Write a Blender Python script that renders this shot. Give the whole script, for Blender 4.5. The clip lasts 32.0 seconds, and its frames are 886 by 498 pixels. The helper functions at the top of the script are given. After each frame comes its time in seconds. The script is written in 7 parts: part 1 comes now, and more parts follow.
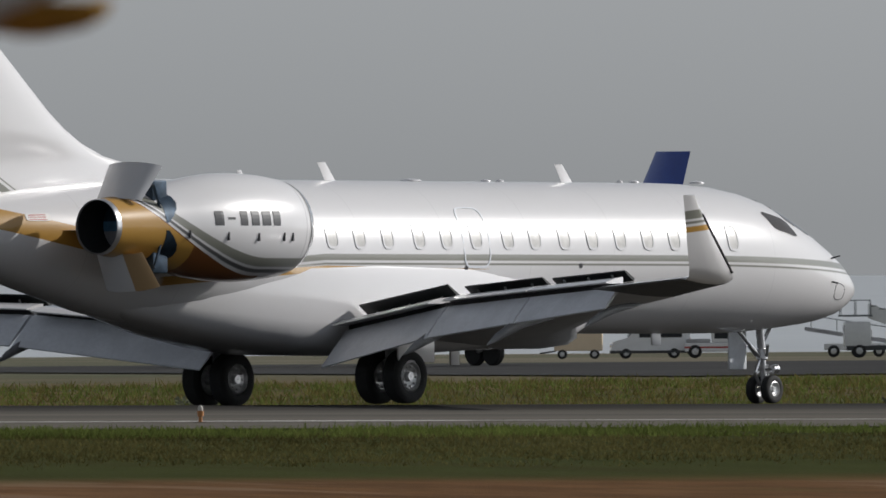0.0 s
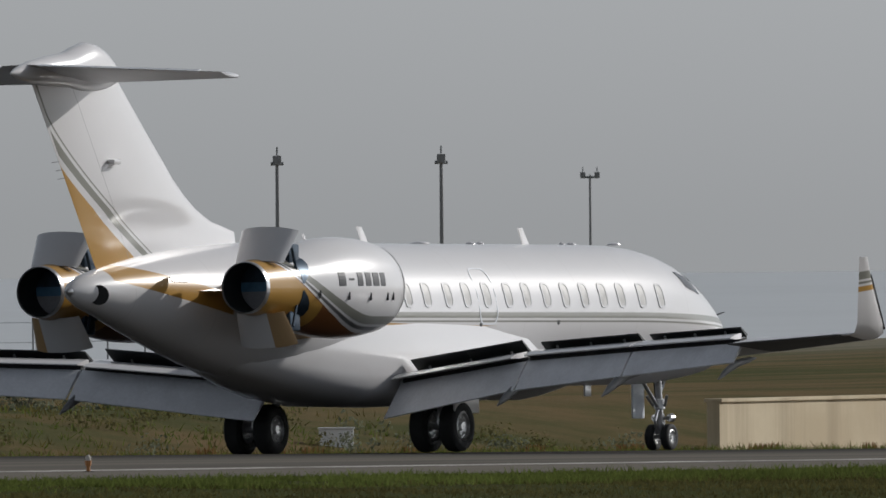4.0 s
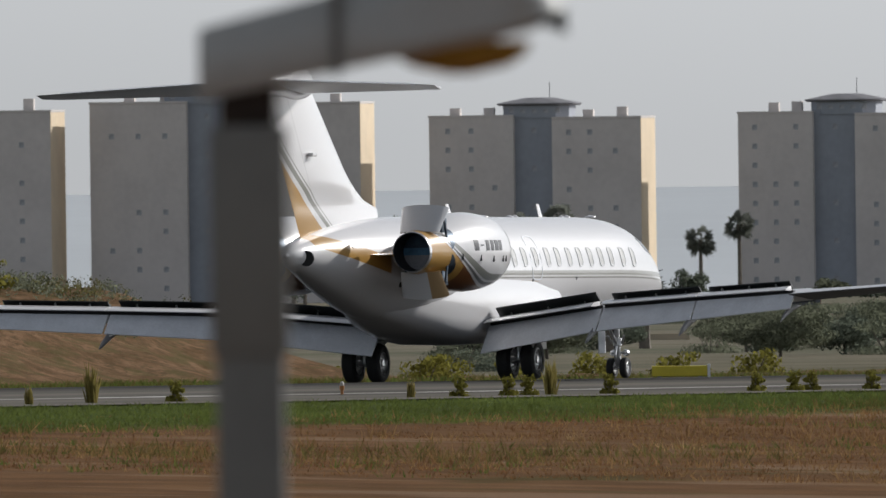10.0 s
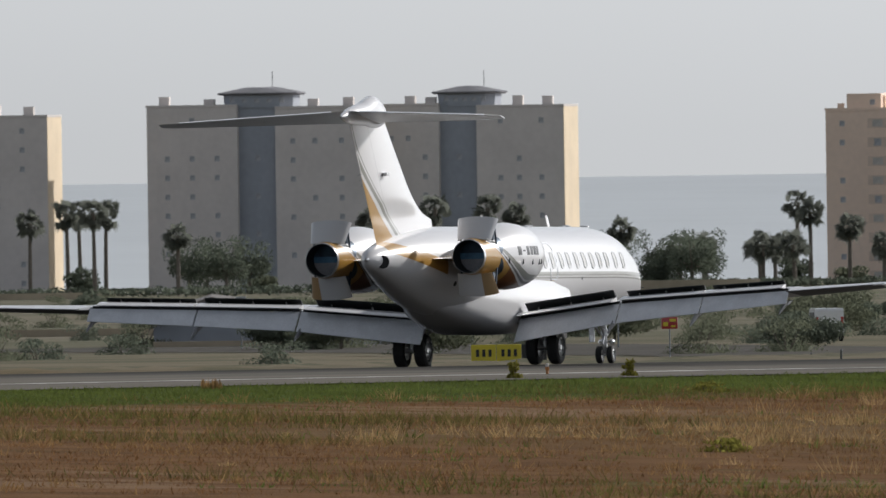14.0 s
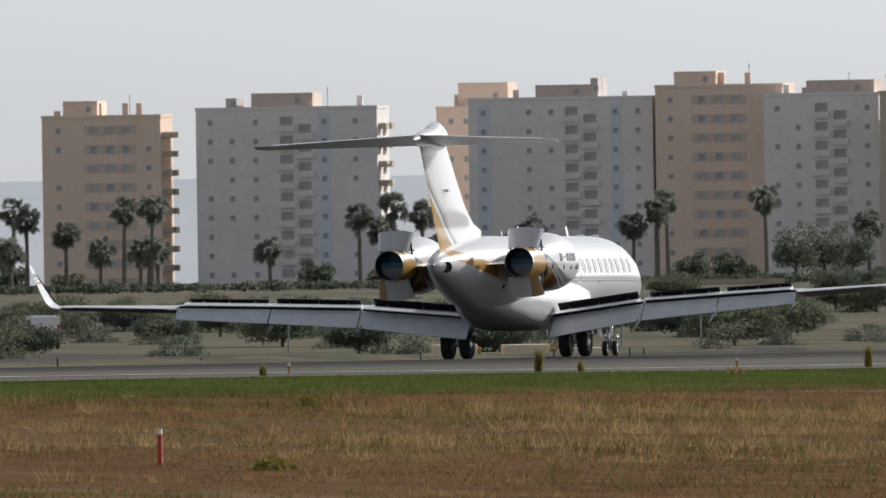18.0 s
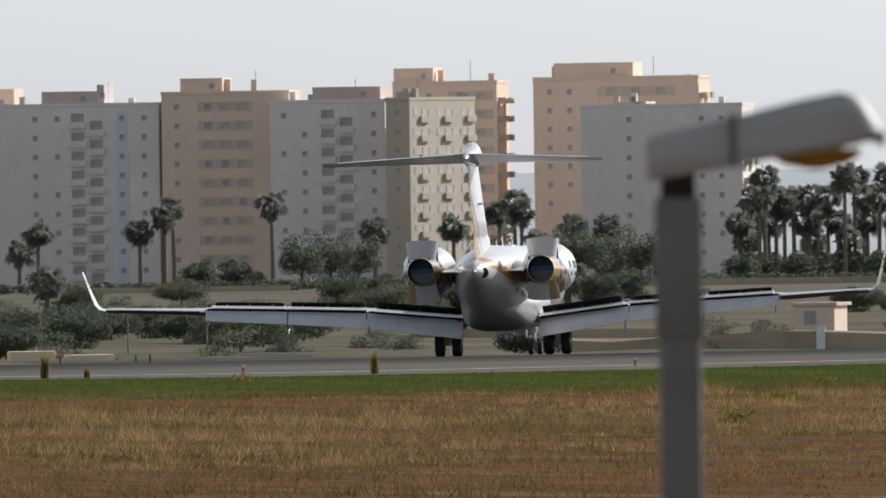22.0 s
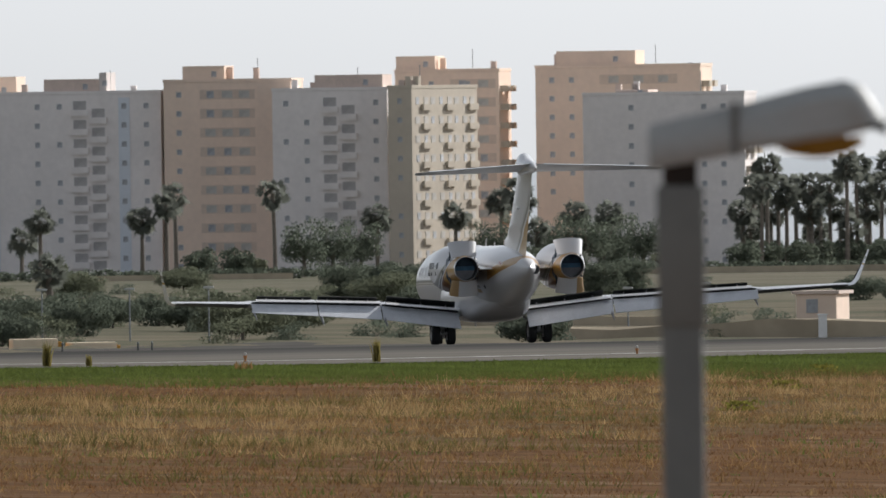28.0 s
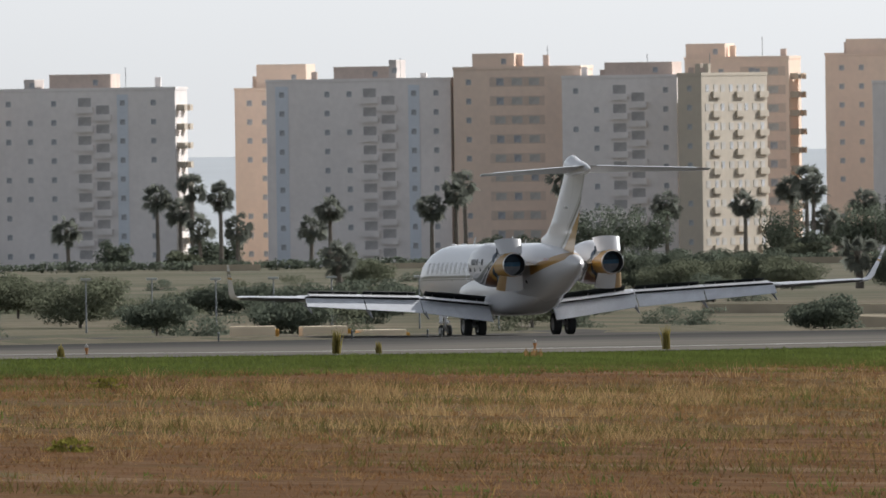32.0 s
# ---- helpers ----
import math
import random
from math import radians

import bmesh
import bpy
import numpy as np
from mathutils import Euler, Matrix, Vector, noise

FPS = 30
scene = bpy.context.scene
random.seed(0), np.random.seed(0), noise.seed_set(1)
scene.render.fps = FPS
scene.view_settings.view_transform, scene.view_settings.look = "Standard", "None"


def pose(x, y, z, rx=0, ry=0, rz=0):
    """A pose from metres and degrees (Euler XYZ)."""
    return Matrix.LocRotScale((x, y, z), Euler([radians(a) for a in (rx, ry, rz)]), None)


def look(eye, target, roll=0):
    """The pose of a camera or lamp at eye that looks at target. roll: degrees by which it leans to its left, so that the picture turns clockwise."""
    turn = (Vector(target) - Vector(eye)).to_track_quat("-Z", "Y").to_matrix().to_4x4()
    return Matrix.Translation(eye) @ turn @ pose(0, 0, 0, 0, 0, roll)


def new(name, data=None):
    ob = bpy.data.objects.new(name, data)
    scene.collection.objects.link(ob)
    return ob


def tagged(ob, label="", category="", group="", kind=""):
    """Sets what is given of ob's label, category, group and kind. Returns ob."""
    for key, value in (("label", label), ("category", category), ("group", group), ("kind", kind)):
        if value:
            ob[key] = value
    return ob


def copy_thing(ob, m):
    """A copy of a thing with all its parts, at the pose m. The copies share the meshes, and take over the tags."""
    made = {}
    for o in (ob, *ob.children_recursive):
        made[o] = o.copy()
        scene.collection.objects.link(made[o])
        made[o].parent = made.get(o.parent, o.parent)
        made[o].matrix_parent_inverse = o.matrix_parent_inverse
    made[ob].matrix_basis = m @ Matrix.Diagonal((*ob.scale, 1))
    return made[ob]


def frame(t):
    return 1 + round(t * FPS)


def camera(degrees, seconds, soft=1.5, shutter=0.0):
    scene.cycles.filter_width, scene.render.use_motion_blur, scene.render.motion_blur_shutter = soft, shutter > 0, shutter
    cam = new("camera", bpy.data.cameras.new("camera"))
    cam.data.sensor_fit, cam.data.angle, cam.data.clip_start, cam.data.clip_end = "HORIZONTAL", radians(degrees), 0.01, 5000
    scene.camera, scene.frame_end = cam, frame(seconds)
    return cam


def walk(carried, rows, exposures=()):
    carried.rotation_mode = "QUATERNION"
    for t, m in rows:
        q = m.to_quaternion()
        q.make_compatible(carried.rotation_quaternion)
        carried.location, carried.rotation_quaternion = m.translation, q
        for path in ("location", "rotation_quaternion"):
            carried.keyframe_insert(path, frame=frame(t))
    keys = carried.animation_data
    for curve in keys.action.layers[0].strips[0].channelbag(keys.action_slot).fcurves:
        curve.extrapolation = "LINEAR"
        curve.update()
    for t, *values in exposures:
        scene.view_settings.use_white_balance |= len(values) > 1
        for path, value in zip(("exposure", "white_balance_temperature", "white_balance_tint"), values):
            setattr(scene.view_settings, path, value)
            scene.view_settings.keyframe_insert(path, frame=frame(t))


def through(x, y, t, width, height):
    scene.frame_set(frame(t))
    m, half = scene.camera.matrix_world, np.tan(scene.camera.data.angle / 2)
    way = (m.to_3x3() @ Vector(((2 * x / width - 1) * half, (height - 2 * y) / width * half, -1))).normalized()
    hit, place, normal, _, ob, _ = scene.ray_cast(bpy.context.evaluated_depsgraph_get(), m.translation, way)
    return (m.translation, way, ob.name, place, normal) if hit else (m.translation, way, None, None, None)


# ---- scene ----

# ---- camera and its walk ----
EYE = 12.0
VIEW = (
    (0, -87.21, -71.85, 39.1305, -0.0496, -0.40), (0.5, -77.43, -59.25, 37.0722, -0.0436, -0.41), (1, -68.73, -49.16, 35.2337, -0.0523, -0.43),
    (1.5, -67.72, -45.50, 33.5817, -0.0520, -0.44), (2, -69.67, -44.18, 32.0883, -0.0487, -0.45), (2.5, -68.57, -41.20, 30.7348, -0.0503, -0.47),
    (3, -58.61, -33.49, 29.4875, -0.0447, -0.49), (3.5, -44.78, -24.40, 28.3378, -0.0365, -0.51), (4, -31.04, -16.18, 27.3224, -0.0480, -0.53),
    (4.5, -19.68, -9.83, 26.4092, -0.0739, -0.54), (5, -14.42, -6.93, 25.5777, -0.0988, -0.56), (5.5, -9.08, -4.20, 24.8057, -0.1229, -0.58),
    (6, -5.48, -2.44, 24.0470, -0.1332, -0.60), (6.5, -2.75, -1.19, 23.3549, -0.1504, -0.62), (7, -0.00, -0.00, 22.6776, -0.1690, -0.64),
    (7.5, -0.00, -0.00, 22.0373, -0.1862, -0.66), (8, -0.00, -0.00, 21.4386, -0.2020, -0.68), (8.5, -0.00, -0.00, 20.8771, -0.2220, -0.70),
    (9, -0.00, -0.00, 20.3486, -0.2421, -0.72), (9.5, -0.00, -0.00, 19.8544, -0.2547, -0.74), (10, -0.00, -0.00, 19.3702, -0.2607, -0.76),
    (10.5, -0.00, -0.00, 18.9176, -0.2654, -0.78), (11, -0.00, -0.00, 18.4979, -0.2693, -0.80), (11.5, -0.00, -0.00, 18.0968, -0.2722, -0.81),
    (12, -0.00, -0.00, 17.7201, -0.2750, -0.82), (12.5, -0.00, -0.00, 17.3649, -0.2786, -0.83), (13, -0.00, -0.00, 17.0254, -0.2822, -0.83),
    (13.5, -0.00, -0.00, 16.7031, -0.2854, -0.84), (14, -0.00, -0.00, 16.3994, -0.2884, -0.85), (14.5, -0.00, -0.00, 16.1130, -0.2911, -0.86),
    (15, -0.00, -0.00, 15.8394, -0.2935, -0.87), (15.5, -0.00, -0.00, 15.5772, -0.2954, -0.88), (16, -0.00, -0.00, 15.3253, -0.2971, -0.88),
    (16.5, -0.00, -0.00, 15.0835, -0.2983, -0.89), (17, -0.00, -0.00, 14.8511, -0.2992, -0.90), (17.5, -0.00, -0.00, 14.6276, -0.2994, -0.90),
    (18, -0.00, -0.00, 14.4127, -0.2988, -0.89), (18.5, -0.00, -0.00, 14.2007, -0.2975, -0.89), (19, -0.00, -0.00, 13.9959, -0.2965, -0.89),
    (19.5, -0.00, -0.00, 13.8097, -0.2963, -0.88), (20, -0.00, -0.00, 13.6392, -0.2965, -0.88), (20.5, -0.00, -0.00, 13.4902, -0.2971, -0.88),
    (21, -0.00, -0.00, 13.3613, -0.2979, -0.87), (21.5, -0.00, -0.00, 13.2510, -0.2991, -0.87), (22, -0.00, -0.00, 13.1608, -0.3005, -0.87),
    (22.5, -0.00, -0.00, 13.0920, -0.3021, -0.86), (23, -0.00, -0.00, 13.0362, -0.3037, -0.86), (23.5, -0.00, -0.00, 12.9946, -0.3050, -0.86),
    (24, -0.00, -0.00, 12.9660, -0.3064, -0.85), (24.5, -0.00, -0.00, 12.9531, -0.3080, -0.85), (25, -0.00, -0.00, 12.9513, -0.3098, -0.85),
    (25.5, -0.00, -0.00, 12.9604, -0.3118, -0.84), (26, -0.00, -0.00, 12.9798, -0.3140, -0.84), (26.5, -0.00, -0.00, 13.0090, -0.3166, -0.84),
    (27, -0.00, -0.00, 13.0476, -0.3194, -0.83), (27.5, -0.00, -0.00, 13.1006, -0.3249, -0.83), (28, -0.00, -0.00, 13.1665, -0.3309, -0.83),
    (28.5, -0.00, -0.00, 13.2381, -0.3349, -0.82), (29, -0.00, -0.00, 13.3169, -0.3380, -0.82), (29.5, -0.00, -0.00, 13.4057, -0.3400, -0.82),
    (30, -0.00, -0.00, 13.5046, -0.3423, -0.81), (30.5, -0.00, -0.00, 13.5977, -0.3466, -0.81), (31, -0.00, -0.00, 13.6965, -0.3495, -0.81),
    (31.5, -0.00, -0.00, 13.7982, -0.3512, -0.80), (32, -0.00, -0.00, 13.9013, -0.3524, -0.80),
)
cam = camera(2.2459, 32.0, soft=1.5)
cam.data.dof.use_dof = True
cam.data.dof.focus_distance = 560.0
cam.data.dof.aperture_fstop = 21.0


def view_rows():
    rows = []
    for t, x, y, a, tilt, lean in VIEW:
        rows.append((t, look((x, y, EYE), (x + 1000 * math.cos(radians(a)), y + 1000 * math.sin(radians(a)), EYE + 1000 * math.tan(radians(tilt))), lean)))
    return rows


walk(cam, view_rows(), exposures=((0, -0.05), (3, -0.15), (6, -0.25), (8, -0.1), (10, 0.18), (14, 0.24), (19, 0.32), (24, 0.40), (29, 0.50), (32, 0.54)))

# ---- light ----
SUN_AZ, SUN_EL = -33.0, 27.5
world = bpy.data.worlds.new("world")
scene.world = world
world.use_nodes = True
wn = world.node_tree
wn.nodes.clear()
sky = wn.nodes.new("ShaderNodeTexSky")
sky.sky_type = "NISHITA"
sky.sun_disc = False
sky.sun_elevation = radians(SUN_EL)
sky.sun_rotation = radians(90 - SUN_AZ)
sky.dust_density = 0.9
sky.air_density = 1.0
sky.ozone_density = 1.0
hsv = wn.nodes.new("ShaderNodeHueSaturation")
hsv.inputs["Saturation"].default_value = 0.16
bg = wn.nodes.new("ShaderNodeBackground")
bg.inputs["Strength"].default_value = 0.069
wo = wn.nodes.new("ShaderNodeOutputWorld")
wn.links.new(sky.outputs[0], hsv.inputs["Color"])
# haze that brightens the air towards the horizon
wtc = wn.nodes.new("ShaderNodeTexCoord")
wsep = wn.nodes.new("ShaderNodeSeparateXYZ")
wmap = wn.nodes.new("ShaderNodeMapRange")
wmap.inputs["From Min"].default_value, wmap.inputs["From Max"].default_value = 0.0, 0.5
wmap.inputs["To Min"].default_value, wmap.inputs["To Max"].default_value = 1.27, 0.95
wvec = wn.nodes.new("ShaderNodeVectorMath")
wvec.operation = "SCALE"
wn.links.new(wtc.outputs["Generated"], wsep.inputs[0])
wn.links.new(wsep.outputs["Z"], wmap.inputs["Value"])
tint = wn.nodes.new("ShaderNodeVectorMath")
tint.operation = "MULTIPLY"
tint.inputs[1].default_value = (0.93, 0.985, 1.07)
wn.links.new(hsv.outputs[0], tint.inputs[0])
wn.links.new(tint.outputs[0], wvec.inputs[0])
wn.links.new(wmap.outputs[0], wvec.inputs["Scale"])
wn.links.new(wvec.outputs[0], bg.inputs["Color"])
wn.links.new(bg.outputs[0], wo.inputs["Surface"])
sun = new("sun", bpy.data.lights.new("sun", "SUN"))
sun.data.energy = 3.2
sun.data.angle = radians(0.6)
sun.data.color = (1.0, 0.97, 0.935)
ca, sa, ce, se = math.cos(radians(SUN_AZ)), math.sin(radians(SUN_AZ)), math.cos(radians(SUN_EL)), math.sin(radians(SUN_EL))
sun.matrix_world = look((400 + 300 * ca * ce, 180 + 300 * sa * ce, 300 * se), (400, 180, 0))


# ---- materials ----
class Nodes:
    def __init__(self, name):
        self.mat = bpy.data.materials.new(name)
        self.mat.use_nodes = True
        self.nt = self.mat.node_tree
        self.bsdf = self.nt.nodes["Principled BSDF"]
        self.tc = self.nt.nodes.new("ShaderNodeTexCoord")

    def node(self, kind, **kw):
        n = self.nt.nodes.new(kind)
        for k, v in kw.items():
            n.inputs[k].default_value = v
        return n

    def link(self, a, b):
        self.nt.links.new(a, b)

    def math(self, op, a, b=None, c=None):
        n = self.nt.nodes.new("ShaderNodeMath")
        n.operation = op
        for i, v in enumerate((a, b, c)):
            if v is None:
                continue
            if isinstance(v, (int, float)):
                n.inputs[i].default_value = v
            else:
                self.link(v, n.inputs[i])
        return n.outputs[0]

    def noise(self, scale, detail=4.0, rough=0.55, coords="Object", stretch=None):
        src = self.tc.outputs[coords]
        if stretch:
            mp = self.node("ShaderNodeMapping")
            mp.inputs["Scale"].default_value = stretch
            self.link(src, mp.inputs["Vector"])
            src = mp.outputs[0]
        n = self.node("ShaderNodeTexNoise", Scale=scale, Detail=detail, Roughness=rough)
        self.link(src, n.inputs["Vector"])
        return n.outputs["Fac"]

    def step(self, v, lo, hi):
        n = self.nt.nodes.new("ShaderNodeMapRange")
        n.interpolation_type = "SMOOTHSTEP"
        n.inputs["From Min"].default_value, n.inputs["From Max"].default_value = lo, hi
        self.link(v, n.inputs["Value"])
        return n.outputs["Result"]

    def mix(self, fac, a, b):
        n = self.nt.nodes.new("ShaderNodeMix")
        n.data_type = "RGBA"
        for sock, v in ((n.inputs["Factor"], fac), (n.inputs["A"], a), (n.inputs["B"], b)):
            pass
        socks = [n.inputs[0], n.inputs[6], n.inputs[7]]
        for sock, v in zip(socks, (fac, a, b)):
            if isinstance(v, (int, float, tuple)):
                sock.default_value = v
            else:
                self.link(v, sock)
        return n.outputs[2]

    def bump(self, height, strength, dist=0.02):
        n = self.node("ShaderNodeBump", Strength=strength, Distance=dist)
        self.link(height, n.inputs["Height"])
        self.link(n.outputs[0], self.bsdf.inputs["Normal"])

    def xyz(self):
        s = self.nt.nodes.new("ShaderNodeSeparateXYZ")
        self.link(self.tc.outputs["Object"], s.inputs[0])
        return s.outputs

    def leaf(self, color, through=0.35):
        """Matt surface that lets some light through, for leaves and blades."""
        d, t, m = self.node("ShaderNodeBsdfDiffuse"), self.node("ShaderNodeBsdfTranslucent"), self.node("ShaderNodeMixShader", Fac=through)
        self.link(color, d.inputs["Color"])
        self.link(color, t.inputs["Color"])
        self.link(d.outputs[0], m.inputs[1])
        self.link(t.outputs[0], m.inputs[2])
        self.link(m.outputs[0], self.nt.nodes["Material Output"].inputs["Surface"])
        self.nt.nodes.remove(self.bsdf)
        return self.mat

    def done(self, color, rough=0.5, metal=0.0, coat=0.0, spec=0.5):
        for name, v in (("Base Color", color), ("Roughness", rough), ("Metallic", metal)):
            if isinstance(v, (int, float, tuple)):
                self.bsdf.inputs[name].default_value = v
            else:
                self.link(v, self.bsdf.inputs[name])
        self.bsdf.inputs["Coat Weight"].default_value = coat
        self.bsdf.inputs["Coat Roughness"].default_value = 0.09
        self.bsdf.inputs["Specular IOR Level"].default_value = spec
        return self.mat


def plain(name, c, rough=0.5, metal=0.0, var=0.15, scale=3.0, coat=0.0, bump=0.0, dist=0.01, spec=0.5):
    """One surface colour with soft blotches and fine grain."""
    n = Nodes(name)
    big, fine = n.noise(scale, 3.0), n.noise(scale * 9, 5.0)
    f = n.math("ADD", n.math("MULTIPLY", big, 0.65), n.math("MULTIPLY", fine, 0.35))
    lo = tuple(x * (1 - var) for x in c[:3]) + (1,)
    hi = tuple(min(1, x * (1 + var)) for x in c[:3]) + (1,)
    if bump:
        n.bump(fine, bump, dist)
    return n.done(n.mix(n.step(f, 0.3, 0.7), lo, hi), rough, metal, coat, spec)


def foliage(name, c, var=0.4, scale=0.8, through=0.35, island=0.25):
    n = Nodes(name)
    f = n.math("ADD", n.math("MULTIPLY", n.noise(scale, 3.0), 0.6), n.math("MULTIPLY", n.noise(scale * 9, 4.0), 0.4))
    geo = n.node("ShaderNodeNewGeometry")
    f = n.math("ADD", f, n.math("MULTIPLY", n.math("SUBTRACT", geo.outputs["Random Per Island"], 0.5), island))
    lo = tuple(x * (1 - var) for x in c[:3]) + (1,)
    hi = tuple(x * (1 + var) for x in c[:3]) + (1,)
    return n.leaf(n.mix(n.step(f, 0.3, 0.7), lo, hi), through)


WHITE = (0.71, 0.70, 0.705, 1)
GOLD = (0.46, 0.255, 0.055, 1)
GREY = (0.22, 0.22, 0.19, 1)


def white_paint(n):
    soil = n.math("MULTIPLY", n.step(n.noise(1.2, 5.0, stretch=(0.35, 1, 1)), 0.5, 0.8), 0.18)
    return n.mix(soil, WHITE, (0.62, 0.61, 0.58, 1))


def band(n, v, lo, hi, soft=0.012):
    return n.math("MULTIPLY", n.step(v, lo - soft, lo + soft), n.math("SUBTRACT", 1.0, n.step(v, hi - soft, hi + soft)))


def seams(n, base, period, width=0.012, axis=0):
    """Thin panel joints across one axis."""
    x = n.xyz()[axis]
    w = n.math("ABSOLUTE", n.math("SUBTRACT", n.math("FRACT", n.math("DIVIDE", x, period)), 0.5))
    return n.mix(n.math("MULTIPLY", n.step(w, 0.5 - width / period, 0.5), 0.22), base, (0.25, 0.25, 0.25, 1))


def mat_fuselage():
    n = Nodes("fuselage_paint")
    x, y, z = n.xyz()
    c = seams(n, white_paint(n), 2.35)
    bend = n.math("ADD", z, n.math("MULTIPLY", n.math("POWER", n.math("MAXIMUM", n.math("SUBTRACT", x, 9.0), 0.0), 2.0), 0.0038))
    bend = n.math("ADD", bend, n.math("MULTIPLY", n.math("MAXIMUM", n.math("SUBTRACT", -1.0, x), 0.0), 0.06))
    fore = n.step(x, -5.3, -5.1)
    grey1 = n.math("MULTIPLY", band(n, bend, 2.52, 2.63), fore)
    grey2 = n.math("MULTIPLY", band(n, bend, 2.44, 2.475), fore)
    taper = n.math("MULTIPLY", n.math("MAXIMUM", n.math("SUBTRACT", 3.6, x), 0.0), 0.012)
    gold = n.math("MULTIPLY", n.math("LESS_THAN", n.math("ABSOLUTE", n.math("SUBTRACT", bend, 2.37)), taper), fore)
    gold = n.math("MULTIPLY", gold, n.math("GREATER_THAN", bend, 2.32))
    c = n.mix(grey1, c, GREY)
    c = n.mix(grey2, c, GREY)
    c = n.mix(gold, c, GOLD)
    off = n.math("ABSOLUTE", n.math("SUBTRACT", z, n.math("ADD", 3.40, n.math("MULTIPLY", n.math("ADD", x, 9.86), -0.19))))
    tail = n.math("MULTIPLY", n.math("LESS_THAN", off, 0.19), n.math("MULTIPLY", n.step(x, -9.95, -9.9), n.math("SUBTRACT", 1.0, n.step(x, -6.6, -6.5))))
    c = n.mix(tail, c, GOLD)
    return n.done(c, 0.32, 0.0, 0.55)


def mat_fin():
    n = Nodes("fin_paint")
    x, y, z = n.xyz()
    c = white_paint(n)
    te = n.math("SUBTRACT", -9.85, n.math("MULTIPLY", n.math("SUBTRACT", z, 3.36), 0.70))
    fwd = n.math("SUBTRACT", x, te)
    g = n.math("MULTIPLY", n.math("POWER", n.math("MAXIMUM", n.math("DIVIDE", n.math("SUBTRACT", 5.35, z), 1.95), 0.0), 1.25), 1.85)
    s = n.math("ADD", n.math("MULTIPLY", n.math("POWER", n.math("MAXIMUM", n.math("DIVIDE", n.math("SUBTRACT", 6.3, z), 2.9), 0.0), 1.5), 2.55), 0.0)
    c = n.mix(n.math("LESS_THAN", fwd, g), c, GOLD)
    d = n.math("SUBTRACT", s, fwd)
    c = n.mix(n.math("MULTIPLY", band(n, d, 0.02, 0.30), n.math("GREATER_THAN", fwd, n.math("ADD", g, 0.06))), c, GREY)
    c = n.mix(n.math("MULTIPLY", band(n, d, -0.16, -0.10), n.math("GREATER_THAN", fwd, g)), c, GREY)
    joint = n.math("ABSOLUTE", n.math("SUBTRACT", fwd, 1.35))
    c = n.mix(n.math("MULTIPLY", n.math("LESS_THAN", joint, 0.012), 0.5), c, (0.3, 0.3, 0.3, 1))
    return n.done(c, 0.34, 0.0, 0.5)


def mat_nacelle():
    n = Nodes("nacelle_paint")
    x, y, z = n.xyz()
    c = white_paint(n)
    rise = n.math("DIVIDE", n.math("MAXIMUM", n.math("SUBTRACT", -4.5, x), 0.0), 2.35)
    low = n.math("SUBTRACT", z, n.math("ADD", 2.52, n.math("MULTIPLY", n.math("POWER", rise, 1.8), 0.80)))
    ok = n.math("LESS_THAN", x, -3.35)
    c = n.mix(n.math("MULTIPLY", band(n, low, -0.15, 0.0), ok), c, GREY)
    c = n.mix(n.math("MULTIPLY", band(n, low, -0.25, -0.19), ok), c, (0.11, 0.11, 0.11, 1))
    c = n.mix(n.math("MULTIPLY", n.math("LESS_THAN", low, -0.30), n.math("LESS_THAN", x, -4.3)), c, (0.20, 0.075, 0.022, 1))
    c = n.mix(n.math("MULTIPLY", n.math("LESS_THAN", x, -6.35), n.math("LESS_THAN", low, -0.32)), c, GOLD)
    ring = n.math("ABSOLUTE", n.math("ADD", x, 3.5))
    c = n.mix(n.math("MULTIPLY", n.math("LESS_THAN", ring, 0.012), 0.5), c, (0.3, 0.3, 0.3, 1))
    return n.done(c, 0.32, 0.0, 0.4)


def mat_winglet():
    n = Nodes("winglet_paint")
    x, y, z = n.xyz()
    c = white_paint(n)
    v = n.math("ADD", z, n.math("MULTIPLY", n.math("ADD", x, 6.4), -0.10))
    c = n.mix(band(n, v, 2.80, 2.90), c, GOLD)
    c = n.mix(band(n, v, 3.03, 3.18), c, GREY)
    c = n.mix(band(n, v, 2.945, 2.99), c, GREY)
    return n.done(c, 0.24, 0.0, 0.5)


M_FUS, M_FIN, M_NAC, M_WLET = mat_fuselage(), mat_fin(), mat_nacelle(), mat_winglet()


def mat_white():
    n = Nodes("white_gloss_paint")
    return n.done(white_paint(n), 0.25, 0.0, 0.5)


M_WHITE = mat_white()
M_FLAP = plain("grey_flap_paint", (0.72, 0.74, 0.78, 1), 0.4, 0, 0.10, 1.6)
M_WINGTOP = plain("grey_wing_paint", (0.55, 0.56, 0.58, 1), 0.35, 0, 0.08, 1.5)
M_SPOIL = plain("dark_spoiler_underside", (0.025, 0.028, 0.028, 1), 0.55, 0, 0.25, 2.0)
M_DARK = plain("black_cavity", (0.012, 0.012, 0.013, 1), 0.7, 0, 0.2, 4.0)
M_TYRE = plain("black_tyre_rubber", (0.018, 0.018, 0.018, 1), 0.8, 0, 0.25, 6.0, bump=0.2)
M_RIM = plain("grey_wheel_metal", (0.55, 0.55, 0.55, 1), 0.35, 0.7, 0.2, 9.0)
M_STEEL = plain("bright_gear_steel", (0.62, 0.62, 0.63, 1), 0.28, 0.85, 0.15, 12.0)
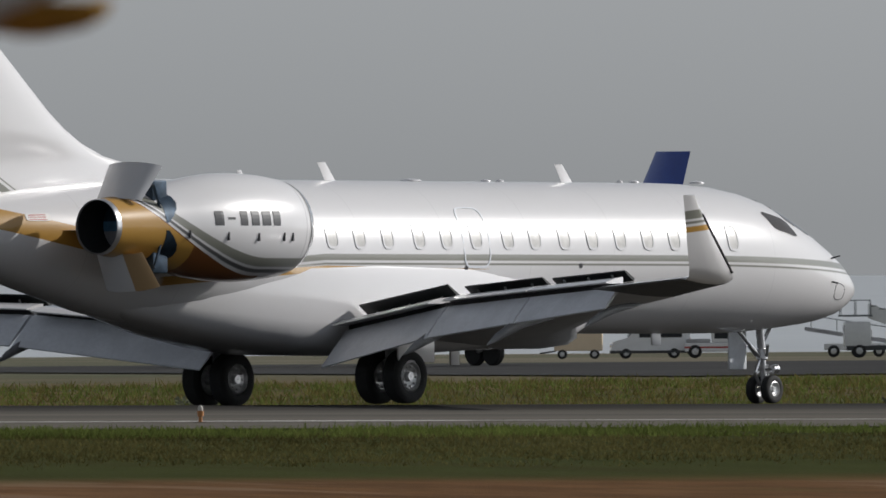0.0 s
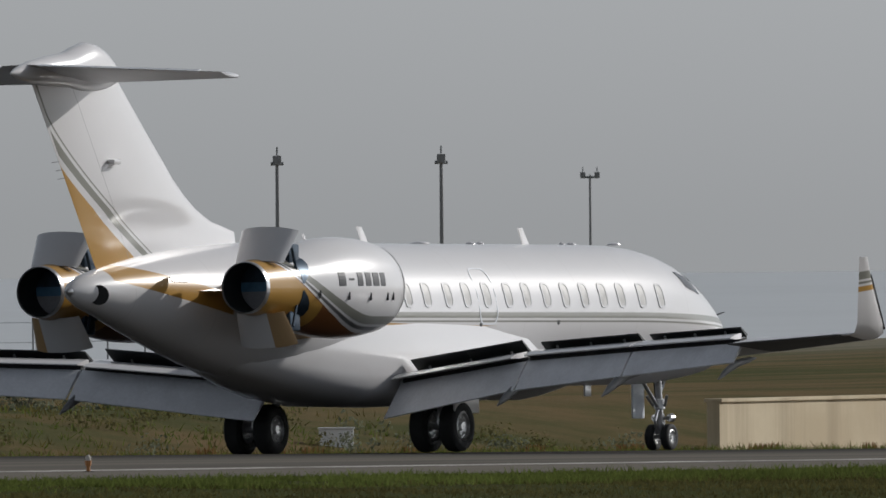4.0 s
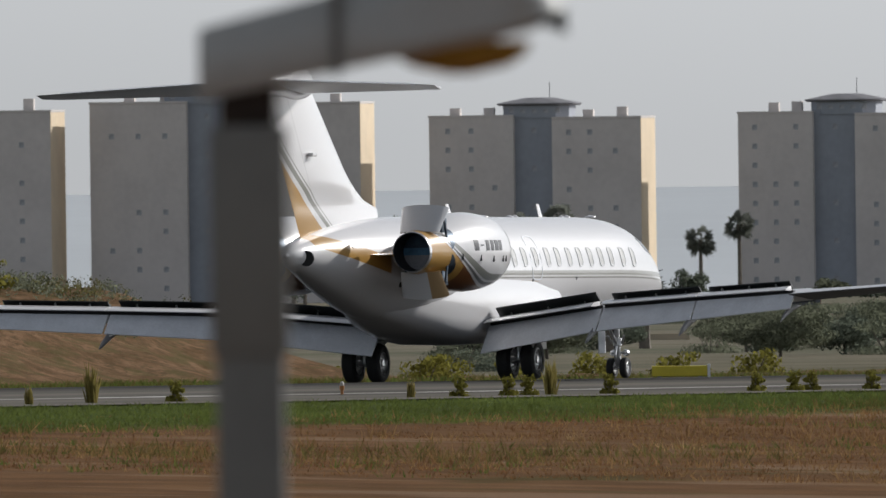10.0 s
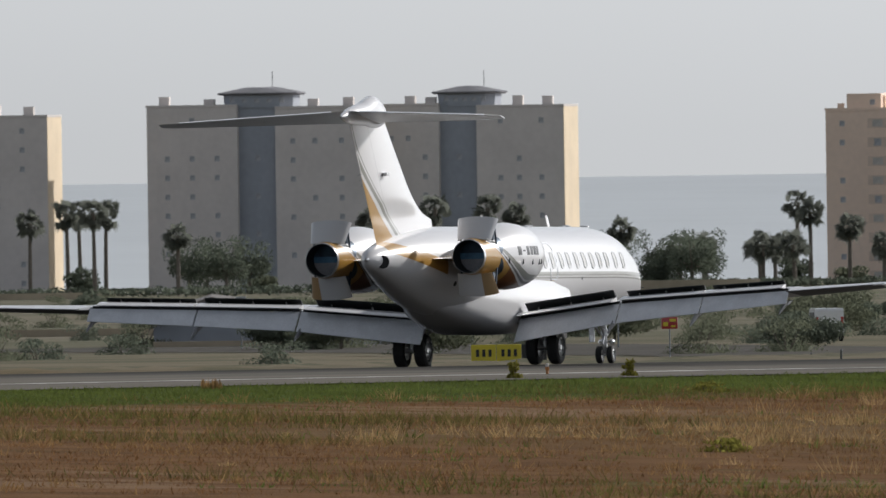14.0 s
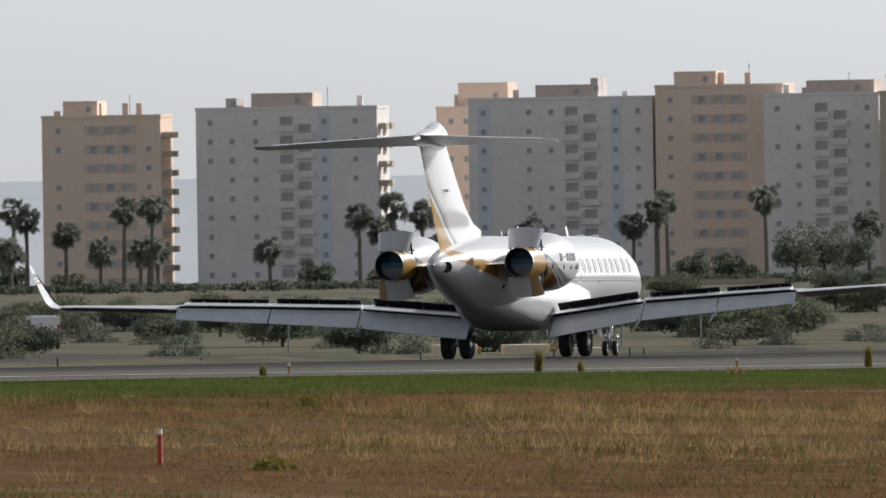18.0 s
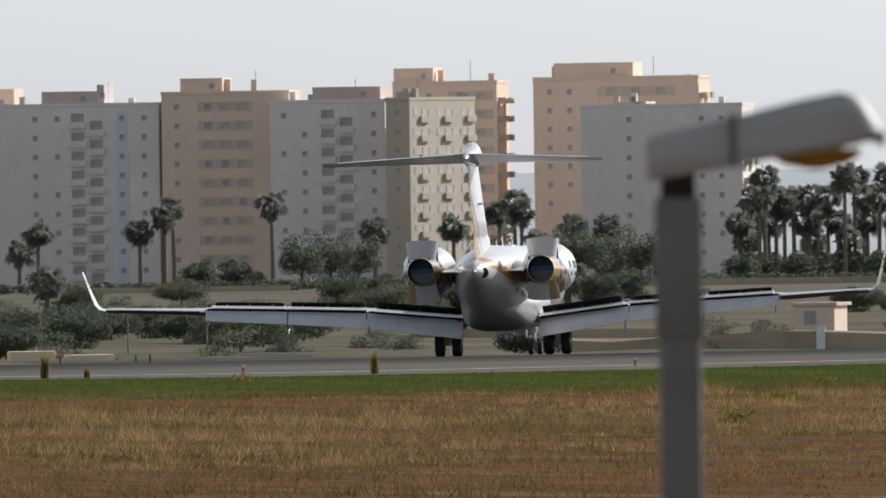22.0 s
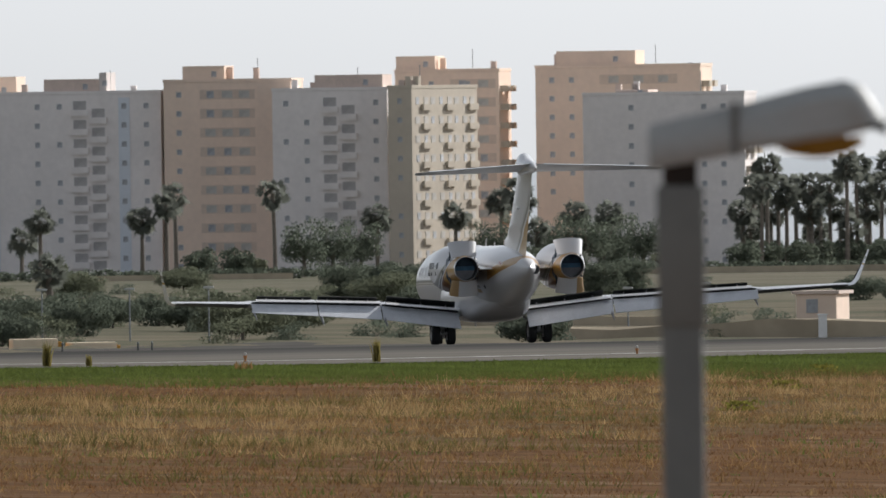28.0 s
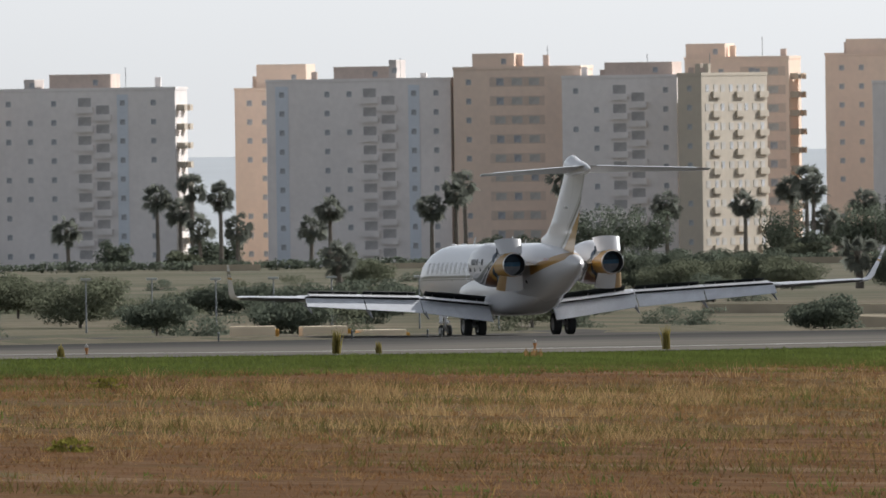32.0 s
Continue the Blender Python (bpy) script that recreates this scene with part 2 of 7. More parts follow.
M_LEG = plain("white_gear_paint", (0.6, 0.6, 0.62, 1), 0.4, 0.1, 0.12, 6.0)
M_NOZZLE = plain("blue_black_nozzle_metal", (0.03, 0.05, 0.075, 1), 0.35, 0.6, 0.35, 5.0)
M_LIP = plain("polished_intake_lip", (0.75, 0.75, 0.76, 1), 0.18, 0.9, 0.05, 3.0)
M_PANE = plain("dark_cabin_glass", (0.10, 0.11, 0.12, 1), 0.08, 0.0, 0.2, 5.0)
M_SHADE = plain("pale_window_blind", (0.52, 0.51, 0.49, 1), 0.35, 0.0, 0.2, 5.0)
M_WIND = plain("brown_windscreen_glass", (0.05, 0.042, 0.036, 1), 0.06, 0.0, 0.2, 5.0)
M_LETTER = plain("dark_grey_lettering", (0.05, 0.05, 0.055, 1), 0.4, 0, 0.1, 5.0)
M_PLACARD = plain("white_placard", (0.75, 0.74, 0.72, 1), 0.4, 0, 0.05, 5.0)
M_RED = plain("red_marking", (0.4, 0.04, 0.03, 1), 0.4, 0, 0.1, 5.0)


# ---- mesh helpers ----
def mesh_of(bm, name, mats, smooth=True):
    me = bpy.data.meshes.new(name)
    bmesh.ops.recalc_face_normals(bm, faces=bm.faces)
    bm.to_mesh(me)
    bm.free()
    for m in (mats if isinstance(mats, (list, tuple)) else [mats]):
        me.materials.append(m)
    if smooth:
        me.polygons.foreach_set("use_smooth", [True] * len(me.polygons))
        try:
            me.set_sharp_from_angle(angle=radians(38))
        except AttributeError:
            pass
    return me


def part(name, bm, mats, parent=None, label="", smooth=True):
    ob = new(name, mesh_of(bm, name, mats, smooth))
    if parent:
        ob.parent = parent
    if label:
        tagged(ob, label)
    return ob


def thing(name, label, category, at=None, group="", kind=""):
    ob = new(name)
    if at is not None:
        ob.matrix_basis = at
    return tagged(ob, label, category, group, kind)


def loft(rings, closed=True, cap=(True, True), bm=None):
    bm = bm or bmesh.new()
    vs = [[bm.verts.new(p) for p in r] for r in rings]
    n = len(vs[0])
    for a, b in zip(vs, vs[1:]):
        for i in range(n if closed else n - 1):
            j = (i + 1) % n
            bm.faces.new((a[i], a[j], b[j], b[i]))
    if cap[0]:
        bm.faces.new(vs[0])
    if cap[1]:
        bm.faces.new(vs[-1])
    return bm


def box(x0, x1, y0, y1, z0, z1, bm=None, bevel=0.0):
    own = bmesh.new()
    bmesh.ops.create_cube(own, size=1.0, matrix=Matrix.LocRotScale(((x0 + x1) / 2, (y0 + y1) / 2, (z0 + z1) / 2), None, (abs(x1 - x0), abs(y1 - y0), abs(z1 - z0))))
    if bevel:
        bmesh.ops.bevel(own, geom=list(own.edges), offset=bevel, segments=2, affect="EDGES", profile=0.6)
    return join(bm, own)


def join(bm, own):
    if bm is None:
        return own
    me = bpy.data.meshes.new("tmp")
    own.to_mesh(me)
    own.free()
    bm.from_mesh(me)
    bpy.data.meshes.remove(me)
    return bm


def rod(p, q, r0, r1=None, n=10, bm=None, caps=True):
    p, q = Vector(p), Vector(q)
    r1 = r0 if r1 is None else r1
    w = (q - p).normalized()
    u = w.orthogonal().normalized()
    v = w.cross(u)
    rings = [[c + (u * math.cos(2 * math.pi * i / n) + v * math.sin(2 * math.pi * i / n)) * r for i in range(n)] for c, r in ((p, r0), (q, r1))]
    return loft(rings, cap=(caps, caps), bm=bm)


def lathe(profile, n=24, axis="y", origin=(0, 0, 0), bm=None, cap=(False, False)):
    """Profile: (along, radius) pairs, turned about an axis."""
    o = Vector(origin)
    rings = []
    for a, r in profile:
        ring = []
        for i in range(n):
            c, s = r * math.cos(2 * math.pi * i / n), r * math.sin(2 * math.pi * i / n)
            ring.append(o + Vector({"x": (a, c, s), "y": (c, a, s), "z": (c, s, a)}[axis]))
        rings.append(ring)
    return loft(rings, cap=cap, bm=bm)


def lerp(a, b, k):
    return a + (b - a) * k


def table(t, x):
    for (x0, *a), (x1, *b) in zip(t, t[1:]):
        if x <= x1:
            k = min(1, max(0, (x - x0) / (x1 - x0)))
            return [lerp(p, q, k) for p, q in zip(a, b)]
    return list(t[-1][1:])

# ---- the business jet: x forward, y left, z up, origin on the ground under the main wheels ----
BODY = ((-10.93, 3.02, 0.09, 0.09), (-10.8, 3.02, 0.19, 0.19), (-10.4, 3.02, 0.33, 0.32), (-9.55, 3.00, 0.53, 0.50), (-8.65, 2.95, 0.73, 0.69), (-7.75, 2.89, 0.90, 0.86), (-6.85, 2.82, 1.04, 1.00),
        (-6.0, 2.75, 1.16, 1.13), (-5.0, 2.69, 1.25, 1.235), (-4.0, 2.64, 1.31, 1.305), (-3.0, 2.61, 1.34, 1.34), (-2.0, 2.60, 1.345, 1.345), (9.6, 2.60, 1.345, 1.345), (10.4, 2.595, 1.335, 1.335),
        (11.2, 2.57, 1.30, 1.31), (11.85, 2.53, 1.25, 1.26), (12.4, 2.48, 1.18, 1.185), (12.95, 2.41, 1.08, 1.075), (13.42, 2.33, 0.98, 0.955), (13.88, 2.25, 0.85, 0.83), (14.35, 2.17, 0.70, 0.69),
        (14.81, 2.10, 0.52, 0.52), (15.18, 2.06, 0.33, 0.33), (15.42, 2.04, 0.17, 0.17), (15.54, 2.03, 0.03, 0.03))


M_TURBINE = plain("blue_heat_tinted_steel", (0.055, 0.15, 0.25, 1), 0.5, 0.0, 0.3, 6.0)
# Light on the lower half of the nozzle is put into this grey.
M_BLOCK = plain("lit_nozzle_floor_grey", (0.22, 0.22, 0.235, 1), 0.5, 0.0, 0.2, 3.0)


def skin(x, phi, out=0.0, side=-1):
    zc, ry, rz = table(BODY, x)
    return Vector((x, side * (ry + out) * math.sin(phi), zc + (rz + out) * math.cos(phi)))


def skin_patch(x0, x1, p0, p1, out, nx=4, np_=4, side=-1, corner=0.3, slant=0.0):
    """A rounded patch that lies on the fuselage."""
    bm = bmesh.new()
    rim, xm, pm = [], (x0 + x1) / 2, (p0 + p1) / 2
    n = 20
    inner = []
    for i in range(n):
        a = 2 * math.pi * i / n
        c, s = math.cos(a), math.sin(a)
        e = 2.0 / (2.0 + 4.0 * (1 - corner))
        px = math.copysign(abs(c) ** e, c)
        pp = math.copysign(abs(s) ** e, s)
        rim.append(bm.verts.new(skin(xm + (x1 - x0) / 2 * px + slant * pp, pm + (p1 - p0) / 2 * pp, out, side)))
        inner.append(bm.verts.new(skin(xm + (x1 - x0) / 2 * px * 0.5 + slant * pp * 0.5, pm + (p1 - p0) / 2 * pp * 0.5, out, side)))
    ctr = bm.verts.new(skin(xm, pm, out, side))
    low = [bm.verts.new(v.co + (Vector((v.co.x, 0, v.co.z)) - v.co).normalized() * 0.03) for v in rim]
    for i in range(n):
        j = (i + 1) % n
        bm.faces.new((rim[i], rim[j], inner[j], inner[i]))
        bm.faces.new((inner[i], inner[j], ctr))
        bm.faces.new((low[i], low[j], rim[j], rim[i]))
    return bm


def skin_ring(x0, x1, p0, p1, w, wp, out, side=-1, corner=0.3):
    bm = bmesh.new()
    n, xm, pm = 24, (x0 + x1) / 2, (p0 + p1) / 2
    rows = []
    for gx, gp, o in ((0, 0, 0.0), (0, 0, out), (w, wp, out), (w, wp, 0.0)):
        r = []
        for i in range(n):
            a = 2 * math.pi * i / n
            c, s = math.cos(a), math.sin(a)
            e = 2.0 / (2.0 + 4.0 * (1 - corner))
            px, pp = math.copysign(abs(c) ** e, c), math.copysign(abs(s) ** e, s)
            r.append(skin(xm + ((x1 - x0) / 2 - gx) * px, pm + ((p1 - p0) / 2 - gp) * pp, o, side))
        rows.append(r)
    rows.append(rows[0])
    return loft(rows, cap=(False, False), bm=bm)


def foil(le, te, z0, thick, n=9, axis="z", twist=0.0):
    """An aerofoil ring between the leading and trailing edge. le, te: points; thick: metres; upright: normal along y for a fin."""
    le, te = Vector(le), Vector(te)
    nrm = Vector((0, 0, 1)) if axis == "z" else Vector((0, 1, 0))
    ts = [(1 - math.cos(math.pi * i / (n - 1))) / 2 for i in range(n)]

    def half(t):
        return thick * 5 * (0.2969 * math.sqrt(t) - 0.126 * t - 0.3516 * t * t + 0.2843 * t ** 3 - 0.1015 * t ** 4)
    up = [le.lerp(te, t) + nrm * half(t) for t in ts]
    dn = [le.lerp(te, t) - nrm * half(t) * 0.8 for t in reversed(ts[1:-1])]
    return up + dn


def wing_z(y):
    return table(((0.0, 1.22), (1.4, 1.34), (4.7, 1.69), (7.42, 1.81), (10.25, 1.92), (14.5, 2.10)), y)[0]


def wing_le(y):
    return 5.5 - 0.86 * (y - 1.3) if y > 2.6 else 5.5 - 0.86 * 1.3 + 1.25 * (2.6 - y)


def wing_rear(y):
    return -0.43 - 0.395 * (y - 1.47)


# Shade under the outer wing and on the aileron is put into this colour.
M_TIPSHADE = plain("outer_wing_shade", (0.05, 0.052, 0.055, 1), 0.55, 0.0, 0.25, 2.0)
# Fairing grey darkened: the shadow beneath the flaps is put into it.
M_FAIR = plain("fairing_shade_grey", (0.20, 0.205, 0.22, 1), 0.45, 0, 0.1, 2.0)


def build_wing(jet, side):
    wing_rings = []
    for y in (0.6, 1.6, 2.6, 4.0, 6.0, 8.0, 10.25, 10.45, 12.0, 13.6):
        c = wing_le(y) - wing_rear(y)
        z = wing_z(y)
        rear = wing_rear(y) if y < 10.4 else wing_rear(y) - 0.85
        th = lerp(0.62, 0.20, (y - 0.6) / 13)
        ring = foil((wing_le(y), side * y, z - 0.10), (rear, side * y, z + (0.02 if y < 10.4 else -0.05)), 0, th * 0.95)
        if y < 10.4:
            k = len(ring)
            for i, p in enumerate(ring):
                t = (wing_le(y) - p.x) / c
                if t > 0.55:
                    up = i < 9
                    p.z = lerp(p.z, z + (0.02 if up else -0.20 * (1 - y / 18)), min(1, (t - 0.55) / 0.3))
            ring.append(ring[8] + Vector((0, 0, -0.2 * (1 - y / 18))))
            ring = ring[:9] + [ring.pop()] + ring[9:]
        else:
            ring = ring[:9] + [ring[8] + Vector((0, 0, -0.02))] + ring[9:]
        wing_rings.append(ring)
    bm = loft(wing_rings)
    # lower faces of the outer wing get the painted shade
    for f in bm.faces:
        q = f.calc_center_median()
        if abs(q.y) > 10.3 and q.z < wing_z(abs(q.y)) - 0.09:
            f.material_index = 1
    wing = part("wing", bm, [M_WINGTOP, M_TIPSHADE], jet, "swept white-grey wing with lowered flaps")
    # winglet
    rings = []
    y0, z0 = 13.6, wing_z(13.6) - 0.1
    for k, dy, dz, le, te in ((0, 0, 0, wing_le(13.6), -6.35), (1, 0.20, 0.05, -5.30, -6.50), (2, 0.34, 0.22, -5.62, -6.66), (3, 0.47, 0.62, -6.12, -6.88), (4, 0.60, 1.05, -6.60, -7.09), (5, 0.70, 1.42, -6.93, -7.26)):
        a = [0, 25, 60, 78, 80, 80][k]
        nrm = Vector((0, -side * math.sin(radians(a)), math.cos(radians(a))))
        le_p, te_p = Vector((le, side * (y0 + dy), z0 + dz)), Vector((te, side * (y0 + dy), z0 + dz))
        th = 0.09 - 0.012 * k
        ts = (0, 0.08, 0.3, 0.6, 1.0)
        prof = (0, 0.5, 0.9, 0.7, 0.05)
        rings.append([le_p.lerp(te_p, t) + nrm * th * p for t, p in zip(ts, prof)] + [le_p.lerp(te_p, t) - nrm * th * p for t, p in zip(ts[-2:0:-1], prof[-2:0:-1])])
    part("winglet", loft(rings), M_WLET, wing, "upturned white winglet with grey and gold bands")
    part("winglet_edge", rod((-6.62, side * (y0 + 0.605), z0 + 1.09), (-5.42, side * (y0 + 0.27), z0 + 0.12), 0.024, n=6), M_DARK, wing, "black rubber strip on the leading edge")
    # flaps in segments, lowered
    for ya, yb in ((1.38, 4.68), (4.73, 7.40), (7.45, 10.25)):
        rings = []
        for y in (ya, (ya + yb) / 2, yb):
            ch = lerp(1.04, 0.56, (y - 1.4) / 8.85)
            ang = radians(40)
            le = Vector((wing_rear(y) - 0.02, side * y, wing_z(y) - 0.03))
            te = le + Vector((-ch * math.cos(ang), 0, -ch * math.sin(ang)))
            nrm = Vector((-math.sin(ang), 0, math.cos(ang)))
            th = 0.05
            rings.append([le + nrm * 0.0, le.lerp(te, 0.1) + nrm * th, le.lerp(te, 0.45) + nrm * th * 0.8, te + nrm * 0.012, te - nrm * 0.012, le.lerp(te, 0.45) - nrm * th * 0.4, le.lerp(te, 0.1) - nrm * th * 0.6])
        part("flap", loft(rings), M_FLAP, wing, "grey lowered trailing-edge flap")
    # flap track fairings
    for y in (4.6, 7.32, 10.15):
        x0, z0 = wing_rear(y) - 0.2, wing_z(y) - 0.28
        rings = []
        for k, (dx, dz, w, h) in enumerate(((1.9, -0.05, 0.02, 0.02), (1.2, -0.12, 0.11, 0.12), (0.2, -0.25, 0.14, 0.17), (-0.6, -0.48, 0.13, 0.17), (-1.25, -0.74, 0.09, 0.12), (-1.62, -0.92, 0.02, 0.02))):
            q = 0.62 if y < 9 else 0.45
            dx, dz, w, h = dx * q, dz * q, w * q * 0.55, h * q
            rings.append([Vector((x0 + dx, side * y + w * math.cos(a), z0 + dz + h * math.sin(a))) for a in (2 * math.pi * i / 10 for i in range(10))])
        part("flap_track_fairing", loft(rings), M_FAIR, wing)
    # raised spoilers
    for ya, yb, h in ((1.45, 4.4, 0.44), (4.8, 7.35, 0.31), (7.6, 9.95, 0.26)):
        n = 2
        for i in range(n):
            yy0, yy1 = lerp(ya, yb, i / n) + 0.005, lerp(ya, yb, (i + 1) / n) - 0.005
            bm = bmesh.new()
            rows = []
            for y in (yy0, yy1):
                b = Vector((wing_rear(y) + 0.62, side * y, wing_z(y) + 0.12))
                t = b + Vector((-h * 0.985, 0, h * 0.60))
                nn = Vector((0.6, 0, 0.8)) * 0.03
                rows.append([b - nn, t - nn * 0.4, t + nn * 0.4, b + nn])
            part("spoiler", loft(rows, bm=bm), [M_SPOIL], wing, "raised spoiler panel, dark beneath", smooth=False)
        # actuator struts and pale lip behind the panels
        for y in np.linspace(ya + 0.4, yb - 0.4, 3):
            part("spoiler_strut", rod((wing_rear(y) + 0.45, side * y, wing_z(y) + 0.05), (wing_rear(y) + 0.35, side * y, wing_z(y) + 0.22), 0.025, n=6), M_STEEL, wing)
        ridge, lip = ((-0.22, 0.125), (-0.46, 0.055)) if h > 0.4 else ((-0.02, 0.135), (-0.24, 0.075))
        rows = [[Vector((wing_rear(y) + dx, side * y, wing_z(y) + dz)) for dx, dz in ((0.22, 0.04), (0.22, 0.165), ridge, lip, (lip[0], lip[1] - 0.02))] for y in (ya - 0.1, yb + 0.1)]
        part("shroud", loft(rows), M_WHITE, wing, "white wing skin behind the spoilers", smooth=False)
        # solid black strip: shade between wing and flap put into its colour
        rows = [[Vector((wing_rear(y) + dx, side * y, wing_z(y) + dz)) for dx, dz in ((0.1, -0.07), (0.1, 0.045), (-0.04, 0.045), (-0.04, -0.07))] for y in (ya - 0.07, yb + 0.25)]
        part("flap_gap_shade", loft(rows), M_DARK, wing)
        # black filler under the panels, painted as the shade below them
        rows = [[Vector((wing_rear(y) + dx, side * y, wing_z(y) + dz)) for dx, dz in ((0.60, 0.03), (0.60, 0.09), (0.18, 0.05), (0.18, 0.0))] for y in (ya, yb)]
        part("spoiler_bay_shade", loft(rows), M_DARK, wing)
    # aileron
    rows = []
    for y in (10.4, 13.2):
        rows.append([Vector((wing_rear(y) - dx, side * y, wing_z(y) + dz - 0.05)) for dx, dz in ((0.05, 0.06), (0.92, 0.0), (0.92, -0.02), (0.05, -0.08))])
    part("aileron", loft(rows), M_TIPSHADE, wing, "aileron with shade put into its dark colour")
    return wing


COWL = ((-3.20, 0.735), (-3.25, 0.785), (-3.5, 0.855), (-4.0, 0.915), (-4.6, 0.945), (-5.2, 0.93), (-5.8, 0.865), (-6.3, 0.765), (-6.8, 0.66), (-7.3, 0.58), (-7.9, 0.505), (-8.12, 0.475))


def cowl(x):
    return table(sorted(COWL), x)[0]


def build_engine(jet, side):
    cy, cz = side * 2.14, 3.06
    o = (0, cy, cz)
    nac = part("engine_nacelle", lathe(((-3.26, 0.70), *COWL), 40, "x", o), M_NAC, jet,
               "white engine nacelle with grey, brown and gold sweeps")
    part("intake_lip", lathe(((-3.6, 0.63), (-3.3, 0.665), (-3.185, 0.73), (-3.22, 0.775), (-3.34, 0.82)), 40, "x", o), M_LIP, nac)
    part("fan_duct", lathe(((-3.3, 0.66), (-4.2, 0.63), (-4.2, 0.1), (-4.0, 0.02)), 24, "x", o), M_DARK, nac)
    part("nozzle_lip", lathe(((-8.05, 0.487), (-8.15, 0.477), (-8.16, 0.465), (-8.12, 0.452)), 40, "x", o), M_STEEL, nac, "bare steel nozzle lip")
    part("exhaust_nozzle", lathe(((-8.12, 0.452), (-8.0, 0.45), (-6.6, 0.44), (-6.6, 0.02)), 36, "x", o), M_DARK, nac, "black hot exhaust nozzle")
    # added plates inside the nozzle: dark above, blue ring of blades, lit grey painted below
    for z0, z1, mat, nm in ((0.10, 0.43, M_NOZZLE, "upper_blocker"), (-0.07, 0.10, M_TURBINE, "turbine_stage"), (-0.43, -0.07, M_BLOCK, "lower_blocker")):
        rows = []
        for x in (-7.45, -7.40):
            ring = []
            for k in range(9):
                z = lerp(z0, z1, k / 8)
                ring.append(Vector((x - 0.10 * z, cy - math.sqrt(max(0.0004, 0.44 ** 2 - z * z)), cz + z)))
            for k in range(8, -1, -1):
                z = lerp(z0, z1, k / 8)
                ring.append(Vector((x - 0.10 * z, cy + math.sqrt(max(0.0004, 0.44 ** 2 - z * z)), cz + z)))
            rows.append(ring)
        part(nm, loft(rows), mat, nac, smooth=False)
    # thrust reverser doors, open above and below the nozzle
    for up in (1, -1):
        rings = []
        for k in range(5):
            t = k / 4
            z = cz + up * lerp(0.44, 1.02, t)
            lean = lerp(-7.55, -7.10, t) if up > 0 else lerp(-7.55, -7.2, t)
            r = lerp(0.50, 0.60, t)
            outer, inner = [], []
            for i in range(13):
                a = radians(lerp(-82, 82, i / 12))
                outer.append(Vector((lean - 0.30 * math.cos(a) + 0.06, cy + r * math.sin(a), z + up * (0.05 + 0.05 * t) * math.cos(a))))
                inner.append(Vector((lean - 0.24 * math.cos(a) + 0.09, cy + (r - 0.05) * math.sin(a), z + up * (0.05 + 0.05 * t) * math.cos(a))))
            rings.append(outer + inner[::-1])
        part("reverser_door", loft(rings), M_NACDOOR_UP if up > 0 else M_NACDOOR_LOW, nac, "open thrust reverser door")
        part("reverser_cavity", box(-7.15, -6.75, cy - 0.42, cy + 0.42, cz + up * 0.42, cz + up * 0.80, bevel=0.04), M_NOZZLE, nac)
        for s in (-1, 1):
            rows = []
            for k in range(7):
                a = radians(lerp(22, 84, k / 6))
                d = 0.34 * math.sin(math.pi * lerp(0.15, 0.95, k / 6))
                row = []
                for x in (-7.02, -7.02 + d * 0.5, -7.02 + d):
                    rr = cowl(x) + 0.006
                    row.append(Vector((x, cy + s * rr * math.sin(a), cz + up * rr * math.cos(a))))
                rows.append(row + [p + (Vector((p.x, cy, cz)) - p) * 0.05 for p in row[::-1]])
            part("reverser_opening", loft(rows), M_NOZZLE, nac, "dark blue opening behind the reverser door")
            part("reverser_arm", rod((-7.0, cy + s * 0.5, cz + up * 0.2), (-7.25, cy + s * 0.52, cz + up * 0.72), 0.028, n=6), M_NOZZLE, nac)
    # drain and latch marks along the lower cowl
    for x in (-3.95, -4.2, -4.9, -5.65, -6.5):
        a = radians(101)
        r = cowl(x) + 0.004
        p = Vector((x, cy + side * r * math.sin(a), cz + r * math.cos(a)))
        part("cowl_latch", box(p.x - 0.013, p.x + 0.013, p.y - 0.02, p.y + 0.02, p.z - 0.07, p.z + 0.07), M_LETTER, nac, smooth=False)
    # the registration, as plain bars
    for i, w in enumerate((0.20, 0.17, 0.17, 0.20, 0.22, 0.20)):
        x, h = -5.86 + i * 0.29, 0.02 if i == 1 else 0.125
        bm = bmesh.new()
        rows = []
        for k in range(5):
            xx = x - w / 2 + w * k / 4
            row = []
            for d in (0.006, -0.02):
                r = cowl(xx) + d
                zs = [0.14 - h + 2 * h * q / 4 for q in range(5)]
                row += [Vector((xx, cy + side * math.sqrt(max(0.01, r * r - z * z)), cz + z)) for z in (zs if d > 0 else zs[::-1])]
            rows.append(row)
        part("registration_bar", loft(rows, bm=bm), M_LETTER, nac, smooth=False)
    # pylon
    rings = []
    for y in (0.55, 1.0, 1.45):
        rings.append(foil((-3.9, side * y, 3.06), (-8.0 if y < 1 else -7.5, side * y, 3.02), 0, 0.30))
    part("pylon", loft(rings), M_GOLDPYL, nac, "white and gold engine pylon")
    return nac


def mat_door(low):
    n = Nodes("reverser_paint")
    x, y, z = n.xyz()
    c = white_paint(n)
    if low:
        c = n.mix(n.math("GREATER_THAN", n.math("ABSOLUTE", y), 2.38), c, GOLD)
    return n.done(n.mix(0.25, c, (0.4, 0.42, 0.45, 1)), 0.3, 0.1, 0.3)


def mat_pylon():
    n = Nodes("pylon_paint")
    x, y, z = n.xyz()
    return n.done(n.mix(n.step(x, -5.4, -5.3), GOLD, WHITE), 0.25, 0, 0.4)


M_NACDOOR_UP, M_NACDOOR_LOW, M_GOLDPYL = mat_door(False), mat_door(True), mat_pylon()


